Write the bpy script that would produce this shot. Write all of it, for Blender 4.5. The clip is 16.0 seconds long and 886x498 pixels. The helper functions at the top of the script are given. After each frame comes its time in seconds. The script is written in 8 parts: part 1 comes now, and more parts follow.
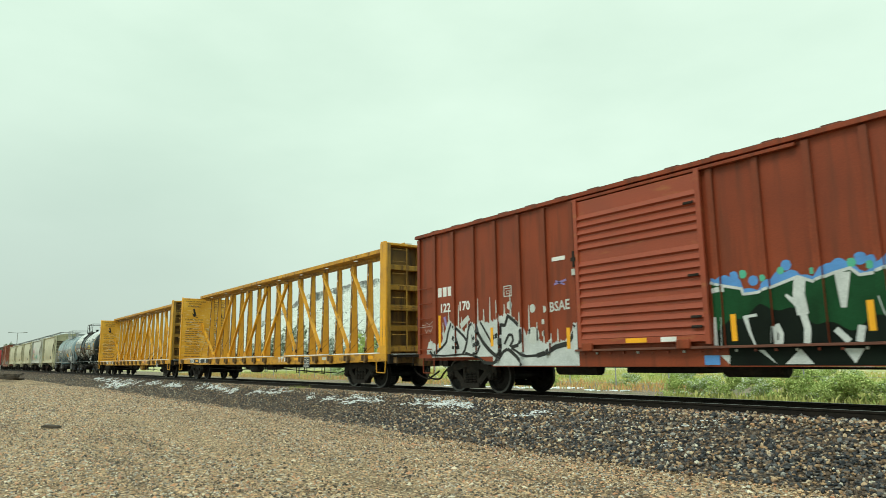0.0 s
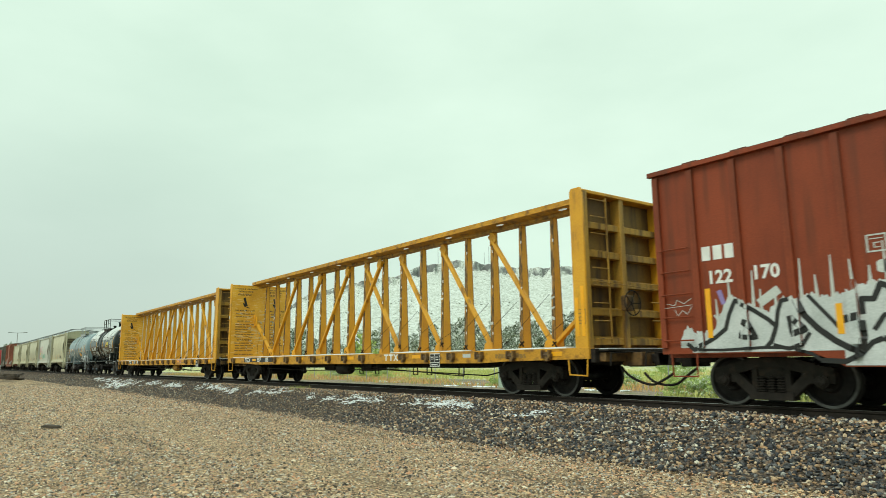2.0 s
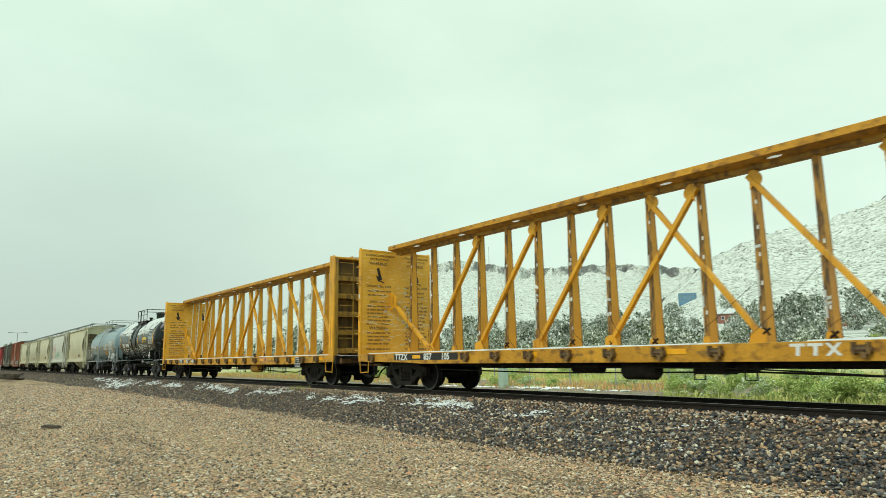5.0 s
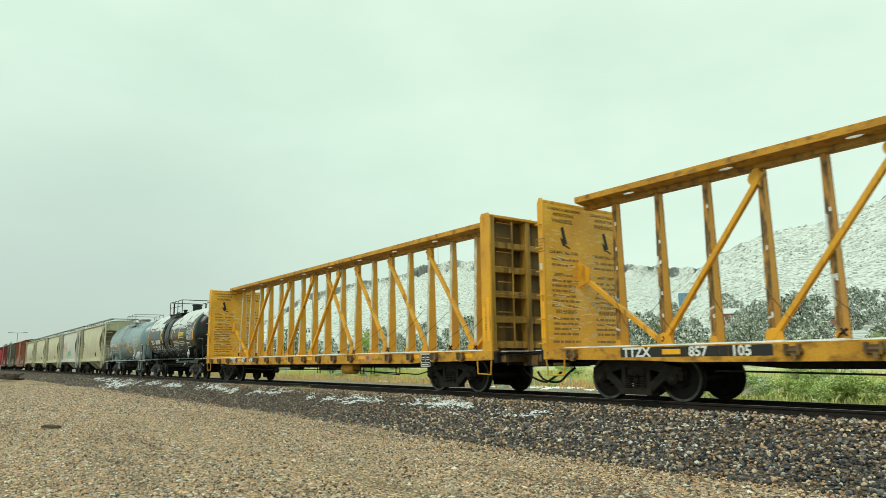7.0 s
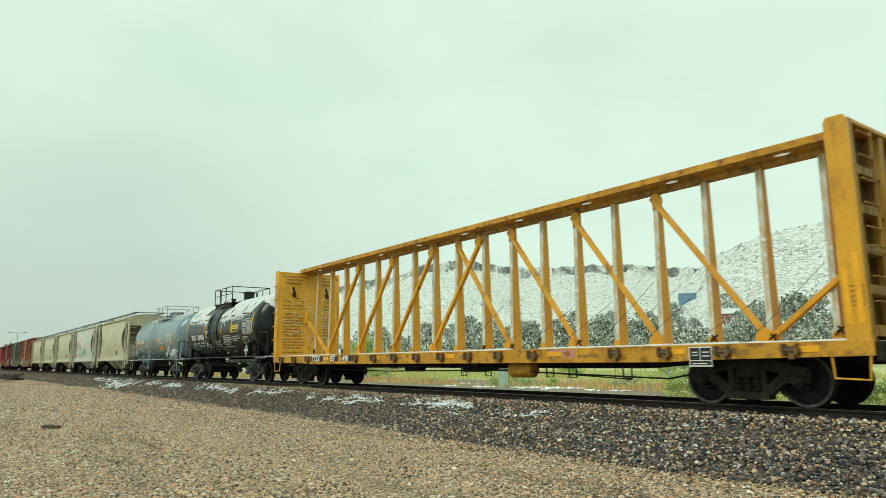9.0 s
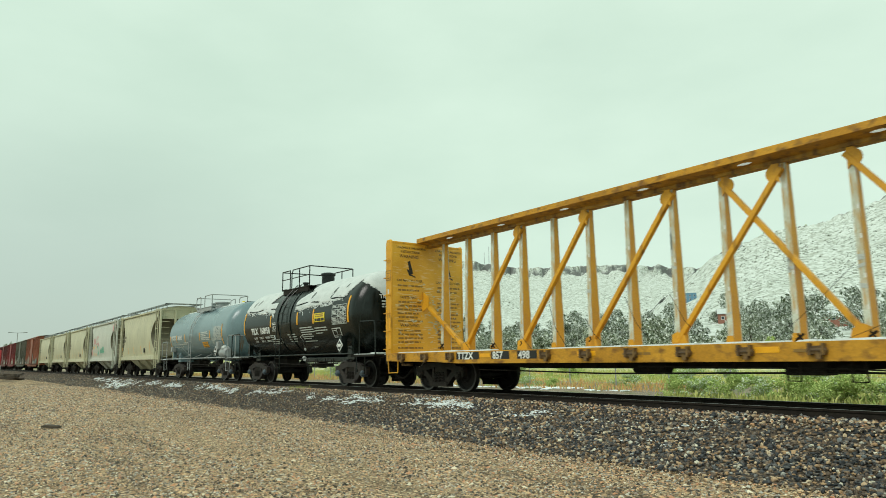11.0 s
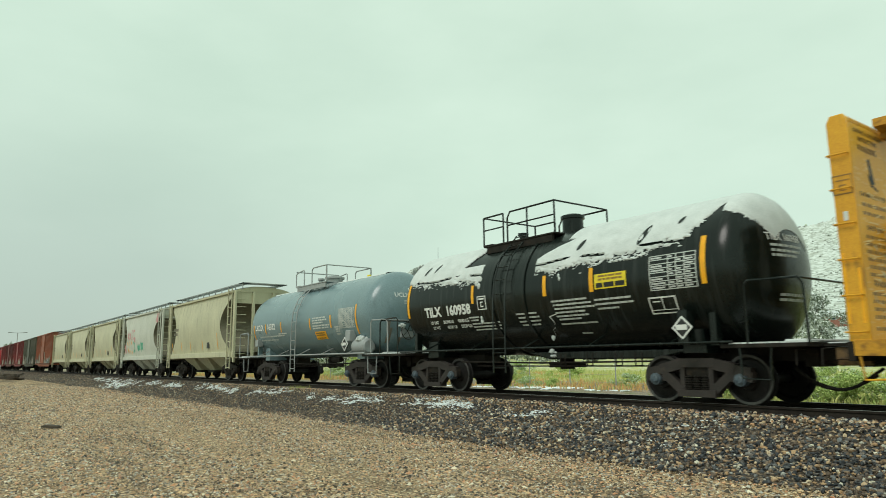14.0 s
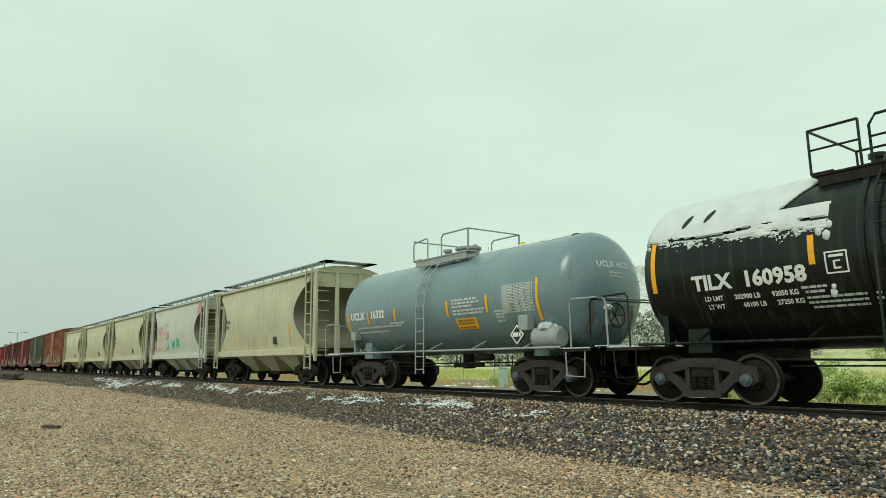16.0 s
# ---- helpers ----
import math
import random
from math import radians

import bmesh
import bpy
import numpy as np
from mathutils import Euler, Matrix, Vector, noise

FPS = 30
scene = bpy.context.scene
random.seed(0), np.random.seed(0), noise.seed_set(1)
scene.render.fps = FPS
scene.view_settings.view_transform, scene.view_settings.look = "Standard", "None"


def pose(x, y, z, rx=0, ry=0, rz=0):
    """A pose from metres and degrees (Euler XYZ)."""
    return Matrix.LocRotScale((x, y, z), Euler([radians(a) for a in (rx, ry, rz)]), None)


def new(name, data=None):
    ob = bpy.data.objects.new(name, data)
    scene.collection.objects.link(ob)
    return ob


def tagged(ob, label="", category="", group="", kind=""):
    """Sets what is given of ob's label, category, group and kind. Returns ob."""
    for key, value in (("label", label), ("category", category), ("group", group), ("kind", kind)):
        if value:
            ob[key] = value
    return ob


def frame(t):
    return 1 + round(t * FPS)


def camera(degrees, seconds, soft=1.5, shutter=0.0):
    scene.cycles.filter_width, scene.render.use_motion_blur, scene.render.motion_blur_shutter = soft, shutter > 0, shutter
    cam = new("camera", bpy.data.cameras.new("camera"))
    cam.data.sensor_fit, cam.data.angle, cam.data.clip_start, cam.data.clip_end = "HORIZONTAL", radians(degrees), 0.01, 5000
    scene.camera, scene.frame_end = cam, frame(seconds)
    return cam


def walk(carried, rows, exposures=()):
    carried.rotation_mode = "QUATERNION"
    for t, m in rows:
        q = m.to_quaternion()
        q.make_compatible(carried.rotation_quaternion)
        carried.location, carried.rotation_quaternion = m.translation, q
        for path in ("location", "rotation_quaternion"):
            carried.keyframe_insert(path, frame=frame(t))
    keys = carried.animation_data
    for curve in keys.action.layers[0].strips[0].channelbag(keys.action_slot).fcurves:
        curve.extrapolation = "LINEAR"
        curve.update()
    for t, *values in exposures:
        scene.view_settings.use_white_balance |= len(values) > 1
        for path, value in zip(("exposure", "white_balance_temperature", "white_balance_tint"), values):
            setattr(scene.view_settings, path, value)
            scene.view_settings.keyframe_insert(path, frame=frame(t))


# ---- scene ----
cam = camera(67.13, 16.0, 0.65, 0.3)
EYE = (0.0, 0.0, 1.65)
PITCH, HEAD, ROLL = 9.436, 36.93, -0.72
VIEW = pose(*EYE, 0, 0, 90 - HEAD) @ pose(0, 0, 0, 90 + PITCH) @ pose(0, 0, 0, 0, 0, ROLL)
walk(cam, [(0.0, VIEW), (16.0, VIEW)],
     exposures=[(0.0, 0.14), (4.0, 0.13), (7.0, 0.10), (9.5, 0.06), (11.5, -0.02), (12.5, -0.05), (16.0, -0.05)])

# ---- world and sun: a bright overcast sky ----
SUN_EL, SUN_AZ = 50.0, 195.0
world = bpy.data.worlds.new("overcast_sky")
scene.world = world
world.use_nodes = True
wn, wl = world.node_tree.nodes, world.node_tree.links
wn.clear()
w_out, w_bg = wn.new("ShaderNodeOutputWorld"), wn.new("ShaderNodeBackground")
w_sky = wn.new("ShaderNodeTexSky")
w_sky.sky_type, w_sky.sun_disc = "NISHITA", False
w_sky.sun_elevation, w_sky.sun_rotation = radians(SUN_EL), radians(SUN_AZ)
w_co, w_map = wn.new("ShaderNodeTexCoord"), wn.new("ShaderNodeMapping")
w_map.inputs["Scale"].default_value = (1.0, 1.0, 2.6)
w_noise, w_ramp = wn.new("ShaderNodeTexNoise"), wn.new("ShaderNodeValToRGB")
w_noise.inputs["Scale"].default_value, w_noise.inputs["Detail"].default_value = 1.5, 7.0
w_noise.inputs["Roughness"].default_value = 0.5
w_ramp.color_ramp.elements[0].position, w_ramp.color_ramp.elements[0].color = 0.30, (6.1, 8.0, 6.55, 1)
w_ramp.color_ramp.elements[1].position, w_ramp.color_ramp.elements[1].color = 0.68, (7.8, 9.8, 8.15, 1)
w_mix = wn.new("ShaderNodeMix")
w_mix.data_type = "RGBA"
w_mix.inputs[0].default_value = 0.93
w_bg.inputs["Strength"].default_value = 0.1
wl.new(w_co.outputs["Generated"], w_map.inputs["Vector"])
wl.new(w_map.outputs["Vector"], w_noise.inputs["Vector"])
wl.new(w_noise.outputs["Fac"], w_ramp.inputs["Fac"])
w_dot, w_rng, w_dim = wn.new("ShaderNodeVectorMath"), wn.new("ShaderNodeMapRange"), wn.new("ShaderNodeMix")
w_dot.operation = "DOT_PRODUCT"
w_dot.inputs[1].default_value = (-0.90, 0.10, -0.42)
w_rng.inputs["From Min"].default_value, w_rng.inputs["From Max"].default_value = 0.64, 1.0
w_rng.inputs["To Min"].default_value, w_rng.inputs["To Max"].default_value = 0.0, 1.0
w_rng.interpolation_type = "SMOOTHSTEP"
w_dim.data_type = "RGBA"
w_dim.inputs[7].default_value = (4.5, 5.45, 4.9, 1)
wl.new(w_co.outputs["Generated"], w_dot.inputs[0])
wl.new(w_dot.outputs["Value"], w_rng.inputs["Value"])
wl.new(w_rng.outputs["Result"], w_dim.inputs[0])
wl.new(w_ramp.outputs["Color"], w_dim.inputs[6])
wl.new(w_sky.outputs["Color"], w_mix.inputs[6])
wl.new(w_dim.outputs[2], w_mix.inputs[7])
wl.new(w_mix.outputs[2], w_bg.inputs["Color"])
wl.new(w_bg.outputs["Background"], w_out.inputs["Surface"])

sun = new("sun", bpy.data.lights.new("sun", "SUN"))
sun.data.energy, sun.data.angle, sun.data.color = 1.5, radians(25), (1.0, 0.96, 0.9)
sun.matrix_world = pose(0, 0, 30, 90 - SUN_EL, 0, SUN_AZ - 180)

# ---- plan: the track runs along x, the train goes towards +x ----
TRACK_Y, RAIL_Z = 12.64, 0.772


def travel(t):
    u = min(t, 15.9) - 8.0
    return 4.3391 * u + 0.015489 * u * u - 0.00016149 * u ** 3


# ---- materials ----
def mat(name, c1, c2, scale=2.0, rough=0.6, metal=0.0, bump=0.15, fine=60.0, streak=None, streak_at=0.6, stretch=(3, 3, 0.25), island=0.0, third=None, soft=0.2, cells=0.0, cell_ramp=None, palette=None):
    m = bpy.data.materials.new(name)
    m.use_nodes = True
    n, l = m.node_tree.nodes, m.node_tree.links
    b = n["Principled BSDF"]
    co = n.new("ShaderNodeTexCoord")
    big, small = n.new("ShaderNodeTexNoise"), n.new("ShaderNodeTexNoise")
    big.inputs["Scale"].default_value, big.inputs["Detail"].default_value = scale, 6.0
    small.inputs["Scale"].default_value, small.inputs["Detail"].default_value = fine, 4.0
    l.new(co.outputs["Object"], big.inputs["Vector"])
    l.new(co.outputs["Object"], small.inputs["Vector"])
    ramp = n.new("ShaderNodeValToRGB")
    ramp.color_ramp.elements[0].position, ramp.color_ramp.elements[1].position = 0.5 - soft, 0.5 + soft
    ramp.color_ramp.elements[0].color, ramp.color_ramp.elements[1].color = (*c1, 1), (*c2, 1)
    if third:
        e = ramp.color_ramp.elements.new(0.5)
        e.color = (*third, 1)
    if island:
        geo, add = n.new("ShaderNodeNewGeometry"), n.new("ShaderNodeMix")
        add.inputs[0].default_value = island
        l.new(big.outputs["Fac"], add.inputs[2])
        l.new(geo.outputs["Random Per Island"], add.inputs[3])
        l.new(add.outputs[0], ramp.inputs["Fac"])
        ramp.color_ramp.elements[0].position, ramp.color_ramp.elements[-1].position = 0.1, 0.9
    else:
        l.new(big.outputs["Fac"], ramp.inputs["Fac"])
    if palette:
        while len(ramp.color_ramp.elements) > 2:
            ramp.color_ramp.elements.remove(ramp.color_ramp.elements[1])
        ramp.color_ramp.elements[0].position, ramp.color_ramp.elements[0].color = palette[0][0], (*palette[0][1], 1)
        ramp.color_ramp.elements[1].position, ramp.color_ramp.elements[1].color = palette[-1][0], (*palette[-1][1], 1)
        for p, c in palette[1:-1]:
            ramp.color_ramp.elements.new(p).color = (*c, 1)
    colour = ramp.outputs["Color"]
    speck = n.new("ShaderNodeMix")
    speck.data_type, speck.blend_type = "RGBA", "OVERLAY"
    speck.inputs[0].default_value = 0.35
    l.new(colour, speck.inputs[6])
    l.new(small.outputs["Fac"], speck.inputs[7])
    colour = speck.outputs[2]
    if cells:
        vor, vs, vr, vm = n.new("ShaderNodeTexVoronoi"), n.new("ShaderNodeSeparateColor"), n.new("ShaderNodeValToRGB"), n.new("ShaderNodeMix")
        vor.inputs["Scale"].default_value = cells
        l.new(co.outputs["Object"], vor.inputs["Vector"])
        l.new(vor.outputs["Color"], vs.inputs[0])
        l.new(vs.outputs[0], vr.inputs["Fac"])
        for k, (p, c) in enumerate(cell_ramp):
            e = vr.color_ramp.elements[k] if k < 2 else vr.color_ramp.elements.new(p)
            e.position, e.color = p, (*c, 1)
        vm.data_type = "RGBA"
        vm.inputs[0].default_value = 0.78
        l.new(colour, vm.inputs[6])
        l.new(vr.outputs["Color"], vm.inputs[7])
        colour = vm.outputs[2]
    if streak:
        sm, sn, sr, mx = (n.new("ShaderNodeMapping"), n.new("ShaderNodeTexNoise"), n.new("ShaderNodeValToRGB"), n.new("ShaderNodeMix"))
        sm.inputs["Scale"].default_value = stretch
        sn.inputs["Scale"].default_value, sn.inputs["Detail"].default_value = 2.0, 8.0
        sr.color_ramp.elements[0].position, sr.color_ramp.elements[1].position = streak_at - 0.08, streak_at + 0.12
        sr.color_ramp.elements[0].color, sr.color_ramp.elements[1].color = (0, 0, 0, 1), (0.85, 0.85, 0.85, 1)
        mx.data_type = "RGBA"
        l.new(co.outputs["Object"], sm.inputs["Vector"])
        l.new(sm.outputs["Vector"], sn.inputs["Vector"])
        l.new(sn.outputs["Fac"], sr.inputs["Fac"])
        l.new(sr.outputs["Color"], mx.inputs[0])
        l.new(colour, mx.inputs[6])
        mx.inputs[7].default_value = (*streak, 1)
        colour = mx.outputs[2]
    l.new(colour, b.inputs["Base Color"])
    b.inputs["Metallic"].default_value = metal
    rr = n.new("ShaderNodeMapRange")
    rr.inputs["To Min"].default_value, rr.inputs["To Max"].default_value = max(0.03, rough - 0.12), min(1, rough + 0.12)
    l.new(big.outputs["Fac"], rr.inputs["Value"])
    l.new(rr.outputs["Result"], b.inputs["Roughness"])
    if bump:
        bp = n.new("ShaderNodeBump")
        bp.inputs["Strength"].default_value, bp.inputs["Distance"].default_value = bump, 0.02
        l.new(vor.outputs["Distance"] if cells else small.outputs["Fac"], bp.inputs["Height"])
        bp.invert = bool(cells)
        l.new(bp.outputs["Normal"], b.inputs["Normal"])
    return m


def plain(name, c, rough=0.5, emit=0.0):
    m = mat(name, [v * 0.9 for v in c], [min(1, v * 1.08) for v in c], 4.0, rough, 0.0, 0.05, 80.0)
    if emit:
        b = m.node_tree.nodes["Principled BSDF"]
        b.inputs["Emission Color"].default_value, b.inputs["Emission Strength"].default_value = (*c, 1), emit
    return m


YELLOW = mat("yellow_paint", (0.57, 0.268, 0.012), (0.75, 0.375, 0.018), 0.8, 0.5, 0, 0.15, 45, (0.17, 0.075, 0.02), 0.63, (2.5, 2.5, 0.6))
YELLOW_WORN = mat("worn_yellow_paint", (0.44, 0.205, 0.016), (0.62, 0.31, 0.028), 1.2, 0.55, 0, 0.2, 30, (0.16, 0.07, 0.02), 0.57, (2.2, 2, 3.5))
# Grime-streaked yellow, darkened to hold the shade of the bulkheads' outer face.
SHADED_YELLOW = mat("shade_darkened_yellow_paint", (0.13, 0.072, 0.016), (0.27, 0.150, 0.026), 1.0, 0.65, 0, 0.2, 30, (0.05, 0.03, 0.016), 0.56, (3, 3, 0.4))
FRESH_SNOW = mat("clean_patches_of_snow", (0.74, 0.79, 0.79), (0.86, 0.90, 0.90), 3, 0.6, 0, 0.4, 40)
FLANGE_DIRTY = mat("blackened_yellow_flange", (0.34, 0.165, 0.025), (0.52, 0.26, 0.035), 2.5, 0.6, 0, 0.2, 30, (0.028, 0.022, 0.016), 0.47, (6, 6, 1.5))
FLANGE_WRAP = mat("torn_plastic_wrap_on_flange", (0.46, 0.47, 0.36), (0.64, 0.70, 0.62), 3.0, 0.35, 0, 0.2, 30, (0.50, 0.27, 0.04), 0.53, (6, 6, 1.2))
YELLOW_PANEL = mat("scraped_yellow_panel", (0.66, 0.335, 0.024), (0.80, 0.44, 0.038), 1.5, 0.5, 0, 0.1, 30, (0.80, 0.62, 0.32), 0.64, (1.5, 1.5, 9))
# Grimy brown yellow that also has the bulkhead ends' shade mixed in.
YELLOW_GRIMY_SHADED = mat("grimy_shaded_brown_yellow_paint", (0.34, 0.185, 0.028), (0.50, 0.285, 0.04), 1.0, 0.6, 0, 0.2, 30, (0.10, 0.055, 0.025), 0.55, (3, 3, 0.4))
OXIDE = mat("oxide_red_paint", (0.180, 0.034, 0.012), (0.265, 0.052, 0.018), 0.7, 0.5, 0, 0.12, 40, (0.12, 0.032, 0.014), 0.58)
OXIDE_DOOR = mat("red_door_paint", (0.25, 0.047, 0.019), (0.32, 0.060, 0.024), 0.9, 0.5, 0, 0.1, 40, (0.36, 0.13, 0.035), 0.66, (0.8, 3, 3))
RUST_ROOF = mat("rusty_roof_steel", (0.10, 0.035, 0.022), (0.17, 0.06, 0.035), 2, 0.7, 0, 0.2, 30)
BLACK = mat("black_tank_paint", (0.004, 0.007, 0.006), (0.008, 0.012, 0.010), 0.9, 0.24, 0, 0.0, 30, (0.030, 0.034, 0.032), 0.60, (4, 1, 0.3))
TEAL = mat("grey_blue_tank_paint", (0.145, 0.215, 0.235), (0.185, 0.265, 0.285), 0.6, 0.26, 0, 0.0, 30, (0.11, 0.15, 0.16), 0.69, (2, 1, 0.3))
CREAM = mat("cream_hopper_paint", (0.44, 0.425, 0.285), (0.56, 0.535, 0.37), 0.6, 0.55, 0, 0.1, 40, (0.30, 0.27, 0.18), 0.62)
# Dark cream for grime and lettering; also holds the shade of hopper ends.
CREAM_DARK = mat("grimy_and_shaded_cream_paint", (0.14, 0.13, 0.09), (0.22, 0.20, 0.14), 1.5, 0.7, 0, 0.2, 30)
STEEL = mat("grimy_black_steel", (0.014, 0.012, 0.010), (0.032, 0.028, 0.024), 5, 0.7, 0.2, 0.3, 50, (0.05, 0.035, 0.025), 0.64, (3, 3, 3))
WHEEL = mat("dark_wheel_steel", (0.013, 0.012, 0.012), (0.028, 0.026, 0.025), 6, 0.6, 0.4, 0.15, 60, (0.06, 0.055, 0.05), 0.7, (3, 3, 3))
TREAD = mat("worn_bright_steel", (0.22, 0.21, 0.20), (0.33, 0.32, 0.31), 12, 0.35, 0.9, 0.05, 80)
RAIL_SIDE = mat("rusty_rail_web", (0.022, 0.018, 0.016), (0.045, 0.034, 0.028), 6, 0.65, 0.3, 0.2, 40)
SNOW = mat("wet_snow", (0.52, 0.56, 0.545), (0.63, 0.67, 0.655), 3, 0.6, 0, 0.4, 40)
WHITE = plain("white_paint", (0.72, 0.73, 0.70))
GREY_WHITE = plain("chalky_white_paint", (0.50, 0.53, 0.50))
INK = plain("black_paint", (0.012, 0.012, 0.012))
BROWN_INK = plain("faded_brown_lettering", (0.27, 0.15, 0.03))
DARK_INK = plain("faded_black_lettering", (0.09, 0.055, 0.02))
ORANGE = plain("reflective_orange_yellow", (0.86, 0.40, 0.006), 0.4)
SIGN_YELLOW = plain("sign_yellow", (0.80, 0.62, 0.02), 0.4)
SILVER = plain("galvanised_grey", (0.30, 0.32, 0.32), 0.45)
GRAFFITI_WHITE = mat("silver_white_spray_paint", (0.42, 0.46, 0.45), (0.60, 0.64, 0.63), 2.5, 0.5, 0, 0.05, 40)
GRAFFITI_GREEN = mat("dark_green_spray_paint", (0.004, 0.026, 0.008), (0.010, 0.075, 0.026), 1.0, 0.6, 0, 0.05, 40)
GRAFFITI_DARK = mat("black_green_spray_paint", (0.003, 0.005, 0.004), (0.007, 0.014, 0.009), 1.5, 0.6, 0, 0.05, 40)
SKIRT_Y = -1.507
GRAFFITI_BLUE = plain("blue_spray_paint", (0.08, 0.26, 0.60))
GRAFFITI_MINT = plain("mint_spray_paint", (0.07, 0.40, 0.26))
GRAFFITI_PINK = mat("faded_pink_spray_paint", (0.58, 0.17, 0.19), (0.52, 0.28, 0.26), 3.0, 0.5, 0, 0.05, 40)
GRAFFITI_LILAC = plain("lilac_spray_paint", (0.25, 0.19, 0.42))
DARK_RED = mat("dark_red_boxcar_paint", (0.17, 0.022, 0.024), (0.24, 0.035, 0.034), 0.8, 0.6, 0, 0.1, 40, (0.08, 0.02, 0.02), 0.6)
MAROON = mat("maroon_boxcar_paint", (0.11, 0.022, 0.022), (0.16, 0.035, 0.03), 0.8, 0.6, 0, 0.1, 40, (0.06, 0.02, 0.02), 0.6)
OLIVE = mat("olive_boxcar_paint", (0.055, 0.06, 0.04), (0.09, 0.095, 0.065), 0.8, 0.6, 0, 0.1, 40, (0.16, 0.15, 0.12), 0.6)
RUSSET = mat("russet_boxcar_paint", (0.24, 0.075, 0.035), (0.32, 0.10, 0.05), 0.8, 0.6, 0, 0.1, 40, (0.13, 0.05, 0.03), 0.6)
GRAVEL = mat("tan_gravel_ground", (0.16, 0.11, 0.062), (0.46, 0.34, 0.20), 0.30, 0.85, 0, 1.0, 22, (0.085, 0.066, 0.048), 0.57, (0.05, 0.5, 1.0), 0, (0.33, 0.235, 0.13), 0.2, 34.0, ((0.0, (0.022, 0.018, 0.014)), (1.0, (0.95, 0.82, 0.58)), (0.22, (0.07, 0.052, 0.036)), (0.36, (0.32, 0.22, 0.13)), (0.52, (0.50, 0.35, 0.20)), (0.62, (0.22, 0.215, 0.195)), (0.72, (0.60, 0.31, 0.16)), (0.84, (0.66, 0.50, 0.31))))
PEBBLE = mat("tan_pebbles", (0.04, 0.033, 0.027), (0.88, 0.72, 0.48), 0.5, 0.7, 0, 0.2, 60, None, 0.6, (1, 1, 1), 0.97, palette=((0.0, (0.030, 0.026, 0.022)), (0.18, (0.09, 0.068, 0.045)), (0.30, (0.30, 0.21, 0.125)), (0.42, (0.44, 0.29, 0.155)), (0.54, (0.54, 0.42, 0.27)), (0.63, (0.20, 0.20, 0.185)), (0.72, (0.60, 0.28, 0.14)), (0.82, (0.70, 0.52, 0.31)), (0.90, (0.34, 0.35, 0.33)), (1.0, (0.95, 0.85, 0.64))))
BALLAST_BED = mat("dark_ballast_bed", (0.04, 0.032, 0.026), (0.10, 0.075, 0.055), 1.2, 0.9, 0, 1.0, 18, None, 0.6, (1, 1, 1), 0, None, 0.2, 30.0, ((0.0, (0.021, 0.017, 0.016)), (1.0, (0.374, 0.287, 0.201)), (0.35, (0.051, 0.043, 0.038)), (0.75, (0.129, 0.095, 0.069))))
BALLAST = mat("ballast_stones", (0.012, 0.012, 0.014), (0.37, 0.26, 0.155), 0.6, 0.5, 0, 0.2, 50, None, 0.6, (1, 1, 1), 0.97, palette=((0.0, (0.020, 0.021, 0.024)), (0.2, (0.045, 0.050, 0.057)), (0.38, (0.087, 0.091, 0.094)), (0.5, (0.120, 0.087, 0.065)), (0.62, (0.241, 0.153, 0.087)), (0.72, (0.149, 0.163, 0.170)), (0.80, (0.411, 0.255, 0.135)), (0.88, (0.581, 0.453, 0.297)), (0.94, (0.269, 0.283, 0.276)), (1.0, (0.950, 0.878, 0.651))))
FIELD = mat("bare_brown_strip", (0.16, 0.12, 0.085), (0.33, 0.27, 0.20), 0.5, 0.95, 0, 0.8, 6, (0.13, 0.17, 0.04), 0.58, (0.4, 0.5, 1), 0, None, 0.2, 14.0, ((0.0, (0.08, 0.06, 0.045)), (1.0, (0.42, 0.34, 0.26)), (0.5, (0.22, 0.17, 0.125))))
GRASS = mat("green_grass", (0.24, 0.30, 0.07), (0.66, 0.60, 0.27), 0.20, 0.7, 0, 0, 20, None, 0.6, (1, 1, 1), 0.4, (0.44, 0.47, 0.15))
DRY_GRASS = mat("dry_orange_grass", (0.52, 0.27, 0.085), (0.74, 0.50, 0.21), 0.6, 0.85, 0, 0, 20, None, 0.6, (1, 1, 1), 0.5)
MEADOW = mat("yellow_green_meadow", (0.26, 0.32, 0.09), (0.58, 0.50, 0.22), 0.12, 0.9, 0, 0.6, 5, (0.60, 0.63, 0.56), 0.60, (0.5, 1.0, 1), 0, (0.40, 0.41, 0.13), 0.2, 1.6, ((0.0, (0.20, 0.28, 0.07)), (1.0, (0.70, 0.72, 0.62)), (0.35, (0.38, 0.43, 0.13)), (0.6, (0.52, 0.50, 0.19)), (0.85, (0.62, 0.50, 0.24))))
LEAF = mat("bush_leaves", (0.23, 0.36, 0.08), (0.62, 0.70, 0.28), 1.0, 0.7, 0, 0, 20, None, 0.6, (1, 1, 1), 0.7)
LEAF_GREY = mat("snowy_grey_green_leaves", (0.08, 0.11, 0.06), (0.80, 0.83, 0.80), 0.6, 0.75, 0, 0, 20, None, 0.6, (1, 1, 1), 0.95, (0.30, 0.34, 0.26))
LEAF_SNOWY = mat("snow_tipped_bush_leaves", (0.20, 0.32, 0.07), (0.86, 0.89, 0.86), 2.2, 0.7, 0, 0, 20, None, 0.6, (1, 1, 1), 0.72, (0.42, 0.54, 0.18))
BARK = mat("rough_bark", (0.05, 0.04, 0.03), (0.11, 0.09, 0.07), 4, 0.9, 0, 0.5, 30)
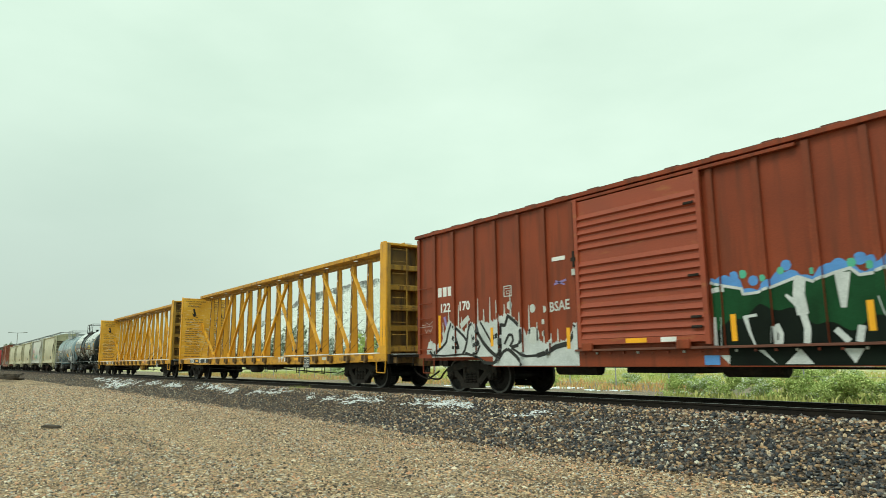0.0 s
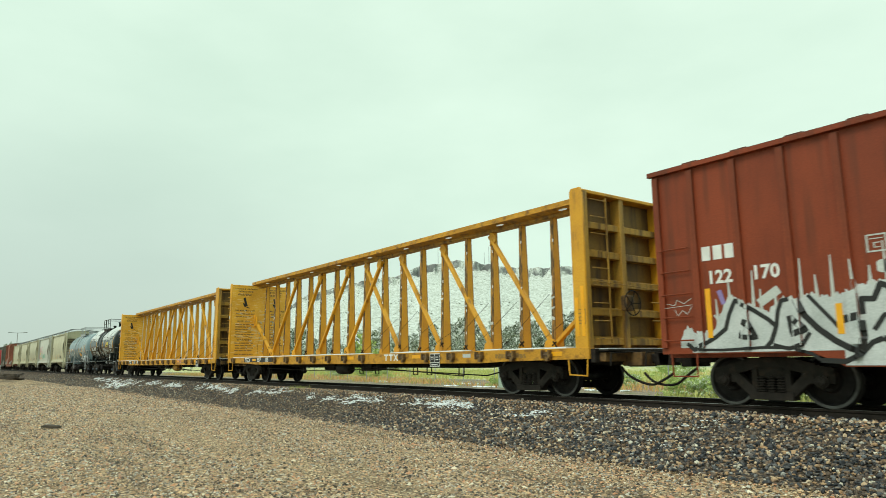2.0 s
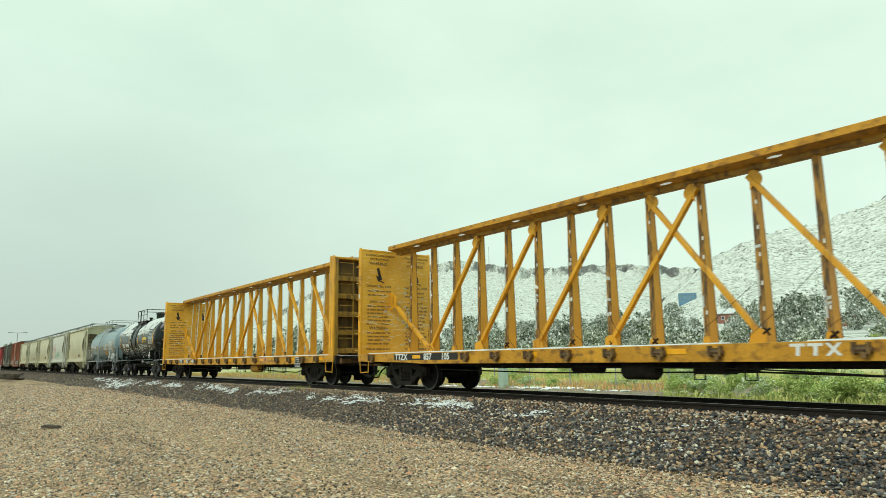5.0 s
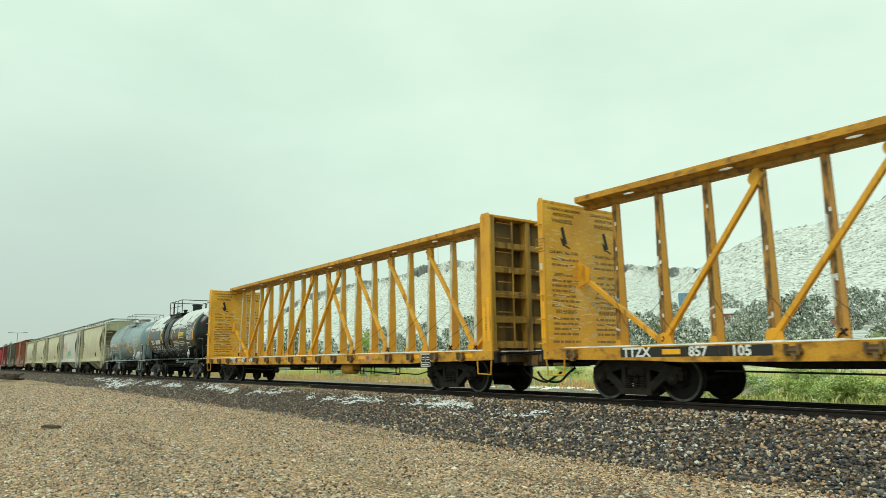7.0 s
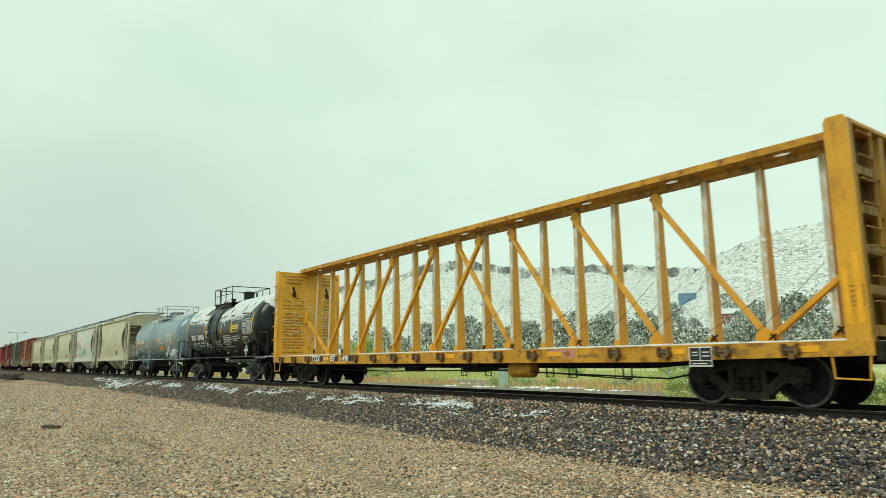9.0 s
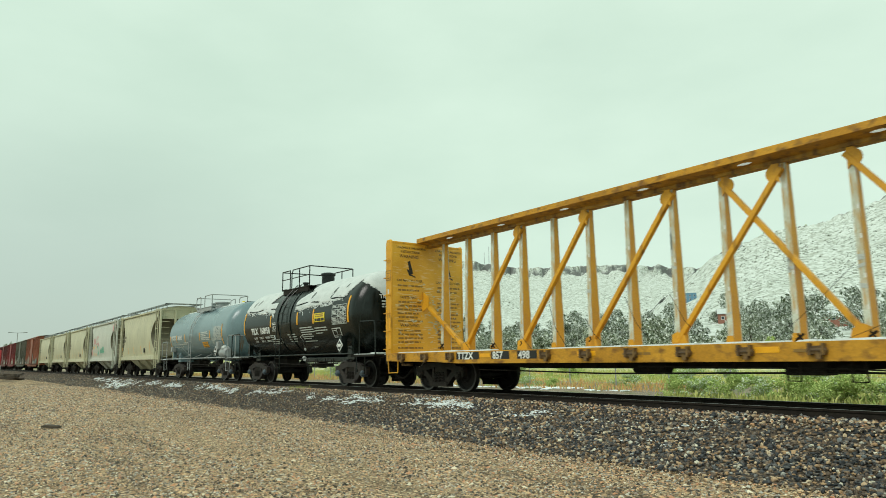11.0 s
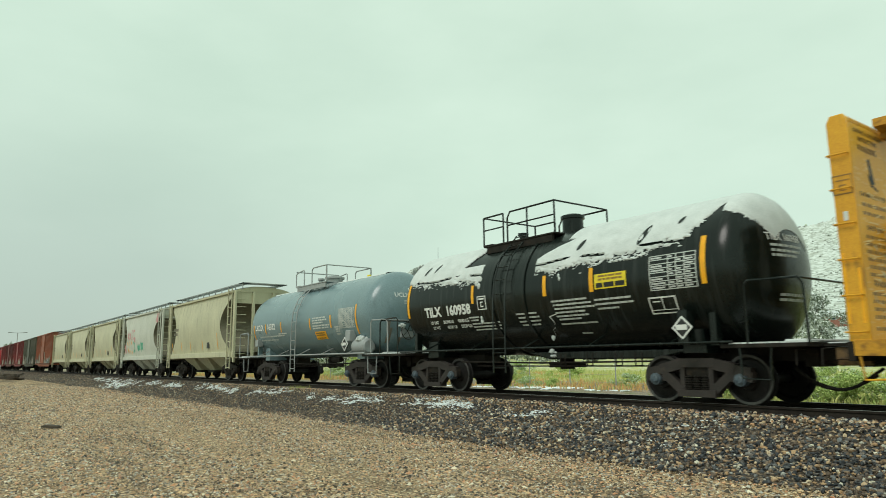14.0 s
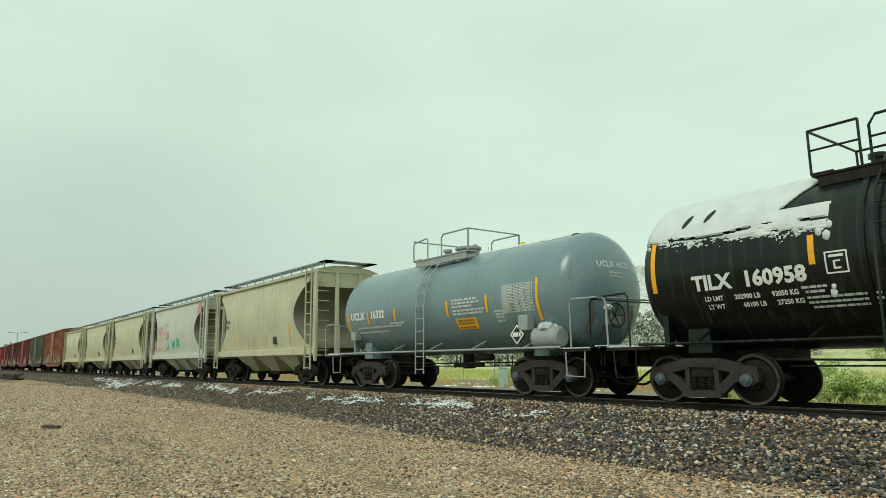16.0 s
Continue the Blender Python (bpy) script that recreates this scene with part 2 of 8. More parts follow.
DUSTY = mat("dust_brown_cast_steel", (0.020, 0.016, 0.0145), (0.040, 0.032, 0.028), 4, 0.75, 0.0, 0.3, 50, (0.065, 0.045, 0.034), 0.66, (3, 3, 3))
RIM = mat("worn_grey_wheel_rim", (0.035, 0.034, 0.032), (0.09, 0.088, 0.084), 8, 0.45, 0.5, 0.1, 60)
WINCH = mat("rust_brown_winch_steel", (0.10, 0.055, 0.022), (0.22, 0.125, 0.035), 6, 0.65, 0.0, 0.25, 40, (0.035, 0.022, 0.014), 0.56, (4, 4, 4))
WOOD = mat("weathered_wood", (0.035, 0.028, 0.022), (0.09, 0.07, 0.05), 4, 0.85, 0, 0.4, 30)

for dull, level in ((STEEL, 0.15), (WHEEL, 0.2), (BLACK, 0.3), (BALLAST, 0.3), (BALLAST_BED, 0.2), (RAIL_SIDE, 0.2), (GRAVEL, 0.2), (GRASS, 0.15), (LEAF, 0.15), (LEAF_GREY, 0.1), (LEAF_SNOWY, 0.15), (OXIDE, 0.3), (YELLOW_WORN, 0.35), (GRAFFITI_GREEN, 0.15), (GRAFFITI_DARK, 0.12)):
    dull.node_tree.nodes["Principled BSDF"].inputs["Specular IOR Level"].default_value = level


# ---- mesh helpers ----
class Form:
    """Vertices and faces of one mesh, gathered piece by piece."""

    def __init__(self):
        self.v, self.f = [], []

    def add(self, vs, fs):
        k = len(self.v)
        self.v += [tuple(p) for p in vs]
        self.f += [tuple(i + k for i in f) for f in fs]
        return self

    def box(self, x0, x1, y0, y1, z0, z1):
        vs = [(x, y, z) for x in (x0, x1) for y in (y0, y1) for z in (z0, z1)]
        return self.add(vs, [(0, 1, 3, 2), (4, 6, 7, 5), (0, 4, 5, 1), (2, 3, 7, 6), (0, 2, 6, 4), (1, 5, 7, 3)])

    def beam(self, p, q, w, h, up=(0, 0, 1), w2=None, h2=None):
        p, q = Vector(p), Vector(q)
        d = (q - p).normalized()
        s = d.cross(Vector(up))
        s = s.normalized() if s.length > 1e-5 else Vector((1, 0, 0))
        u = s.cross(d)
        vs = []
        for c, a, b in ((p, w, h), (q, w2 or w, h2 or h)):
            vs += [c + s * a / 2 * i + u * b / 2 * j for i, j in ((-1, -1), (1, -1), (1, 1), (-1, 1))]
        return self.add(vs, [(0, 3, 2, 1), (4, 5, 6, 7), (0, 1, 5, 4), (1, 2, 6, 5), (2, 3, 7, 6), (3, 0, 4, 7)])

    def rod(self, p, q, r, n=8, r2=None):
        p, q = Vector(p), Vector(q)
        d = (q - p).normalized()
        s = d.orthogonal().normalized()
        u = d.cross(s)
        vs = []
        for c, a in ((p, r), (q, r if r2 is None else r2)):
            vs += [c + (s * math.cos(k * math.tau / n) + u * math.sin(k * math.tau / n)) * a for k in range(n)]
        fs = [(k, (k + 1) % n, n + (k + 1) % n, n + k) for k in range(n)]
        return self.add(vs, fs + [tuple(range(n - 1, -1, -1)), tuple(range(n, 2 * n))])

    def pipe(self, pts, r, n=6):
        """One bent tube through the points."""
        pts = [Vector(p) for p in pts]
        vs, side = [], None
        for i, c in enumerate(pts):
            d = (pts[min(i + 1, len(pts) - 1)] - pts[max(i - 1, 0)]).normalized()
            side = d.orthogonal() if side is None else side - d * side.dot(d)
            side = side.normalized() if side.length > 1e-4 else d.orthogonal().normalized()
            up = d.cross(side)
            vs += [c + (side * math.cos(k * math.tau / n) + up * math.sin(k * math.tau / n)) * r for k in range(n)]
        m = len(pts)
        fs = [(i * n + k, i * n + (k + 1) % n, (i + 1) * n + (k + 1) % n, (i + 1) * n + k) for i in range(m - 1) for k in range(n)]
        return self.add(vs, fs + [tuple(range(n - 1, -1, -1)), tuple(range((m - 1) * n, m * n))])

    def prism(self, outline, y0, y1):
        """An outline in x and z, drawn out from y0 to y1."""
        n = len(outline)
        vs = [(x, y0, z) for x, z in outline] + [(x, y1, z) for x, z in outline]
        fs = [(k, (k + 1) % n, n + (k + 1) % n, n + k) for k in range(n)]
        return self.add(vs, fs + [tuple(range(n - 1, -1, -1)), tuple(range(n, 2 * n))])

    def turned(self, profile, n=24, axis="y", c=(0, 0, 0)):
        """A profile of (along, radius) turned round an axis."""
        vs = []
        for a, r in profile:
            for k in range(n):
                s, t = r * math.sin(k * math.tau / n), r * math.cos(k * math.tau / n)
                vs.append((c[0] + s, c[1] + a, c[2] + t) if axis == "y" else (c[0] + a, c[1] + s, c[2] + t) if axis == "x" else (c[0] + s, c[1] + t, c[2] + a))
        fs = [(i * n + k, i * n + (k + 1) % n, (i + 1) * n + (k + 1) % n, (i + 1) * n + k) for i in range(len(profile) - 1) for k in range(n)]
        return self.add(vs, fs)


def mesh_of(form, name, material, smooth=40):
    me = bpy.data.meshes.new(name)
    me.from_pydata(form.v, [], form.f)
    if len(form.f) < 30000:
        bm = bmesh.new()
        bm.from_mesh(me)
        bmesh.ops.recalc_face_normals(bm, faces=bm.faces)
        bm.to_mesh(me)
        bm.free()
    me.materials.append(material)
    if smooth:
        me.polygons.foreach_set("use_smooth", [True] * len(me.polygons))
        me.set_sharp_from_angle(angle=radians(smooth))
    return me


def part(name, form, material, parent=None, label="", bevel=0.0, smooth=40):
    me = form if isinstance(form, bpy.types.Mesh) else mesh_of(form, name, material, smooth)
    ob = new(name, me)
    ob.parent = parent
    if label:
        tagged(ob, label)
    if bevel:
        b = ob.modifiers.new("bevel", "BEVEL")
        b.width, b.segments, b.limit_method, b.angle_limit = bevel, 2, "ANGLE", radians(50)
    return ob


def thing(name, label, category, group="", kind="", at=None):
    ob = tagged(new(name), label, category, group, kind)
    if at is not None:
        ob.matrix_world = at
    return ob


def text_form(body, size, place, bold=0.0):
    """Letters as a thin mesh; place maps (u, v) in metres to a point."""
    cu = bpy.data.curves.new("letters", "FONT")
    cu.body, cu.size, cu.resolution_u, cu.offset = body, size, 2, bold
    ob = bpy.data.objects.new("letters", cu)
    me = bpy.data.meshes.new_from_object(ob)
    f = Form()
    f.add([place(v.co.x, v.co.y) for v in me.vertices], [tuple(p.vertices) for p in me.polygons])
    bpy.data.objects.remove(ob)
    bpy.data.curves.remove(cu)
    bpy.data.meshes.remove(me)
    return f


def bars_form(lines, place, height, rng, gap=0.55):
    """Rows of unreadable small print as word-long bars. lines: (u0, u1, v)."""
    f = Form()
    for u0, u1, v in lines:
        u = u0
        while u < u1 - 0.04:
            w = min(rng.uniform(1.2, 4.5) * height, u1 - u)
            n = max(1, int(w / 0.12))
            for k in range(n):
                a, b = u + w * k / n, u + w * (k + 1) / n
                f.add([place(a, v), place(b, v), place(b, v + height), place(a, v + height)], [(0, 1, 2, 3)])
            u += w + gap * height
    return f


# ---- bogies: built once, copied under every wagon ----
def wheelset_mesh(r):
    f = Form()
    f.turned([(-1.0, 0.0), (-1.0, 0.075), (-0.80, 0.085), (-0.68, 0.10), (0.68, 0.10), (0.80, 0.085), (1.0, 0.075), (1.0, 0.0)], 14)
    for s in (-1, 1):
        f.turned([(s * a, b) for a, b in ((0.86, 0.10), (0.86, 0.17), (0.79, 0.20), (0.765, r - 0.10), (0.815, r - 0.055), (0.82, r - 0.008), (0.81, r), (0.715, r + 0.006), (0.70, r + 0.028), (0.685, r + 0.02), (0.685, r - 0.06), (0.735, r - 0.10), (0.72, 0.19), (0.67, 0.15), (0.67, 0.10))], 40)
        for k in range(3):
            a = k * math.tau / 3
            f.rod((0.13 * math.sin(a), s * 0.86, 0.13 * math.cos(a)), (0.13 * math.sin(a), s * 0.875, 0.13 * math.cos(a)), 0.02, 6)
    me = mesh_of(f, "wheelset", WHEEL, 30)
    me.materials.append(RIM)
    for p in me.polygons:
        rr = math.hypot(p.center.x, p.center.z)
        if r - 0.04 < rr < r + 0.004 and abs(p.center.y) > 0.78:
            p.material_index = 1
    return me


def side_frame_mesh():
    f = Form()
    for s in (-1, 1):
        f.beam((s * 1.08, 0, 0.60), (s * 0.70, 0, 0.66), 0.16, 0.15)
        f.beam((s * 0.78, 0, 0.645), (s * 0.30, 0, 0.755), 0.17, 0.20)
        f.beam((s * 1.06, 0, 0.60), (s * 1.04, 0, 0.42), 0.14, 0.10, (1, 0, 0))
        f.beam((s * 0.70, 0, 0.62), (s * 0.72, 0, 0.42), 0.14, 0.09, (1, 0, 0))
        f.beam((s * 0.72, 0, 0.57), (s * 0.33, 0, 0.24), 0.16, 0.17)
        f.beam((s * 0.30, 0, 0.22), (s * 0.30, 0, 0.76), 0.14, 0.10, (1, 0, 0))
        f.box(s * 0.89 - 0.12, s * 0.89 + 0.12, -0.09, 0.09, 0.53, 0.58)
    f.beam((-0.40, 0, 0.765), (0.40, 0, 0.765), 0.18, 0.17)
    f.beam((-0.40, 0, 0.195), (0.40, 0, 0.195), 0.24, 0.13)
    return mesh_of(f, "side_frame", STEEL)


def spring_mesh():
    f = Form()
    prof = [(-0.02, 0.0), (-0.02, 0.05)]
    for k in range(6):
        prof += [(k * 0.045, 0.055), (k * 0.045 + 0.012, 0.080), (k * 0.045 + 0.026, 0.080), (k * 0.045 + 0.036, 0.055)]
    f.turned(prof + [(0.28, 0.0)], 12, "z", (0, -0.05, 0.26))
    return mesh_of(f, "spring", STEEL, 30)


def cap_mesh():
    f = Form()
    f.turned([(-0.17, 0.0), (-0.17, 0.05), (-0.155, 0.08), (-0.12, 0.085), (-0.12, 0.115), (0.06, 0.115), (0.06, 0.0)], 16)
    for k in range(3):
        a = k * math.tau / 3 + 0.3
        f.rod((0.05 * math.sin(a), -0.165, 0.05 * math.cos(a)), (0.05 * math.sin(a), -0.19, 0.05 * math.cos(a)), 0.016, 6)
    return mesh_of(f, "bearing", STEEL, 30)


WHEELSET, SIDE_FRAME, SPRING, CAP = wheelset_mesh(0.457), side_frame_mesh(), spring_mesh(), cap_mesh()
SIDE_FRAME_DUSTY = SIDE_FRAME.copy()
SIDE_FRAME_DUSTY.materials[0] = DUSTY
CAP_BLUE = CAP.copy()
CAP_BLUE.materials[0] = mat("blue_grey_bearing_paint", (0.05, 0.075, 0.10), (0.12, 0.15, 0.17), 8, 0.5)
CAP_GREY = CAP.copy()
CAP_GREY.materials[0] = DUSTY
BOLSTER = mesh_of(Form().box(-0.22, 0.22, -1.05, 1.05, 0.50, 0.72).box(-0.14, 0.14, -0.5, 0.5, 0.40, 0.85).box(-0.95, 0.95, -0.62, -0.56, 0.36, 0.42).box(-0.95, 0.95, 0.56, 0.62, 0.36, 0.42), "bogie", STEEL)
SPINNING = []


def bogie(car, x, base=1.778, spin=True, cap=None):
    b = part("bogie", BOLSTER, None, car)
    b.location = (x, 0, 0)
    for s in (-1, 1):
        o = part("side_frame", SIDE_FRAME_DUSTY if cap else SIDE_FRAME, None, b)
        o.location, o.scale = (0, s * 1.0, 0), (base / 1.778, 1, 1)
        for e in (-0.17, 0.0, 0.17):
            o = part("spring", SPRING, None, b)
            o.location, o.rotation_euler = (e, s * 1.0, 0), (0, 0, 0 if s < 0 else math.pi)
        w = part("wheelset", WHEELSET, None, b, "dark steel wheel pair on its axle")
        w.location = (s * base / 2, 0, 0.457)
        if spin:
            SPINNING.append((w, s * base / 2))
        for e in (-1, 1):
            o = part("bearing", cap or CAP, None, b)
            o.location, o.rotation_euler = (s * base / 2, e * 1.0, 0.457), (0, 0, 0 if e < 0 else math.pi)


def coupler(car, x, s):
    f = Form().box(min(x, x - s * 1.0), max(x, x - s * 1.0), -0.09, 0.09, 0.76, 0.95)
    f.prism([(x - s * 0.05, 0.70), (x + s * 0.30, 0.72), (x + s * 0.34, 0.98), (x - s * 0.05, 1.0)], -0.16, 0.12)
    f.box(min(x - s * 0.6, x - s * 0.35), max(x - s * 0.6, x - s * 0.35), -0.34, 0.34, 0.68, 1.02)
    part("coupler", f, STEEL, car, "", 0.015)
    h = Form()
    pts = [(x - s * 0.75 + s * 1.30 * k / 10, -0.38 - 0.06 * math.sin(k), 0.66 - 0.36 * math.sin(k / 10 * math.pi * 0.9)) for k in range(11)]
    part("air_hose", h.pipe(pts, 0.028, 6), STEEL, car)
    part("uncoupling_lever", Form().pipe([(x - s * 0.2, -0.1, 1.02), (x - s * 0.25, -0.7, 1.0), (x - s * 0.25, -1.35, 0.98), (x - s * 0.25, -1.38, 0.72)], 0.014), STEEL, car)


CARS = []


def car_thing(name, x, label, category, group="freight train"):
    car = thing(name, label, category, group)
    car.matrix_world = pose(x, TRACK_Y, RAIL_Z)
    CARS.append((car, x))
    return car


def ladder_form(x, y, z0, z1, w, n, r=0.014, along="x"):
    f = Form()
    for k in range(n):
        z = z0 + (z1 - z0) * k / max(1, n - 1)
        f.rod((x - w / 2, y, z), (x + w / 2, y, z), r, 6) if along == "x" else f.rod((x, y - w / 2, z), (x, y + w / 2, z), r, 6)
    return f


# ---- ground, track bed and rails ----
def berm(y):
    """Height of the track bed and the land across the track."""
    d = y - TRACK_Y
    top = RAIL_Z - 0.17
    if abs(d) < 1.55:
        return top
    if d < 0:
        k = min(1.0, (-d - 1.55) / 2.0)
        return top * (1 - k) ** 1.15
    k = min(1.0, (d - 1.55) / 2.2)
    return top + (0.12 - top) * k


def rough_ground(x, y):
    h = 0.05 * noise.noise(Vector((x * 0.12, y * 0.2, 3.1))) + 0.02 * noise.noise(Vector((x * 0.6, y * 0.9, 7.0)))
    if y > 60:
        h += min(70.0, ((y - 60) / 260.0) ** 1.3 * 22.0) * (0.9 + 0.25 * noise.noise(Vector((x * 0.01, y * 0.01, 0))))
    return h


def build_ground():
    xs = sorted(set([-2500, -1800, -1200, -800, -600, -450, -350, -280] + [-230 + 4 * k for k in range(38)] + [-80 + 1.0 * k for k in range(95)] + [16, 20, 26, 34, 45, 60, 90, 150, 300, 700, 1500]))
    ys = sorted(set([-1500, -600, -250, -100, -50, -25, -14, -8, -5] + [-3 + 0.5 * k for k in range(24)] + [14.5 + 0.7 * k for k in range(40)] + [46, 52, 60, 70, 85, 100, 125, 150, 190, 240, 300]))
    ys = [y for y in ys if not 8.95 < y < 16.35]
    near = Form()
    nx = len(xs)

    def strip(form, rows):
        form.v += [(x, y, rough_ground(x, y) + (-0.02 if 8 < y < 17 else 0) + (0.1 if y > 16 else 0)) for y in rows for x in xs]
        form.f += [(j * nx + i, j * nx + i + 1, (j + 1) * nx + i + 1, (j + 1) * nx + i) for j in range(len(rows) - 1) for i in range(nx - 1)]

    strip(near, [y for y in ys if y < 12] + [12.0])
    tagged(part("ground", near, GRAVEL), "tan gravel yard surface with darker damp wheel tracks", "ground", kind="structure")
    far = Form()
    strip(far, [12.01] + [y for y in ys if 12 < y < 34] + [34.0])
    tagged(part("field", far, FIELD), "bare brown strip and weedy field behind the track", "field", kind="structure")
    meadow = Form()
    strip(meadow, [34.0] + [y for y in ys if 34 < y <= 125])
    tagged(part("meadow", meadow, MEADOW), "yellow-green meadow with thin snow beyond the fence", "meadow", kind="structure")
    slope = Form()
    strip(slope, [y for y in ys if y >= 125])
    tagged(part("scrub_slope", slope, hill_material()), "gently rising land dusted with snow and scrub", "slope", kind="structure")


def build_ballast():
    f = Form()
    xs = [-320 + 8 * k for k in range(28)] + [-95 + 0.4 * k for k in range(270)] + [14, 20, 30, 45, 60]
    ys = [8.7 + 0.25 * k for k in range(34)]
    for y in ys:
        for x in xs:
            n = 0.045 * noise.noise(Vector((x * 1.1, y * 1.3, 0))) + 0.03 * noise.noise(Vector((x * 3.0, y * 3.0, 5)))
            wob = 0.35 * noise.noise(Vector((x * 0.15, 2.0, 0)))
            edge = -0.08 if y < 8.8 or y > 16.9 else 0.0
            f.v.append((x, y, berm(y + wob * max(0, min(1, (11.0 - y) / 2))) + n * (1 if y < 10.9 else 0.4) + edge + 0.01))
    nx = len(xs)
    f.f = [(j * nx + i, j * nx + i + 1, (j + 1) * nx + i + 1, (j + 1) * nx + i) for j in range(len(ys) - 1) for i in range(nx - 1)]
    tagged(part("ballast_bed", f, BALLAST_BED), "dark crushed-stone track bed sloping to the gravel", "track bed", kind="structure")


ICO_V, ICO_F = None, None


def ico():
    global ICO_V, ICO_F
    bm = bmesh.new()
    bmesh.ops.create_icosphere(bm, subdivisions=1, radius=1.0)
    ICO_V = np.array([v.co[:] for v in bm.verts])
    ICO_F = np.array([[v.index for v in f.verts] for f in bm.faces])
    bm.free()


ico()


OCTA_V = np.array([(1, 0, 0), (-1, 0, 0), (0, 1, 0), (0, -1, 0), (0, 0, 1), (0, 0, -1)], dtype=float)
OCTA_F = np.array([(0, 2, 4), (2, 1, 4), (1, 3, 4), (3, 0, 4), (2, 0, 5), (1, 2, 5), (3, 1, 5), (0, 3, 5)])


def stones(name, places, sizes, material, label, flat=0.7, seed=1, base=None):
    """A heap of loose uneven stones as one object."""
    bv, bf = base or (ICO_V, ICO_F)
    rng = np.random.default_rng(seed)
    n = len(places)
    v = np.repeat(bv[None], n, 0) * rng.uniform(0.6, 1.25, (n, len(bv), 1)) * rng.uniform(0.65, 1.3, (n, 1, 3))
    a = rng.uniform(0, math.tau, n)
    c, s = np.cos(a)[:, None], np.sin(a)[:, None]
    v = np.stack([v[..., 0] * c - v[..., 1] * s, v[..., 0] * s + v[..., 1] * c, v[..., 2] * flat], -1)
    v = v * np.asarray(sizes)[:, None, None] + np.asarray(places)[:, None, :]
    f = (bf[None] + (np.arange(n) * len(bv))[:, None, None]).reshape(-1, 3)
    me = bpy.data.meshes.new(name)
    me.from_pydata(v.reshape(-1, 3).tolist(), [], f.tolist())
    me.materials.append(material)
    return tagged(new(name, me), label, "stones", kind="stuff")


def scatter_stones():
    rng = np.random.default_rng(5)
    places, sizes = [], []
    for n, x0, x1 in ((28000, -18, 3), (14000, -45, -18), (6000, -95, -45)):
        for x, y in zip(rng.uniform(x0, x1, n), rng.triangular(8.6, 9.7, 12.2, n)):
            wob = 0.35 * noise.noise(Vector((x * 0.15, 2.0, 0)))
            places.append((x, y, berm(y + wob * max(0, min(1, (11.0 - y) / 2))) + rng.uniform(0.0, 0.05)))
            sizes.append(rng.uniform(0.016, 0.042) * (1 if x > -15 + y - 9.5 else 0.72) * (1 if x0 > -50 else 1.3))
    stones("ballast_stones", places, sizes, BALLAST, "dark grey and brown crushed ballast stones", 0.75, 3)
    places, sizes = [], []
    for k in range(7000):
        x, y = -1 * rng.uniform(-3, 34), rng.triangular(10.7, 11.25, 11.7)
        places.append((x, y, berm(y) + rng.uniform(0.01, 0.05)))
        sizes.append(rng.uniform(0.014, 0.036))
    stones("shoulder_stones", places, sizes, PEBBLE, "paler tan stones along the shoulder of the track bed", 0.75, 13)
    places, sizes = [], []
    for k in range(92000):
        x = -1.2 - 24 * rng.random() ** 1.45
        y = rng.uniform(max(0.6, -x * 0.02), 9.6)
        # fewer loose pebbles along the worn wheel tracks
        worn = max(0.0, 1 - abs(y - 4.8 - 0.3 * noise.noise(Vector((x * 0.2, 0, 0)))) / 0.75) + 0.6 * max(0.0, 1 - abs(y - 7.1) / 0.4)
        if rng.random() < 0.9 * worn:
            continue
        places.append((x, y, rough_ground(x, y) + 0.004))
        sizes.append(rng.uniform(0.011, 0.030) if rng.random() < 0.96 else rng.uniform(0.030, 0.048))
    for k in range(44000):
        x, y = -25 - 40 * rng.random() ** 1.3, rng.uniform(0.6, 9.4)
        places.append((x, y, rough_ground(x, y) + 0.006))
        sizes.append(rng.uniform(0.018, 0.050))
    stones("gravel_pebbles", places, sizes, PEBBLE, "small tan and brown pebbles on the yard surface", 0.6, 4, (OCTA_V, OCTA_F))
    places, sizes = [], []
    for k in range(330):
        x = -10.5 - 52 * rng.random() ** 1.25
        if noise.noise(Vector((x * 0.45, 0, 9))) < -0.18 or (x > -14 and rng.random() < 0.55):
            continue
        y = 10.62 + 0.16 * rng.standard_normal() + 0.10 * math.sin(x * 0.7)
        along, across = rng.uniform(0.05, 0.22), rng.uniform(0.03, 0.09)
        for j in range(int(rng.integers(5, 20))):
            xx, yy = x + rng.normal(0, along), y + rng.normal(0, across)
            places.append((xx, yy, berm(yy) + 0.045))
            sizes.append(rng.uniform(0.018, 0.052))
    for k in range(30):
        x, y = rng.uniform(-10.5, -6.5), rng.uniform(9.6, 11.0)
        for j in range(5):
            xx, yy = x + rng.normal(0, 0.06), y + rng.normal(0, 0.03)
            places.append((xx, yy, berm(yy) + 0.045))
            sizes.append(rng.uniform(0.012, 0.03))
    for k in range(110):
        xx, yy = -50 + rng.normal(0, 1.5), 9.95 + rng.normal(0, 0.30)
        places.append((xx, yy, berm(yy) + 0.03))
        sizes.append(rng.uniform(0.05, 0.15))
    stones("snow_patches", places, sizes, FRESH_SNOW, "scattered patches of melting white snow on ballast", 0.35, 6)


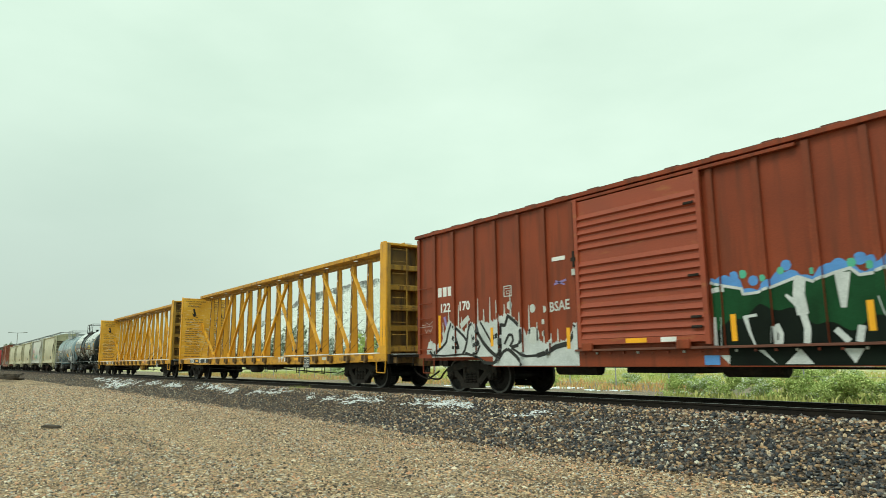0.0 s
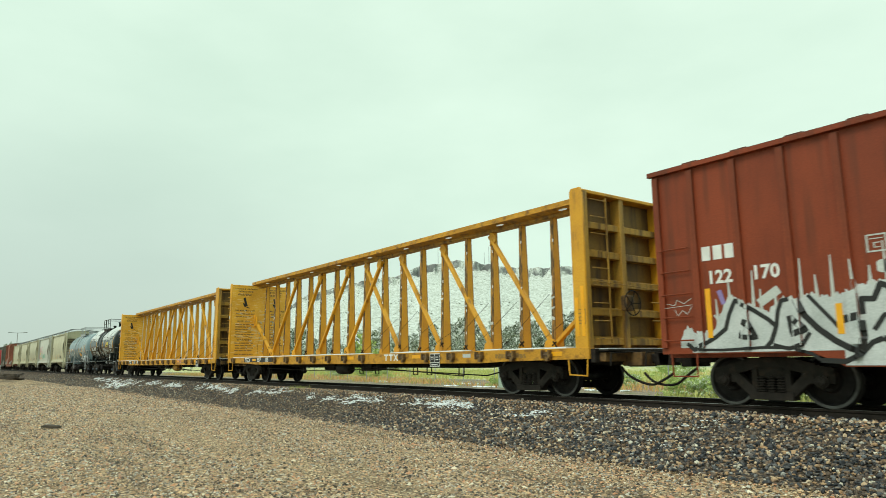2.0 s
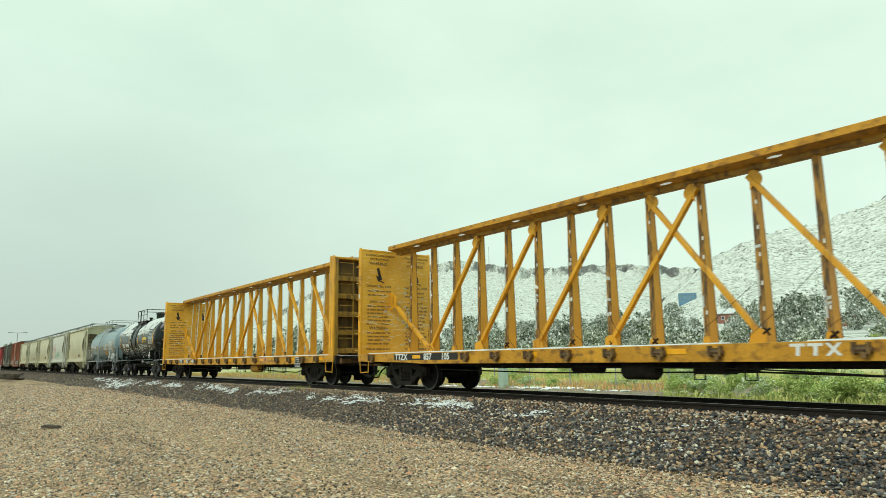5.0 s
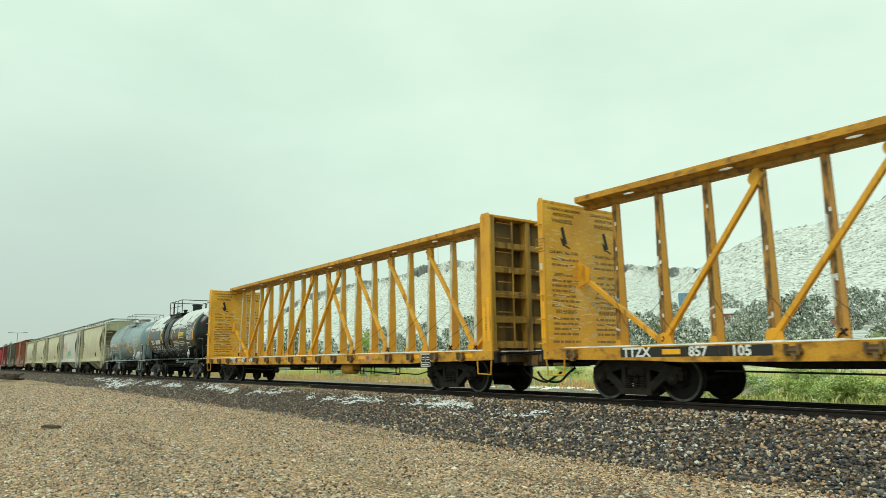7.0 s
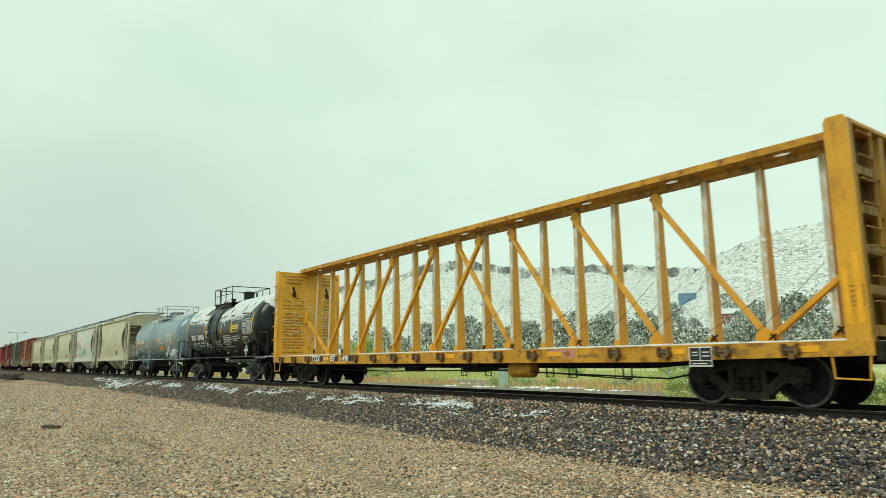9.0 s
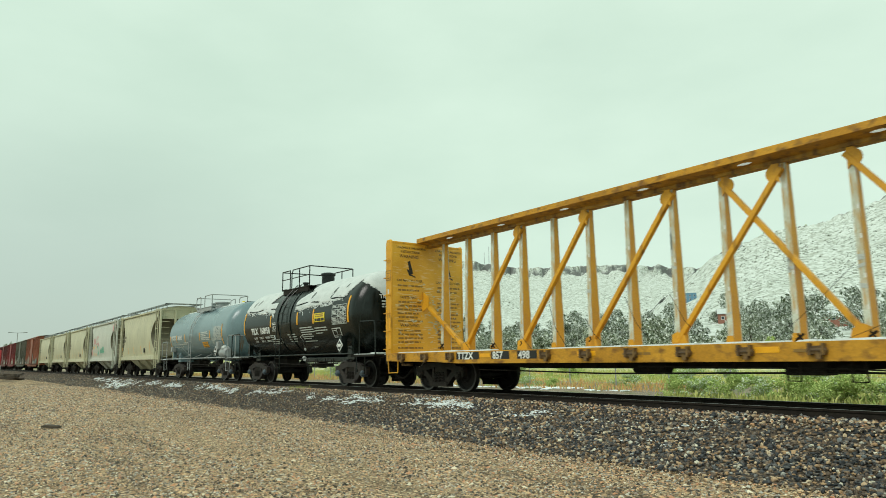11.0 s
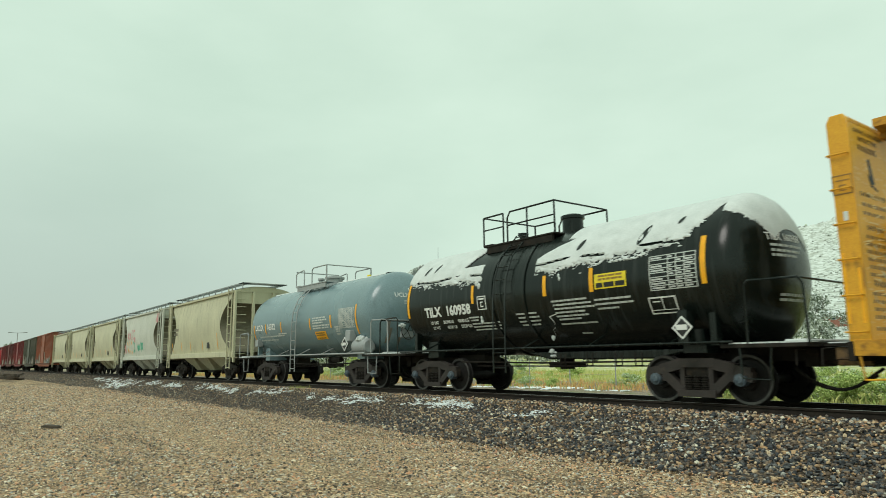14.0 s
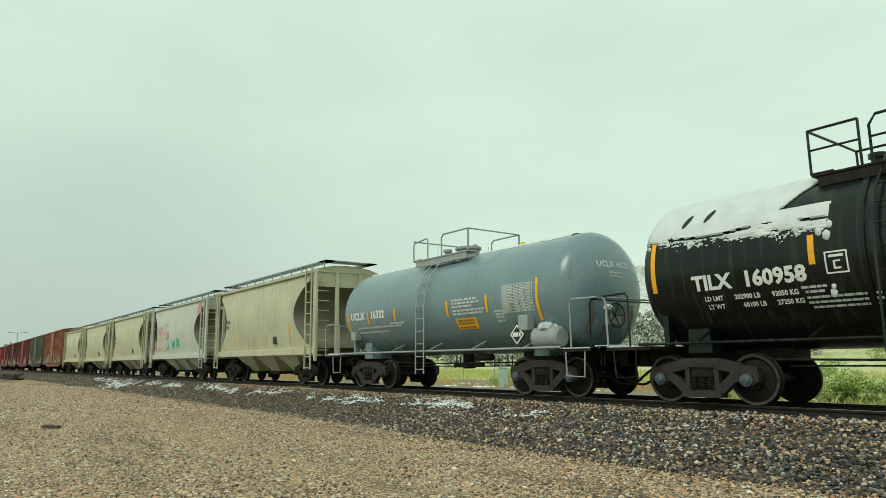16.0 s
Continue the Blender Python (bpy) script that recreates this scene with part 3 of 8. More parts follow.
def build_rails():
    prof = [(-0.07, -0.17), (0.07, -0.17), (0.07, -0.155), (0.012, -0.135), (0.010, -0.05), (0.036, -0.036), (0.036, -0.008), (0.028, 0.0), (-0.028, 0.0), (-0.036, -0.008), (-0.036, -0.036), (-0.010, -0.05), (-0.012, -0.135), (-0.07, -0.155)]
    for y in (TRACK_Y - 0.755, TRACK_Y + 0.755):
        rail = thing("rail", "dark rusty steel rail with a worn bright top", "rail", "track", "structure", pose(0, y, RAIL_Z - 0.003))
        xs, n = (-330, 60), len(prof)
        f = Form()
        f.add([(x, a, b) for x in xs for a, b in prof], [(k, (k + 1) % n, n + (k + 1) % n, n + k) for k in range(n)])
        part("rail_body", f, RAIL_SIDE, rail)
        part("rail_head", Form().box(-330, 60, -0.026, 0.026, -0.004, 0.002), TREAD, rail, "bright worn running surface")


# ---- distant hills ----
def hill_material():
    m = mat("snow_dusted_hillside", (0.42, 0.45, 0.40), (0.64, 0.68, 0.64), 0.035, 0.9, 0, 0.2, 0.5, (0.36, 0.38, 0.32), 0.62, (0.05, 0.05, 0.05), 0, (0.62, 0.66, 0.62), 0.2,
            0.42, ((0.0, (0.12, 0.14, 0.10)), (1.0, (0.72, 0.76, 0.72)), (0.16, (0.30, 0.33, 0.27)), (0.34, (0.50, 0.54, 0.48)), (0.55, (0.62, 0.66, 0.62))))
    n, l = m.node_tree.nodes, m.node_tree.links
    b = n["Principled BSDF"]
    src = b.inputs["Base Color"].links[0].from_socket
    geo, sep, ramp, mx = n.new("ShaderNodeNewGeometry"), n.new("ShaderNodeSeparateXYZ"), n.new("ShaderNodeValToRGB"), n.new("ShaderNodeMix")
    mx.data_type = "RGBA"
    ramp.color_ramp.elements[0].position, ramp.color_ramp.elements[1].position = 0.30, 0.55
    ramp.color_ramp.elements[0].color, ramp.color_ramp.elements[1].color = (0.9, 0.9, 0.9, 1), (0, 0, 0, 1)
    l.new(geo.outputs["True Normal"], sep.inputs[0])
    l.new(sep.outputs["Z"], ramp.inputs["Fac"])
    co, rn, rr, mul = n.new("ShaderNodeTexCoord"), n.new("ShaderNodeTexNoise"), n.new("ShaderNodeValToRGB"), n.new("ShaderNodeMath")
    rn.inputs["Scale"].default_value, rn.inputs["Detail"].default_value = 0.03, 10.0
    rr.color_ramp.elements[0].position, rr.color_ramp.elements[1].position = 0.42, 0.54
    mul.operation = "MULTIPLY"
    l.new(co.outputs["Object"], rn.inputs["Vector"])
    l.new(rn.outputs["Fac"], rr.inputs["Fac"])
    l.new(ramp.outputs["Color"], mul.inputs[0])
    l.new(rr.outputs["Color"], mul.inputs[1])
    l.new(mul.outputs[0], mx.inputs[0])
    l.new(src, mx.inputs[6])
    mx.inputs[7].default_value = (0.115, 0.12, 0.118, 1)
    l.new(mx.outputs[2], b.inputs["Base Color"])
    return m


def table(v, rows):
    for (a, p), (b, r) in zip(rows, rows[1:]):
        if v <= b:
            k = max(0.0, (v - a) / (b - a))
            return p + (r - p) * k
    return rows[-1][1]


MESA = [(10, 0.2), (18, 1.2), (22.5, 3.6), (25.2, 5.4), (29.9, 6.6), (33.5, 7.1), (34.9, 7.9), (38.4, 8.3), (43.3, 7.5), (46.6, 7.5), (52.5, 7.5), (57.7, 6.9), (64, 5.5), (80, 4.5), (100, 2.0)]
HILL = [(46, 0.0), (52, 2.0), (56.4, 5.6), (59.2, 7.7), (63.2, 9.25), (66.8, 9.6), (71.3, 10.9), (78, 12.5), (90, 13.0), (110, 9.0), (135, 3.0)]
# profile, base and crest distance, share of the height that is cliff
MESA_FORM, HILL_FORM = (MESA, 420.0, 1500.0, 0.12), (HILL, 280.0, 800.0, 0.004)


def hill_height(form, a, d):
    """Height of a hill at bearing a (degrees from -x towards +y) and distance d."""
    prof, base, crest, cliff = form
    e = table(a, prof)
    jag = 0.12 * noise.noise(Vector((a * 1.3, 0, 2))) + 0.05 * noise.noise(Vector((a * 5.0, 0, 4)))
    foot = crest * math.tan(radians(max(0.0, e))) + 1.65
    top = crest * math.tan(radians(max(0.0, e + (jag if e > 1 else 0)))) + 1.65
    kk = (d - base) / (crest - base)
    low = 7.0
    gap = noise.noise(Vector((a * 0.9, 9, 0)))
    cf = cliff * max(0.15, min(1.0, 0.75 + 0.9 * gap + 0.35 * noise.noise(Vector((a * 3.0, 9, 0)))))
    if kk < 0.96:
        z = low + (foot * (1 - cliff) - low) * max(0.0, kk / 0.96) ** 1.3
        z += foot * (cliff - cf) * max(0.0, (kk - 0.90) / 0.06) ** 1.5
    elif kk < 0.965:
        z = foot * (1 - cf) + (top - foot * (1 - cf)) * (kk - 0.96) / 0.005
    else:
        z = top
    ar = radians(a)
    x, y = -d * math.cos(ar), d * math.sin(ar)
    amp = 0.012 * foot * min(1.0, max(0, kk) * 2) * (0.25 if kk > 0.95 else 1)
    z += amp * 2.2 * noise.noise(Vector((x * 0.011, y * 0.011, 1))) + amp * noise.noise(Vector((x * 0.035, y * 0.035, 2)))
    return z - 1.0 if kk >= 0 else z - 1.0 - 12 * -kk


def build_hills():
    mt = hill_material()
    for name, form, a0, a1, label in (("mesa", MESA_FORM, 8, 102, "snow-dusted flat-topped mesa with a dark cliff band"), ("hillside", HILL_FORM, 44, 137, "steep snow-dusted rocky hillside with scrub")):
        f = Form()
        base, crest = form[1], form[2]
        ks = [0.96 * k / 44 for k in range(45)] + [0.9605, 0.9625, 0.9645, 0.9655, 0.98, 1.0, 1.1, 1.3]
        na = int((a1 - a0) / 0.16)
        for i in range(na + 1):
            a = a0 + (a1 - a0) * i / na
            wob = 24 * noise.noise(Vector((a * 1.3, 1, 7))) + 7 * noise.noise(Vector((a * 7.0, 1, 3)))
            for kk in ks:
                d = base + (crest - base) * kk
                dd = d + (wob if 0.95 < kk < 0.97 else 0)
                f.v.append((-dd * math.cos(radians(a)), dd * math.sin(radians(a)), hill_height(form, a, d) + (3.0 * noise.noise(Vector((a * 3.0, kk * 500, 3))) if 0.9602 < kk < 0.965 else 0)))
        m = len(ks)
        f.f = [(i * m + j, i * m + j + 1, (i + 1) * m + j + 1, (i + 1) * m + j) for i in range(na) for j in range(m - 1)]
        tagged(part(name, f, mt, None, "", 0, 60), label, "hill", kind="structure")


build_ground()
build_ballast()
build_rails()
build_hills()


# ---- boxcars ----
BOX_HALF, BOX_SIDE = 7.75, 1.50
POSTS = [1.70, 2.57, 3.44, 4.31, 5.18, 6.05, 6.90, 7.66]
RIB = 0.06


def side_y(x):
    """Depth of the boxcar's side at x, ribs included."""
    return -BOX_SIDE - (RIB + 0.004 if any(abs(abs(x) - p) < 0.062 for p in POSTS) else 0.004)


def ribbon(pts, w, layer=0.0, taper=False):
    """A painted stroke that follows the ribbed side; pts in (x, z)."""
    f = Form()
    dense = []
    for (x0, z0), (x1, z1) in zip(pts, pts[1:]):
        n = max(2, int(math.hypot(x1 - x0, z1 - z0) / 0.03))
        dense += [(x0 + (x1 - x0) * k / n, z0 + (z1 - z0) * k / n) for k in range(n)]
    dense.append(pts[-1])
    vs = []
    for i, (x, z) in enumerate(dense):
        a, b = dense[max(0, i - 1)], dense[min(len(dense) - 1, i + 1)]
        dx, dz = b[0] - a[0], b[1] - a[1]
        m = math.hypot(dx, dz) or 1
        ww = w * (1 - 0.7 * i / len(dense)) if taper else w
        for s in (-1, 1):
            vx, vz = x - dz / m * ww / 2 * s, z + dx / m * ww / 2 * s
            vs.append((vx, side_y(vx) - layer, vz))
    f.add(vs, [(2 * k, 2 * k + 1, 2 * k + 3, 2 * k + 2) for k in range(len(dense) - 1)])
    return f


def patch(x0, x1, low, high, layer=0.0, step=0.02):
    """A painted field between two height functions."""
    f = Form()
    n = int((x1 - x0) / step)
    for k in range(n):
        a, b = x0 + (x1 - x0) * k / n, x0 + (x1 - x0) * (k + 1) / n
        if high(a) > low(a):
            y = side_y((a + b) / 2) - layer
            f.add([(a, y, low(a)), (b, y, low(b)), (b, y, high(b)), (a, y, high(a))], [(0, 1, 2, 3)])
    return f


def boxcar(x, label, paint, door_paint, detail=True, half=BOX_HALF, top=4.50):
    car = car_thing("boxcar", x, label, "boxcar")
    part("body", Form().box(-half, half, -BOX_SIDE, BOX_SIDE, 1.03, top).box(-half + 0.02, half - 0.02, -1.3, 1.3, 0.86, 1.03), paint, car, "", 0.01)
    roof = Form()
    n = 16
    for k in range(n):
        a, b = -half - 0.06 + (2 * half + 0.12) * k / n, -half - 0.06 + (2 * half + 0.12) * (k + 1) / n
        roof.add([(a, -1.58, top), (b - 0.05, -1.58, top), (b - 0.05, 0, top + 0.20), (a, 0, top + 0.20), (a, 1.58, top), (b - 0.05, 1.58, top)], [(0, 1, 2, 3), (3, 2, 5, 4)])
        roof.beam((b - 0.03, -1.58, top + 0.004), (b - 0.03, 0, top + 0.205), 0.30, 0.03)
        roof.beam((b - 0.03, 0, top + 0.215), (b - 0.03, 1.58, top + 0.012), 0.14, 0.045)
    part("roof", roof, RUST_ROOF if detail else SNOW, car)
    part("eave_rail", Form().box(-half - 0.05, half + 0.05, -1.60, -1.50, top - 0.10, top - 0.01).box(-half - 0.05, half + 0.05, 1.50, 1.60, top - 0.10, top - 0.01), paint, car, "", 0.008)
    posts = [p for p in POSTS if p < half]
    rib = mesh_of(Form().prism([(-0.06, 1.05), (0.06, 1.05), (0.06, top - 0.13), (-0.06, top - 0.13)], -BOX_SIDE - RIB, -BOX_SIDE + 0.01), "side_post", paint)
    rib_far = mesh_of(Form().prism([(-0.06, 1.05), (0.06, 1.05), (0.06, top - 0.13), (-0.06, top - 0.13)], BOX_SIDE - 0.01, BOX_SIDE + RIB), "side_post", paint)
    for p in posts:
        for s in (-1, 1):
            part("side_post", rib, None, car).location.x = s * p
            if detail:
                part("side_post", rib_far, None, car).location.x = s * p
    part("side_sill", Form().box(-half, half, -1.5015, -1.46, 0.93, 1.06).prism([(-5.0, 0.935), (-4.5, 0.70), (6.3, 0.70), (6.9, 0.935)], -1.501, -1.46).box(-half, half, 1.49, 1.53, 0.93, 1.06), paint, car)
    door = Form()
    door.box(-1.53, 1.53, -1.60, -1.53, 1.15, top - 0.22)
    part_door = part("door", door, door_paint, car, "wide sliding door with pressed horizontal ribs", 0.006)
    rows = (3.88, 3.715, 3.55, 3.385, 3.22, 2.85, 2.68, 2.52, 2.36, 2.18, 1.95, 1.77, 1.60, 1.44, 1.29) if detail else [1.5 + 0.155 * k + (0.58 if k > 3 else 0) for k in range(8)]
    bar = Form()
    bar.add([(-1.46, -1.598, -0.045), (1.46, -1.598, -0.045), (1.46, -1.652, -0.012), (-1.46, -1.652, -0.012), (1.46, -1.598, 0.09), (-1.46, -1.598, 0.09)], [(0, 1, 2, 3), (3, 2, 4, 5), (0, 3, 5), (1, 4, 2)])
    bar = mesh_of(bar, "door_rib", door_paint, 20)
    for z in rows:
        part("door_rib", bar, None, part_door).location.z = z
    for xx in (-1.50, 1.50):
        part("door_stile", Form().box(xx - 0.05, xx + 0.05, -1.65, -1.59, 1.10, top - 0.16), door_paint, part_door, "", 0.006)
    part("door_rail", Form().box(-1.66, 7.3, -1.64, -1.53, 1.02, 1.065), RUST_ROOF, car, "rusty lower door rail", 0.006)
    part("door_rail", Form().box(-1.62, 3.3, -1.62, -1.53, top - 0.20, top - 0.14), paint, car, "", 0.006)
    part("door_base", Form().box(-1.48, 1.48, -1.645, -1.60, 1.15, 1.27), door_paint, part_door, "", 0.005)
    for s in (-1, 1):
        bogie(car, s * 5.92, 1.70, detail)
        coupler(car, s * (half + 0.75), s)
        part("end_wall", Form().box(s * half - 0.02 if s < 0 else half, s * half if s < 0 else half + 0.02, -1.48, 1.48, 1.05, top - 0.05), paint, car)
        for k in range(9):
            z = 1.3 + 0.36 * k
            if z < top - 0.2:
                part("end_rib", Form().box(min(s * half, s * (half + 0.07)), max(s * half, s * (half + 0.07)), -1.35, 1.35, z - 0.07, z + 0.07), paint, car, "", 0.02)
        if detail:
            for k in range(5):
                part("grab_iron", ladder_form(s * (half - 0.42), -BOX_SIDE - 0.07, 1.18 + 0.43 * k, 1.18 + 0.43 * k, 0.62, 1), paint, car)
            part("sill_step", Form().pipe([(s * (half - 0.72), -1.48, 1.0), (s * (half - 0.70), -1.48, 0.52), (s * (half - 0.20), -1.48, 0.52), (s * (half - 0.18), -1.48, 1.0)], 0.018), paint, car)
    return car, part_door


def on_side(x0, z0, shear=0.0):
    return lambda u, v: (x0 + u, side_y(x0 + u) - 0.003, z0 + v)


def red_boxcar():
    car, door = boxcar(25.35, "oxide-red ribbed boxcar with sprayed graffiti along its lower side", OXIDE, OXIDE_DOOR)
    rng = random.Random(4)
    # lettering: owner's mark as plain blocks, the number, small panels
    blocks = Form()
    for k in range(3):
        x0 = -6.78 + 0.225 * k
        blocks.add([on_side(x0 + u, 2.61 + v)(0, 0) for u, v in ((0, 0), (0.17, 0), (0.17, 0.26), (0, 0.26))], [(0, 1, 2, 3)])
    part("owner_mark", blocks, WHITE, car, "white owner's mark")
    for body, x0 in (("122", -6.71), ("170", -5.87)):
        part("lettering", text_form(body, 0.33, on_side(x0, 2.185), 0.010), WHITE, car, "white stencilled number")
    fr = Form()
    for u0, u1, v0, v1 in ((0, 0.32, 0, 0.03), (0, 0.32, 0.32, 0.35), (0, 0.03, 0, 0.35), (0.29, 0.32, 0, 0.35), (0.11, 0.21, 0.08, 0.10), (0.11, 0.13, 0.08, 0.19), (0.11, 0.21, 0.17, 0.19), (0.06, 0.26, 0.25, 0.27)):
        fr.add([on_side(-4.04, 2.40)(u * 0.9, v * 0.78) for u, v in ((u0, v0), (u1, v0), (u1, v1), (u0, v1))], [(0, 1, 2, 3)])
    part("plate_mark", fr, GREY_WHITE, car, "white outlined clearance mark")
    part("placard", Form().box(-2.36, -1.96, -1.51, -1.50, 3.08, 3.17), WHITE, car)
    part("placard", Form().box(-1.68, -1.58, -1.62, -1.50, 2.68, 2.82), GREY_WHITE, car)
    for x0, r0, r1 in ((-6.72, 1.21, 2.10), (-4.52, 1.20, 1.67), (-1.95, 1.09, 1.55), (1.93, 1.14, 1.61), (4.12, 1.23, 1.69), (6.4, 1.22, 1.68)):
        part("reflector", Form().box(x0 - 0.05, x0 + 0.05, -1.512, -1.50, r0, r1), ORANGE, car, "orange reflective strip")
    part("reflector", Form().box(-0.30, 0.20, -1.652, -1.64, 1.165, 1.255), ORANGE, door, "orange reflective strip")
    part("placard", Form().box(0.52, 0.86, -1.652, -1.64, 1.165, 1.255), WHITE, door)
    for z in (1.42, 1.60, 2.36, 3.72):
        part("door_handle", Form().box(1.2, 1.42, -1.675, -1.64, z - 0.025, z + 0.025), STEEL, door, "", 0.01)
    part("door_lock", Form().box(-1.64, -1.52, -1.68, -1.60, 2.98, 3.06).box(-1.60, -1.55, -1.67, -1.60, 2.85, 3.2), STEEL, door)
    for xx in (-1.3, 1.0):
        part("door_roller", Form().box(xx - 0.14, xx + 0.14, -1.68, -1.60, 1.02, 1.20), OXIDE, door, "", 0.02)
    for k in range(17, 42):
        part("sill_bolt", Form().box(-7.38 + 0.345 * k, -7.345 + 0.345 * k, -1.535, -1.50, 0.955, 1.0), GREY_WHITE if k % 3 == 0 else OXIDE_DOOR, car)
    part("brake_gear", Form().box(-1.2, 0.6, -0.5, 0.5, 0.55, 0.86).rod((1.4, -0.9, 0.72), (2.5, -0.9, 0.72), 0.22, 14).rod((-4.6, -0.8, 0.70), (4.6, -0.8, 0.66), 0.02).rod((-2.8, -0.9, 0.66), (-1.6, -0.9, 0.66), 0.16, 12), STEEL, car)

    # silver-white piece with black outlines, left of the door
    humps = [(-7.36, 1.15), (-7.18, 1.46), (-7.03, 1.31), (-6.63, 1.36), (-6.45, 1.72), (-6.32, 1.95), (-6.2, 1.90), (-5.63, 1.62), (-5.50, 1.74), (-5.36, 1.84), (-5.1, 1.80), (-4.97, 1.88), (-4.71, 1.80), (-4.3, 1.86), (-4.18, 1.94), (-3.91, 1.99), (-3.57, 1.78), (-3.39, 1.62), (-3.29, 1.46), (-3.07, 1.52), (-2.87, 1.30), (-2.6, 1.24), (-2.34, 1.24), (-1.95, 1.30), (-1.74, 1.66), (-1.62, 1.6)]

    def hump(x):
        return table(x, humps) + 0.02 * math.sin(x * 37) + 0.02 * math.sin(x * 83)
    part("graffiti_fill", patch(-7.34, -1.64, lambda x: 1.04, hump, 0.001), GRAFFITI_WHITE, car, "silver-white sprayed fill")
    skirt = Form()
    for a, e, z0 in ((-7.1, -4.5, 0.95), (-4.5, -1.66, 0.72)):
        skirt.add([(a, SKIRT_Y, z0), (e, SKIRT_Y, z0), (e, SKIRT_Y, 1.042), (a, SKIRT_Y, 1.042)], [(0, 1, 2, 3)])
    part("graffiti_fill", skirt, GRAFFITI_WHITE, car, "silver-white sprayed fill")
    lines = Form()
    strokes = [
        ([(-7.20, 1.12), (-7.06, 1.00), (-6.62, 1.22), (-6.42, 1.36), (-6.34, 1.60), (-6.21, 1.85), (-5.90, 1.66), (-5.64, 1.48), (-5.52, 1.36), (-5.62, 1.12), (-5.72, 1.02)], 0.075),
        ([(-6.03, 1.50), (-6.16, 1.21), (-5.88, 1.19), (-6.03, 1.50)], 0.085),
        ([(-6.95, 1.00), (-6.49, 0.99), (-5.72, 1.02), (-5.28, 1.00), (-4.98, 0.90), (-4.86, 0.80)], 0.05),
        ([(-5.52, 1.36), (-5.47, 1.62), (-5.40, 1.78), (-5.28, 1.80)], 0.07),
        ([(-5.29, 1.52), (-5.26, 1.22), (-5.05, 1.29), (-5.18, 1.42), (-5.29, 1.52)], 0.10),
        ([(-5.60, 1.06), (-5.35, 0.99), (-5.12, 1.05), (-4.99, 1.24)], 0.065),
        ([(-5.16, 1.80), (-5.05, 1.52), (-4.86, 1.30), (-4.62, 1.10), (-4.42, 0.98), (-4.26, 0.92)], 0.10),
        ([(-4.97, 1.84), (-4.78, 1.60), (-4.62, 1.40), (-4.52, 1.26)], 0.06),
        ([(-4.26, 0.92), (-4.20, 1.15), (-4.21, 1.39)], 0.09),
        ([(-4.86, 0.80), (-4.50, 0.78), (-4.28, 0.88), (-4.10, 1.06), (-3.95, 1.12)], 0.08),
        ([(-4.50, 1.42), (-4.24, 1.46)], 0.12),
        ([(-4.19, 1.48), (-4.19, 1.72), (-4.02, 1.70), (-3.96, 1.82), (-3.91, 1.93), (-3.70, 1.80), (-3.50, 1.64), (-3.43, 1.55), (-3.42, 1.30), (-3.60, 1.20), (-3.82, 1.16)], 0.085),
        ([(-4.06, 1.24), (-3.90, 1.46), (-3.78, 1.46), (-3.74, 1.33), (-3.86, 1.18)], 0.07),
        ([(-3.95, 1.12), (-3.82, 1.06), (-3.62, 0.92), (-3.42, 0.72)], 0.09),
        ([(-3.82, 1.15), (-3.55, 1.02), (-3.31, 0.94), (-2.82, 0.96)], 0.06),
        ([(-2.95, 0.95), (-2.60, 1.02), (-2.34, 1.14), (-1.98, 1.20)], 0.11),
        ([(-1.98, 1.18), (-1.85, 1.34), (-1.71, 1.60)], 0.08)]
    for s, w in strokes:
        r = ribbon(s, w, 0.006)
        lines.add(r.v, r.f)
    part("graffiti_outline", lines, INK, car, "black sprayed outlines")
    drips = Form()
    for k in range(17):
        x = -6.5 + 0.27 * k + rng.uniform(-0.1, 0.1)
        h0 = hump(x) - 0.05
        r = ribbon([(x, h0), (x + rng.uniform(-0.02, 0.02), h0 + rng.uniform(0.2, 0.75))], 0.06, 0.002, True)
        drips.add(r.v, r.f)
    for cx, cz, rr in ((-3.85, 2.18, 0.10), (-3.05, 2.05, 0.10), (-2.62, 2.0, 0.08), (-3.05, 1.42, 0.2), (-2.72, 1.72, 0.06), (-2.72, 1.45, 0.06)):
        r = patch(cx - rr, cx + rr, lambda x: cz - math.sqrt(max(0, rr * rr - (x - cx) ** 2)), lambda x: cz + math.sqrt(max(0, rr * rr - (x - cx) ** 2)), 0.002)
        drips.add(r.v, r.f)
    tagged(part("graffiti_drip", drips, GREY_WHITE, car, "white drips and small tags"), kind="stuff")
    part("graffiti_tag", text_form("BSAE", 0.31, lambda u, v: (-2.50 + u * 0.92, side_y(-2.2) - 0.002, 1.93 + v + 0.06 * u), 0.006), GREY_WHITE, car, "small white sprayed tag")
    scrib = Form()
    for pts, w in (([(-7.58, 1.88), (-7.42, 1.84), (-7.36, 1.94), (-7.22, 1.86), (-7.06, 1.95)], 0.012), ([(-7.60, 1.80), (-7.05, 1.83)], 0.010), ([(-7.42, 1.76), (-7.36, 1.64), (-7.26, 1.74), (-7.16, 1.66), (-7.06, 1.80)], 0.012), ([(-6.62, 1.62), (-6.55, 1.5), (-6.48, 1.64)], 0.03)):
        r = ribbon(pts, w, 0.003)
        scrib.add(r.v, r.f)
    for bx0, bx1, bz in ((-5.78, -5.42, 1.88),):
        r = ribbon([(bx0, bz - 0.12), (bx1, bz + 0.10)], 0.15, 0.003)
        scrib.add(r.v, r.f)
    tagged(part("graffiti_tag", scrib, GREY_WHITE, car, "thin pale scribbled tags"), kind="stuff")
    lil = Form()
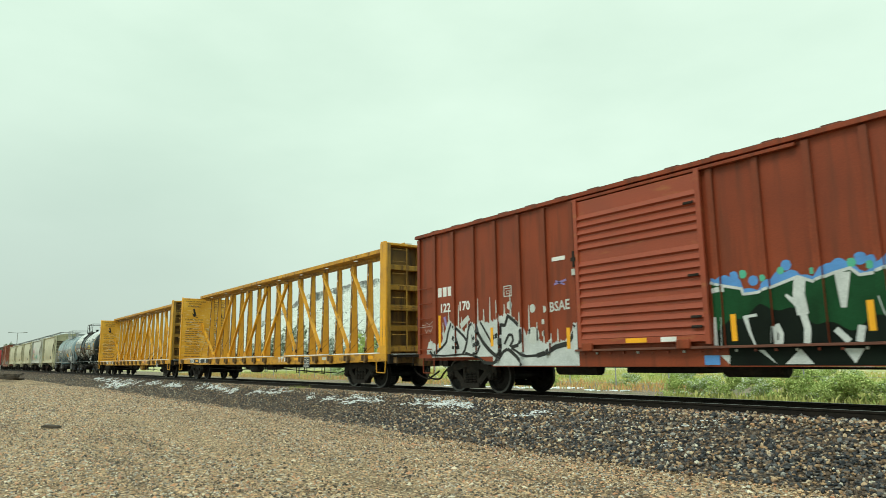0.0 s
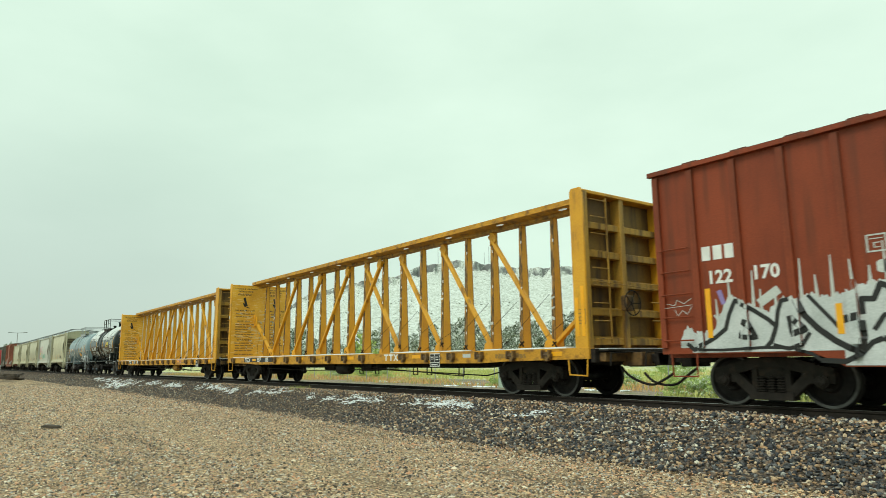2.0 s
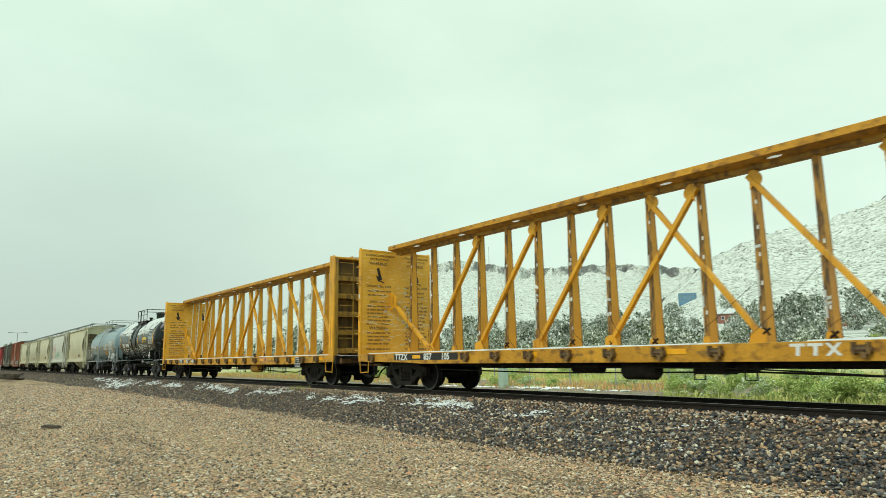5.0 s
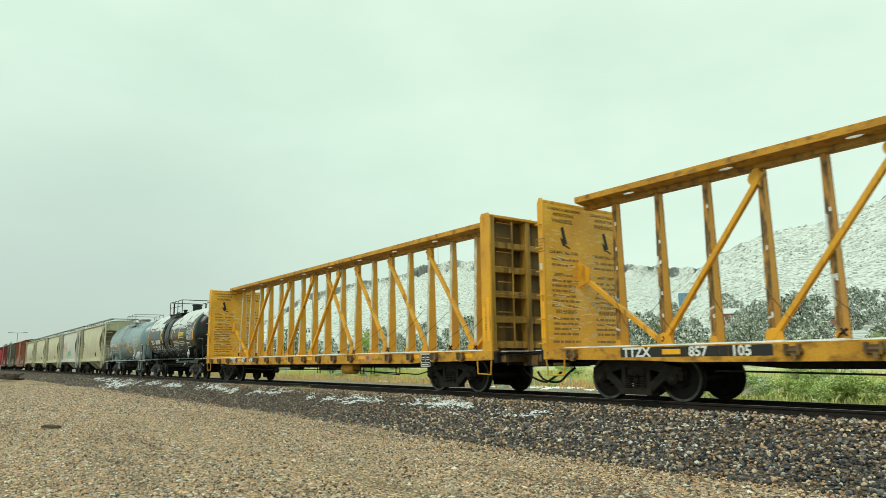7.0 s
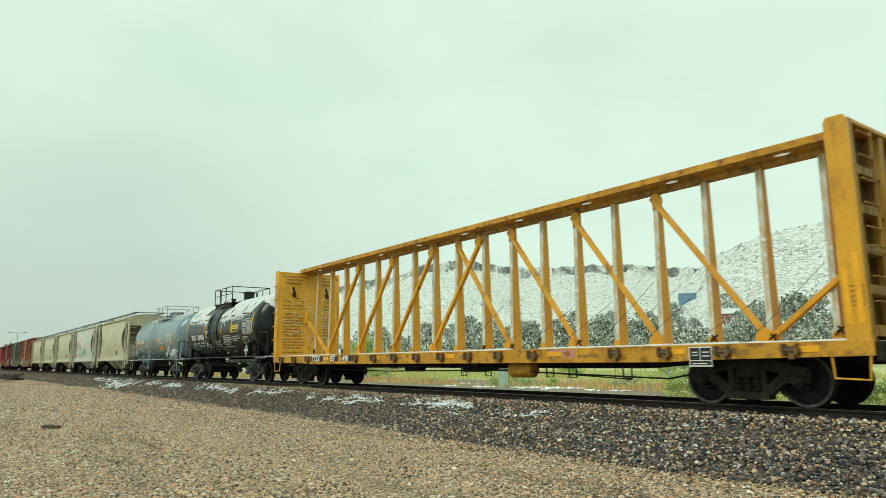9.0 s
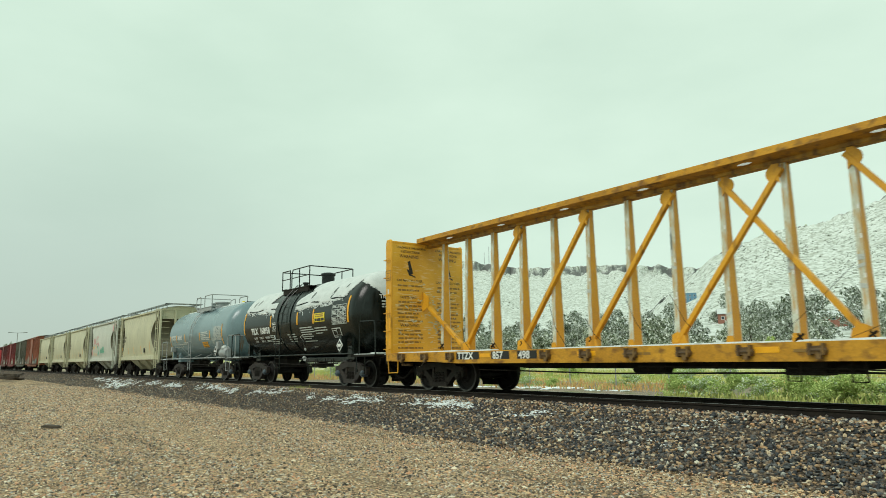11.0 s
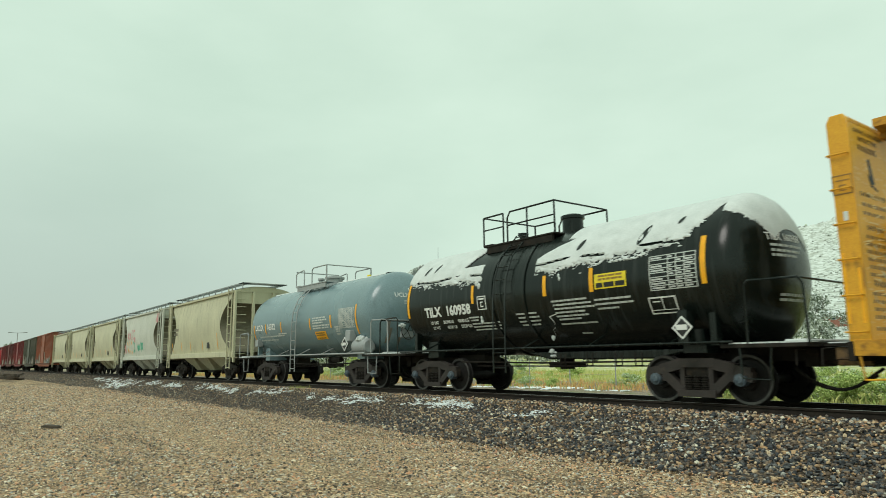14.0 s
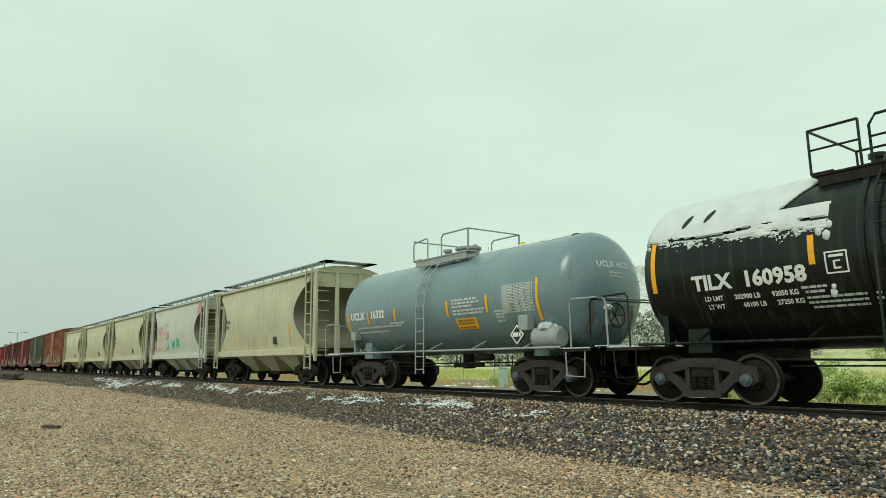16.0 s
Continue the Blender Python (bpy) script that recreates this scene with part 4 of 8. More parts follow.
    for pts, w in (([(-6.5, 2.05), (-6.42, 1.8)], 0.09), ([(-2.32, 2.55), (-1.95, 2.62)], 0.05), ([(-2.28, 2.62), (-2.0, 2.52)], 0.04)):
        r = ribbon(pts, w, 0.002)
        lil.add(r.v, r.f)
    part("graffiti_tag", lil, GRAFFITI_LILAC, car, "faded lilac tags")
    # dark green piece with a white upper line and blue edge, right of the door
    edge = [(1.54, 2.2), (1.8, 2.12), (2.13, 2.04), (2.15, 1.94), (2.4, 1.95), (2.76, 2.05), (3.1, 2.15), (3.33, 2.05), (3.65, 2.15), (3.9, 2.2), (4.02, 2.08), (4.2, 2.09), (4.5, 2.2), (5.0, 2.1), (5.6, 2.2), (6.3, 2.05), (7.4, 2.1)]
    wave = lambda x: table(x, edge)
    low = lambda x: 1.50 + 0.20 * math.sin(x * 2.6 + 1.2) + 0.06 * math.sin(x * 11)
    part("graffiti_fill", patch(1.56, 7.4, lambda x: low(x) - 0.1, wave, 0.001), GRAFFITI_GREEN, car, "dark green sprayed fill")
    part("graffiti_fill", patch(1.56, 7.4, lambda x: 1.04, low, 0.002), GRAFFITI_DARK, car, "black-green sprayed fill")
    part("graffiti_fill", Form().add([(x, SKIRT_Y, z) for z in (0.72, 1.042) for x in (1.8, 6.2)], [(0, 1, 3, 2)]), GRAFFITI_DARK, car, "black-green sprayed fill")
    blue = patch(1.56, 7.4, wave, lambda x: wave(x) + 0.10 + 0.07 * math.sin(x * 7.3) + 0.05 * abs(math.sin(x * 13.0)), 0.002)
    blue.add([(x, SKIRT_Y - 0.002, z) for z in (0.73, 0.9) for x in (1.32, 1.62)], [(0, 1, 3, 2)])

    def dot(f, cx, cz, rr, layer):
        r = patch(cx - rr, cx + rr, lambda x: cz - math.sqrt(max(0, rr * rr - (x - cx) ** 2)), lambda x: cz + math.sqrt(max(0, rr * rr - (x - cx) ** 2)), layer)
        f.add(r.v, r.f)
    for cx, cz, rr in ((2.0, 2.27, 0.09), (2.35, 2.16, 0.09), (2.93, 2.36, 0.09), (4.05, 2.33, 0.10), (4.2, 2.28, 0.09), (5.2, 2.3, 0.1)):
        dot(blue, cx, cz, rr, 0.003)
    tagged(part("graffiti_band", blue, GRAFFITI_BLUE, car, "light blue sprayed band"), kind="stuff")
    mint = Form()
    for cx, cz, rr in ((2.17, 2.29, 0.075), (2.54, 2.18, 0.06), (2.83, 2.28, 0.065), (3.33, 2.22, 0.055), (3.92, 2.28, 0.075), (4.17, 2.22, 0.065), (5.0, 2.26, 0.07)):
        dot(mint, cx, cz, rr, 0.005)
    tagged(part("graffiti_dot", mint, GRAFFITI_MINT, car, "mint green sprayed dots"), kind="stuff")
    pale = Form()
    for pts, w, tp in ((edge, 0.05, False), ([(3.13, 2.13), (3.09, 1.87), (3.13, 1.53)], 0.19, False), ([(3.12, 1.6), (3.18, 1.3), (3.15, 1.07)], 0.11, False), ([(3.08, 1.68), (2.88, 1.87)], 0.12, True),
                       ([(3.78, 2.15), (3.75, 1.60)], 0.24, True), ([(2.36, 1.57), (2.15, 1.55)], 0.05, False), ([(2.15, 1.57), (2.21, 1.3), (2.29, 1.06)], 0.09, True), ([(1.65, 1.57), (1.62, 1.07)], 0.18, False), ([(1.56, 2.05), (1.8, 2.06)], 0.09, False),
                       ([(2.69, 1.4), (2.75, 1.24), (2.73, 1.08), (2.63, 1.11), (2.66, 1.36)], 0.08, False), ([(3.6, 1.28), (3.78, 1.08)], 0.10, False), ([(3.98, 1.32), (3.92, 1.07)], 0.11, False), ([(4.3, 1.85), (4.38, 1.5), (4.6, 1.3)], 0.14, False),
                       ([(5.2, 2.1), (5.4, 1.4)], 0.22, True), ([(5.7, 1.7), (6.1, 1.1), (6.4, 1.7)], 0.10, False)):
        r = ribbon(pts, w, 0.006, tp)
        pale.add(r.v, r.f)
    for tri in (((3.04, 0.99), (2.77, 0.74), (3.23, 0.74)), ((3.68, 0.98), (3.98, 0.97), (3.83, 0.75)), ((2.33, 0.98), (2.44, 0.98), (2.64, 0.74)), ((1.64, 0.9), (1.82, 0.9), (1.8, 0.74))):
        pale.add([(x, SKIRT_Y - 0.004, z) for x, z in tri], [(0, 1, 2)])
    part("graffiti_outline", pale, GRAFFITI_WHITE, car, "white sprayed outlines")


red_boxcar()


# ---- centre-beam lumber flatcars ----
def centerbeam(x, number, label):
    car = car_thing("centerbeam_flatcar", x, label, "flatcar")
    H, W = 11.24, 1.42
    rng = random.Random(int(number))
    deck = Form().box(-H, H, -W + 0.02, W - 0.02, 1.00, 1.09)
    part("deck", deck, YELLOW_WORN, car, "worn yellow steel deck")
    for s in (-1, 1):
        part("side_sill", Form().prism([(-H, 0.86), (-8.6, 0.82), (-7.6, 0.78), (7.6, 0.78), (8.6, 0.82), (H, 0.86), (H, 1.10), (-H, 1.10)], s * W - 0.03, s * W + 0.03), YELLOW_WORN, car, "long yellow side sill with rust and scuffs", 0.006)
    part("center_sill", Form().prism([(-11.7, 0.72), (-7.0, 0.70), (-6.2, 0.64), (6.2, 0.64), (7.0, 0.70), (11.7, 0.72), (11.7, 1.0), (-11.7, 1.0)], -0.25, 0.25), STEEL, car)
    for k in range(-4, 5):
        part("cross_bearer", Form().prism([(k * 2.33 - 0.06, 0.80), (k * 2.33 + 0.06, 0.80), (k * 2.33 + 0.06, 1.0), (k * 2.33 - 0.06, 1.0)], -1.38, 1.38), STEEL, car)
    # deck-edge snow
    sn = Form()
    k = -H + 0.6
    while k < H - 0.6:
        w = rng.uniform(0.3, 1.4)
        if rng.random() < 0.86:
            sn.add([(k, -W + 0.0, 1.102), (k + w, -W, 1.102), (k + w, -W + 0.30, 1.11), (k, -W + 0.30, 1.11), (k + 0.02, -W + 0.03, 1.125), (k + w - 0.02, -W + 0.03, 1.125 + rng.uniform(0, 0.02)), (k + w - 0.02, -W + 0.26, 1.135), (k + 0.02, -W + 0.26, 1.13)], [(0, 1, 5, 4), (1, 2, 6, 5), (2, 3, 7, 6), (3, 0, 4, 7), (4, 5, 6, 7)])
        k += w + rng.uniform(0, 0.25)
    tagged(part("deck_snow", sn, SNOW, car, "thin line of snow along the deck edge"), kind="stuff")
    # centre beam: tapered posts, top chord, diagonals
    sh = 0.04 if number[3] == "1" else 0.08
    xs = [s * (0.64 + 1.187 * n) + sh for n in range(9) for s in (-1, 1)]
    web, flange = Form(), Form()
    web.add([(x0, s * y, z) for z, y in ((1.09, 0.150), (4.55, 0.058)) for s in (-1, 1) for x0 in (0.040, 0.052)], [(0, 1, 5, 4), (2, 6, 7, 3), (0, 4, 6, 2), (1, 3, 7, 5), (0, 2, 3, 1), (4, 5, 7, 6)])
    for s in (-1, 1):
        flange.add([(a, s * (y + e), z) for z, y in ((1.09, 0.153), (4.55, 0.061)) for e in (0, 0.018) for a in (-0.056, 0.056)], [(0, 1, 5, 4), (2, 6, 7, 3), (0, 4, 6, 2), (1, 3, 7, 5), (0, 2, 3, 1), (4, 5, 7, 6)])
    post, flange = mesh_of(web, "post", YELLOW), mesh_of(flange, "flange", FLANGE_DIRTY if number[3] == "1" else FLANGE_WRAP)
    foot = mesh_of(Form().prism([(-0.10, 1.09), (0.10, 1.09), (0.06, 1.28), (-0.06, 1.28)], -0.192, -0.173), "post_foot", YELLOW)
    scuff, hole = [], mesh_of(Form().box(-0.018, 0.018, -0.004, 0.0, -0.04, 0.04), "strap_slot", WHITE)
    for px in xs:
        p = part("post", post, None, car)
        p.location.x = px
        part("flange", flange, None, p, "scuffed flange plates with strap slots")
        part("post_foot", foot, None, p)
        for z in (1.7, 2.3, 2.85, 3.4, 3.95):
            if rng.random() < 0.62:
                y = -(0.178 - 0.093 * (z - 1.09) / 3.46)
                h = part("strap_slot", hole, None, p)
                h.location = (0.036, y - 0.001, z + rng.uniform(-0.1, 0.1))
        if rng.random() < 0.6:
            zb = rng.uniform(1.14, 1.3)
            part("chain_binder", Form().rod((0.02, -0.24, zb), (0.15, -0.22, zb + 0.10), 0.024, 6).rod((0.05, -0.25, zb + 0.11), (0.13, -0.21, zb - 0.03), 0.02, 6).rod((0.02, -0.24, zb), (-0.03, -0.2, zb - 0.05), 0.014, 6), STEEL, p, "small black chain binder")
        # scraped and taped patches
        for j in range(rng.randint(1, 4)):
            z0 = rng.uniform(1.5, 3.2)
            dz = rng.choice((0.05, 0.06, 0.08, 0.25, 0.5))
            f = Form()
            y = lambda z: -(0.178 - 0.093 * (z - 1.09) / 3.46) - 0.003
            a, b = (-0.062, 0.062) if dz < 0.1 else (-0.056, -0.012)
            t = rng.uniform(-0.05, 0.05)
            f.add([(a, y(z0), z0), (b, y(z0 + t), z0 + t), (b, y(z0 + dz + t), z0 + dz + t), (a, y(z0 + dz), z0 + dz)], [(0, 1, 2, 3)])
            part("strap_scrap", f, GREY_WHITE if rng.random() < 0.75 else WHITE, p, "torn pale strapping left on the post")
    # top chord: two thin upswept wings with oval slots, on a box beam
    part("top_chord", Form().box(-10.99, 10.84, -0.13, 0.13, 4.50, 4.60), YELLOW_GRIMY_SHADED, car, "", 0.012)
    slots = [2.385 * n + sh for n in range(-4, 5)]
    wing = lambda t: (-0.12 - 0.34 * t, 4.575 + 0.055 * t)
    for s in (-1, 1):
        f = Form()
        cuts = [-10.97]
        for q in slots:
            cuts += [q - 0.14, q + 0.14]
        cuts.append(10.84)
        quad = lambda a, e, t0, t1: f.add([(a, -s * wing(t0)[0], wing(t0)[1]), (e, -s * wing(t0)[0], wing(t0)[1]), (e, -s * wing(t1)[0], wing(t1)[1]), (a, -s * wing(t1)[0], wing(t1)[1])], [(0, 1, 2, 3)])
        for k in range(len(cuts) - 1):
            a, e = cuts[k], cuts[k + 1]
            if k % 2 == 0:
                quad(a, e, 0.0, 1.0)
                continue
            for m in range(10):
                u0, u1 = a + (e - a) * m / 10, a + (e - a) * (m + 1) / 10
                hh = 0.15 * math.sqrt(max(0.0, 1 - ((u0 + u1 - a - e) / (e - a)) ** 2))
                quad(u0, u1, 0.0, 0.45 - hh)
                quad(u0, u1, 0.45 + hh, 1.0)
        # Wings are browner and darker than the lip along their edge.
        part("chord_wing", f, YELLOW_GRIMY_SHADED, car, "brown-yellow slotted flange of the top chord")
        part("chord_lip", Form().box(-10.97, 10.84, s * 0.463 - 0.008, s * 0.463 + 0.008, 4.622, 4.765), YELLOW_WORN, car, "rust-stained yellow edge of the top chord", 0.006)
        part("chord_snow", Form().box(-10.9, 10.8, min(s * 0.15, s * 0.45), max(s * 0.15, s * 0.45), 4.70, 4.758), SNOW, car, "thin snow lying on the top chord")
    diag = []
    for n in range(4):
        diag += [(-0.64 + 2.374 * n, 1.827 + 2.374 * n), (0.64 - 2.374 * n, -1.827 - 2.374 * n)]
    for a, b in [(p + sh, r + sh) for p, r in diag]:
        off = 0.03 if a < b else -0.03
        f = Form().beam((a, -0.10 + off, 4.40), (b, -0.16 + off, 1.16), 0.10, 0.125, (0, 1, 0))
        d = part("diagonal", f, YELLOW, car, "", 0.01)
        sg = 1 if b > a else -1
        ear = [(a + sg * 0.04, 4.49), (a + sg * 0.17, 4.49)] + [(a + sg * (0.16 + 0.135 * math.cos(q)), 4.30 + 0.15 * math.sin(q)) for q in [1.25 - 0.42 * k for k in range(9)]] + [(a + sg * 0.04, 4.10)]
        part("gusset", Form().prism(ear, -0.15 + off, -0.12 + off), YELLOW, d, "rounded ear plate")
        part("gusset", Form().prism([(b + sg * 0.10, 1.10), (b - sg * 0.28, 1.10), (b - sg * 0.22, 1.32), (b - sg * 0.05, 1.40), (b + sg * 0.08, 1.34)], -0.245, -0.215), YELLOW, d)
    for s in (-1, 1):
        gx, gz = (10.88, 0.0) if s > 0 else (11.15, 0.28) if number[3] == "1" else (11.0, 0.12)
        d = part("diagonal", Form().beam((s * 8.95 + sh, -0.16, 1.18), (s * (gx - 0.03), -0.16, 2.60 + gz), 0.10, 0.125, (0, 1, 0)), YELLOW, car, "", 0.01)
        part("gusset", Form().prism([(s * gx, 2.95 + gz), (s * (gx - 0.36), 2.72 + gz), (s * (gx - 0.32), 2.42 + gz), (s * gx, 2.30 + gz)], -0.24, -0.20), YELLOW, d)
        # cables slung between the posts
        for n in range(8):
            c = Form()
            x0, x1 = s * (0.64 + 1.187 * n), s * (1.83 + 1.187 * n)
            z1 = rng.uniform(1.7, 2.6)
            c.pipe([(x0, -0.9, 1.12), ((x0 + x1) / 2, -0.65, 1.1 + (z1 - 1.1) * 0.45), (x1, -0.22, z1)], 0.006, 4)
            part("tie_cable", c, STEEL, car)
        bulkhead(car, s, rng, number[3] == "1")
        bogie(car, s * 9.0, 1.79)
        coupler(car, s * 12.0, s)
        part("sill_step", Form().pipe([(s * (H - 0.62), -1.42, 0.88), (s * (H - 0.60), -1.42, 0.52), (s * (H - 0.10), -1.42, 0.50), (s * (H - 0.06), -1.42, 0.9)], 0.02), YELLOW, car)
        part("end_sill", Form().box(min(s * H, s * (H + 0.12)), max(s * H, s * (H + 0.12)), -1.40, 1.40, 0.78, 1.08), STEEL, car, "", 0.01)
    # winches along the sill
    win = Form().box(-0.10, 0.10, -1.53, -1.44, 0.90, 1.03).rod((-0.15, -1.50, 0.955), (0.15, -1.50, 0.955), 0.045, 8).box(-0.13, -0.09, -1.56, -1.44, 0.88, 1.07).box(0.08, 0.12, -1.56, -1.44, 0.88, 1.07).box(-0.02, 0.06, -1.535, -1.44, 0.82, 0.92)
    win = mesh_of(win, "winch", WINCH)
    # marks on the sill
    y = -W - 0.034
    here = lambda x0, z0: (lambda u, v: (x0 + u, y - 0.002, z0 + v))
    m = (-8.98, -7.48, -6.64, 3.02, 5.42) if number[3] == "1" else (-7.65, -6.22, -5.27, 4.64, 8.14)
    for x0, x1 in ((m[0] - 0.06, m[0] + 0.88), (m[0] + 0.885, m[1] - 0.055), (m[1] - 0.05, m[1] + 0.62), (m[1] + 0.625, m[2] - 0.055), (m[2] - 0.05, m[2] + 0.75)) if number[3] == "1" else ((m[0] - 0.05, m[0] + 0.90), (m[1] - 0.05, m[1] + 0.62), (m[2] - 0.05, m[2] + 0.62)):
        part("number_panel", Form().box(x0, x1, y, y + 0.01, 0.885, 1.075), INK, car, "black number panel")
    for k in range(-8, 10):
        wx = k * 1.197 - 0.75
        if not any(a - 0.25 < wx < e + 0.2 for a, e in ((m[0], m[0] + 0.85), (m[1], m[1] + 0.57), (m[2], m[2] + 0.57), (m[3], m[3] + 0.7))):
            part("winch", win, None, car).location.x = wx
    for body, x0, w in (("TTZX", m[0], 0), (number[:3], m[1], 0), (number[3:], m[2], 0)):
        part("lettering", text_form(body, 0.255, here(x0, 0.893), 0.008), WHITE, car, "white stencilled mark")
    logo = Form()
    for k, pts in enumerate((((0, .15), (.3, .15), (.3, .2), (0, .2)), ((.1, 0), (.18, 0), (.2, .15), (.12, .15)), ((.34, .15), (.62, .15), (.62, .2), (.34, .2)), ((.43, 0), (.51, 0), (.53, .15), (.45, .15)), ((.66, 0), (.74, 0), (.96, .2), (.88, .2)), ((.66, .2), (.74, .2), (.96, 0), (.88, 0)))):
        logo.add([here(m[3] - 0.08, 0.87)(u * 0.84, v) for u, v in pts], [(0, 1, 2, 3)])
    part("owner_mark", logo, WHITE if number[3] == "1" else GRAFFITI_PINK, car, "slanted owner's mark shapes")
    part("stencil_box", Form().box(m[4], m[4] + 0.46, y - 0.012, y + 0.02, 0.70, 1.06), INK, car, "black data panel with white frame")
    fr = Form()
    for u0, u1, v0, v1 in ((0, .65, 0, .022), (0, .65, .338, .36), (0, .022, 0, .36), (.628, .65, 0, .36), (.31, .33, .1, .34), (.02, .63, .1, .115), (.08, .25, .25, .27), (.08, .25, .2, .215), (.38, .57, .25, .27), (.38, .57, .18, .2), (.08, .5, .045, .065)):
        fr.add([(m[4] + u * 0.71, y - 0.016, 0.70 + v) for u, v in ((u0, v0), (u1, v0), (u1, v1), (u0, v1))], [(0, 1, 2, 3)])
    tagged(part("stencil_frame", fr, WHITE, car), kind="stuff")
    for x0, w, m in ((6.9 if number[3] == "1" else 7.72, 0.32, GREY_WHITE if number[3] == "1" else ORANGE), (8.75, 0.30, WINCH), (-3.4, 0.5, ORANGE), (4.5, 0.42, ORANGE), (-8.05 if number[3] == "1" else -6.72, 0.40, ORANGE), (9.9, 0.55, ORANGE), (0.6, 0.42, ORANGE)):
        part("reflector", Form().box(x0, x0 + w, y - 0.004, y + 0.01, 0.93, 1.03), m, car, "reflective strip")
    tagged(part("lettering", bars_form([(1.25, 1.75, 0.93), (-2.2, -1.5, 0.93), (5.4, 6.0, 0.9), (8.2, 9.3, 0.95), (8.2, 9.3, 0.90)], here(0, 0), 0.05, rng), BROWN_INK, car), kind="stuff")
    # gear below the deck
    part("brake_cylinder", Form().rod((-2.5, -0.6, 0.68), (-1.7, -0.6, 0.68), 0.15, 14), STEEL, car)
    part("air_reservoir", Form().turned([(-0.42, 0.0), (-0.42, 0.14), (-0.36, 0.19), (0.36, 0.19), (0.42, 0.14), (0.42, 0.0)], 16, "x", (-0.3 if number[3] == "1" else 3.25, -1.05, 0.62)), STEEL if number[3] == "1" else YELLOW_WORN, car)
    part("brake_pipe", Form().pipe([(-7.2, -1.1, 0.62), (-3, -1.1, 0.55), (2.2, -1.1, 0.60), (7.4, -1.05, 0.46), (7.9, -1.05, 0.55)], 0.018), STEEL, car)
    part("brake_rod", Form().pipe([(-2.0, -1.2, 0.70), (2.0, -1.2, 0.66), (6.6, -1.2, 0.44)], 0.014), STEEL, car)
    for x0 in (1.0, 2.0, 4.2, 4.9, 6.4):
        part("pipe_hanger", Form().pipe([(x0, -1.2, 0.84), (x0, -1.2, 0.46), (x0 + 0.22, -1.2, 0.46), (x0 + 0.22, -1.2, 0.84)], 0.018), STEEL, car)
    part("brake_valve", Form().box(0.9, 1.6, -1.1, -0.7, 0.55, 0.80).rod((1.7, -0.9, 0.68), (2.1, -0.9, 0.68), 0.10, 10), STEEL, car, "", 0.02)
    return car


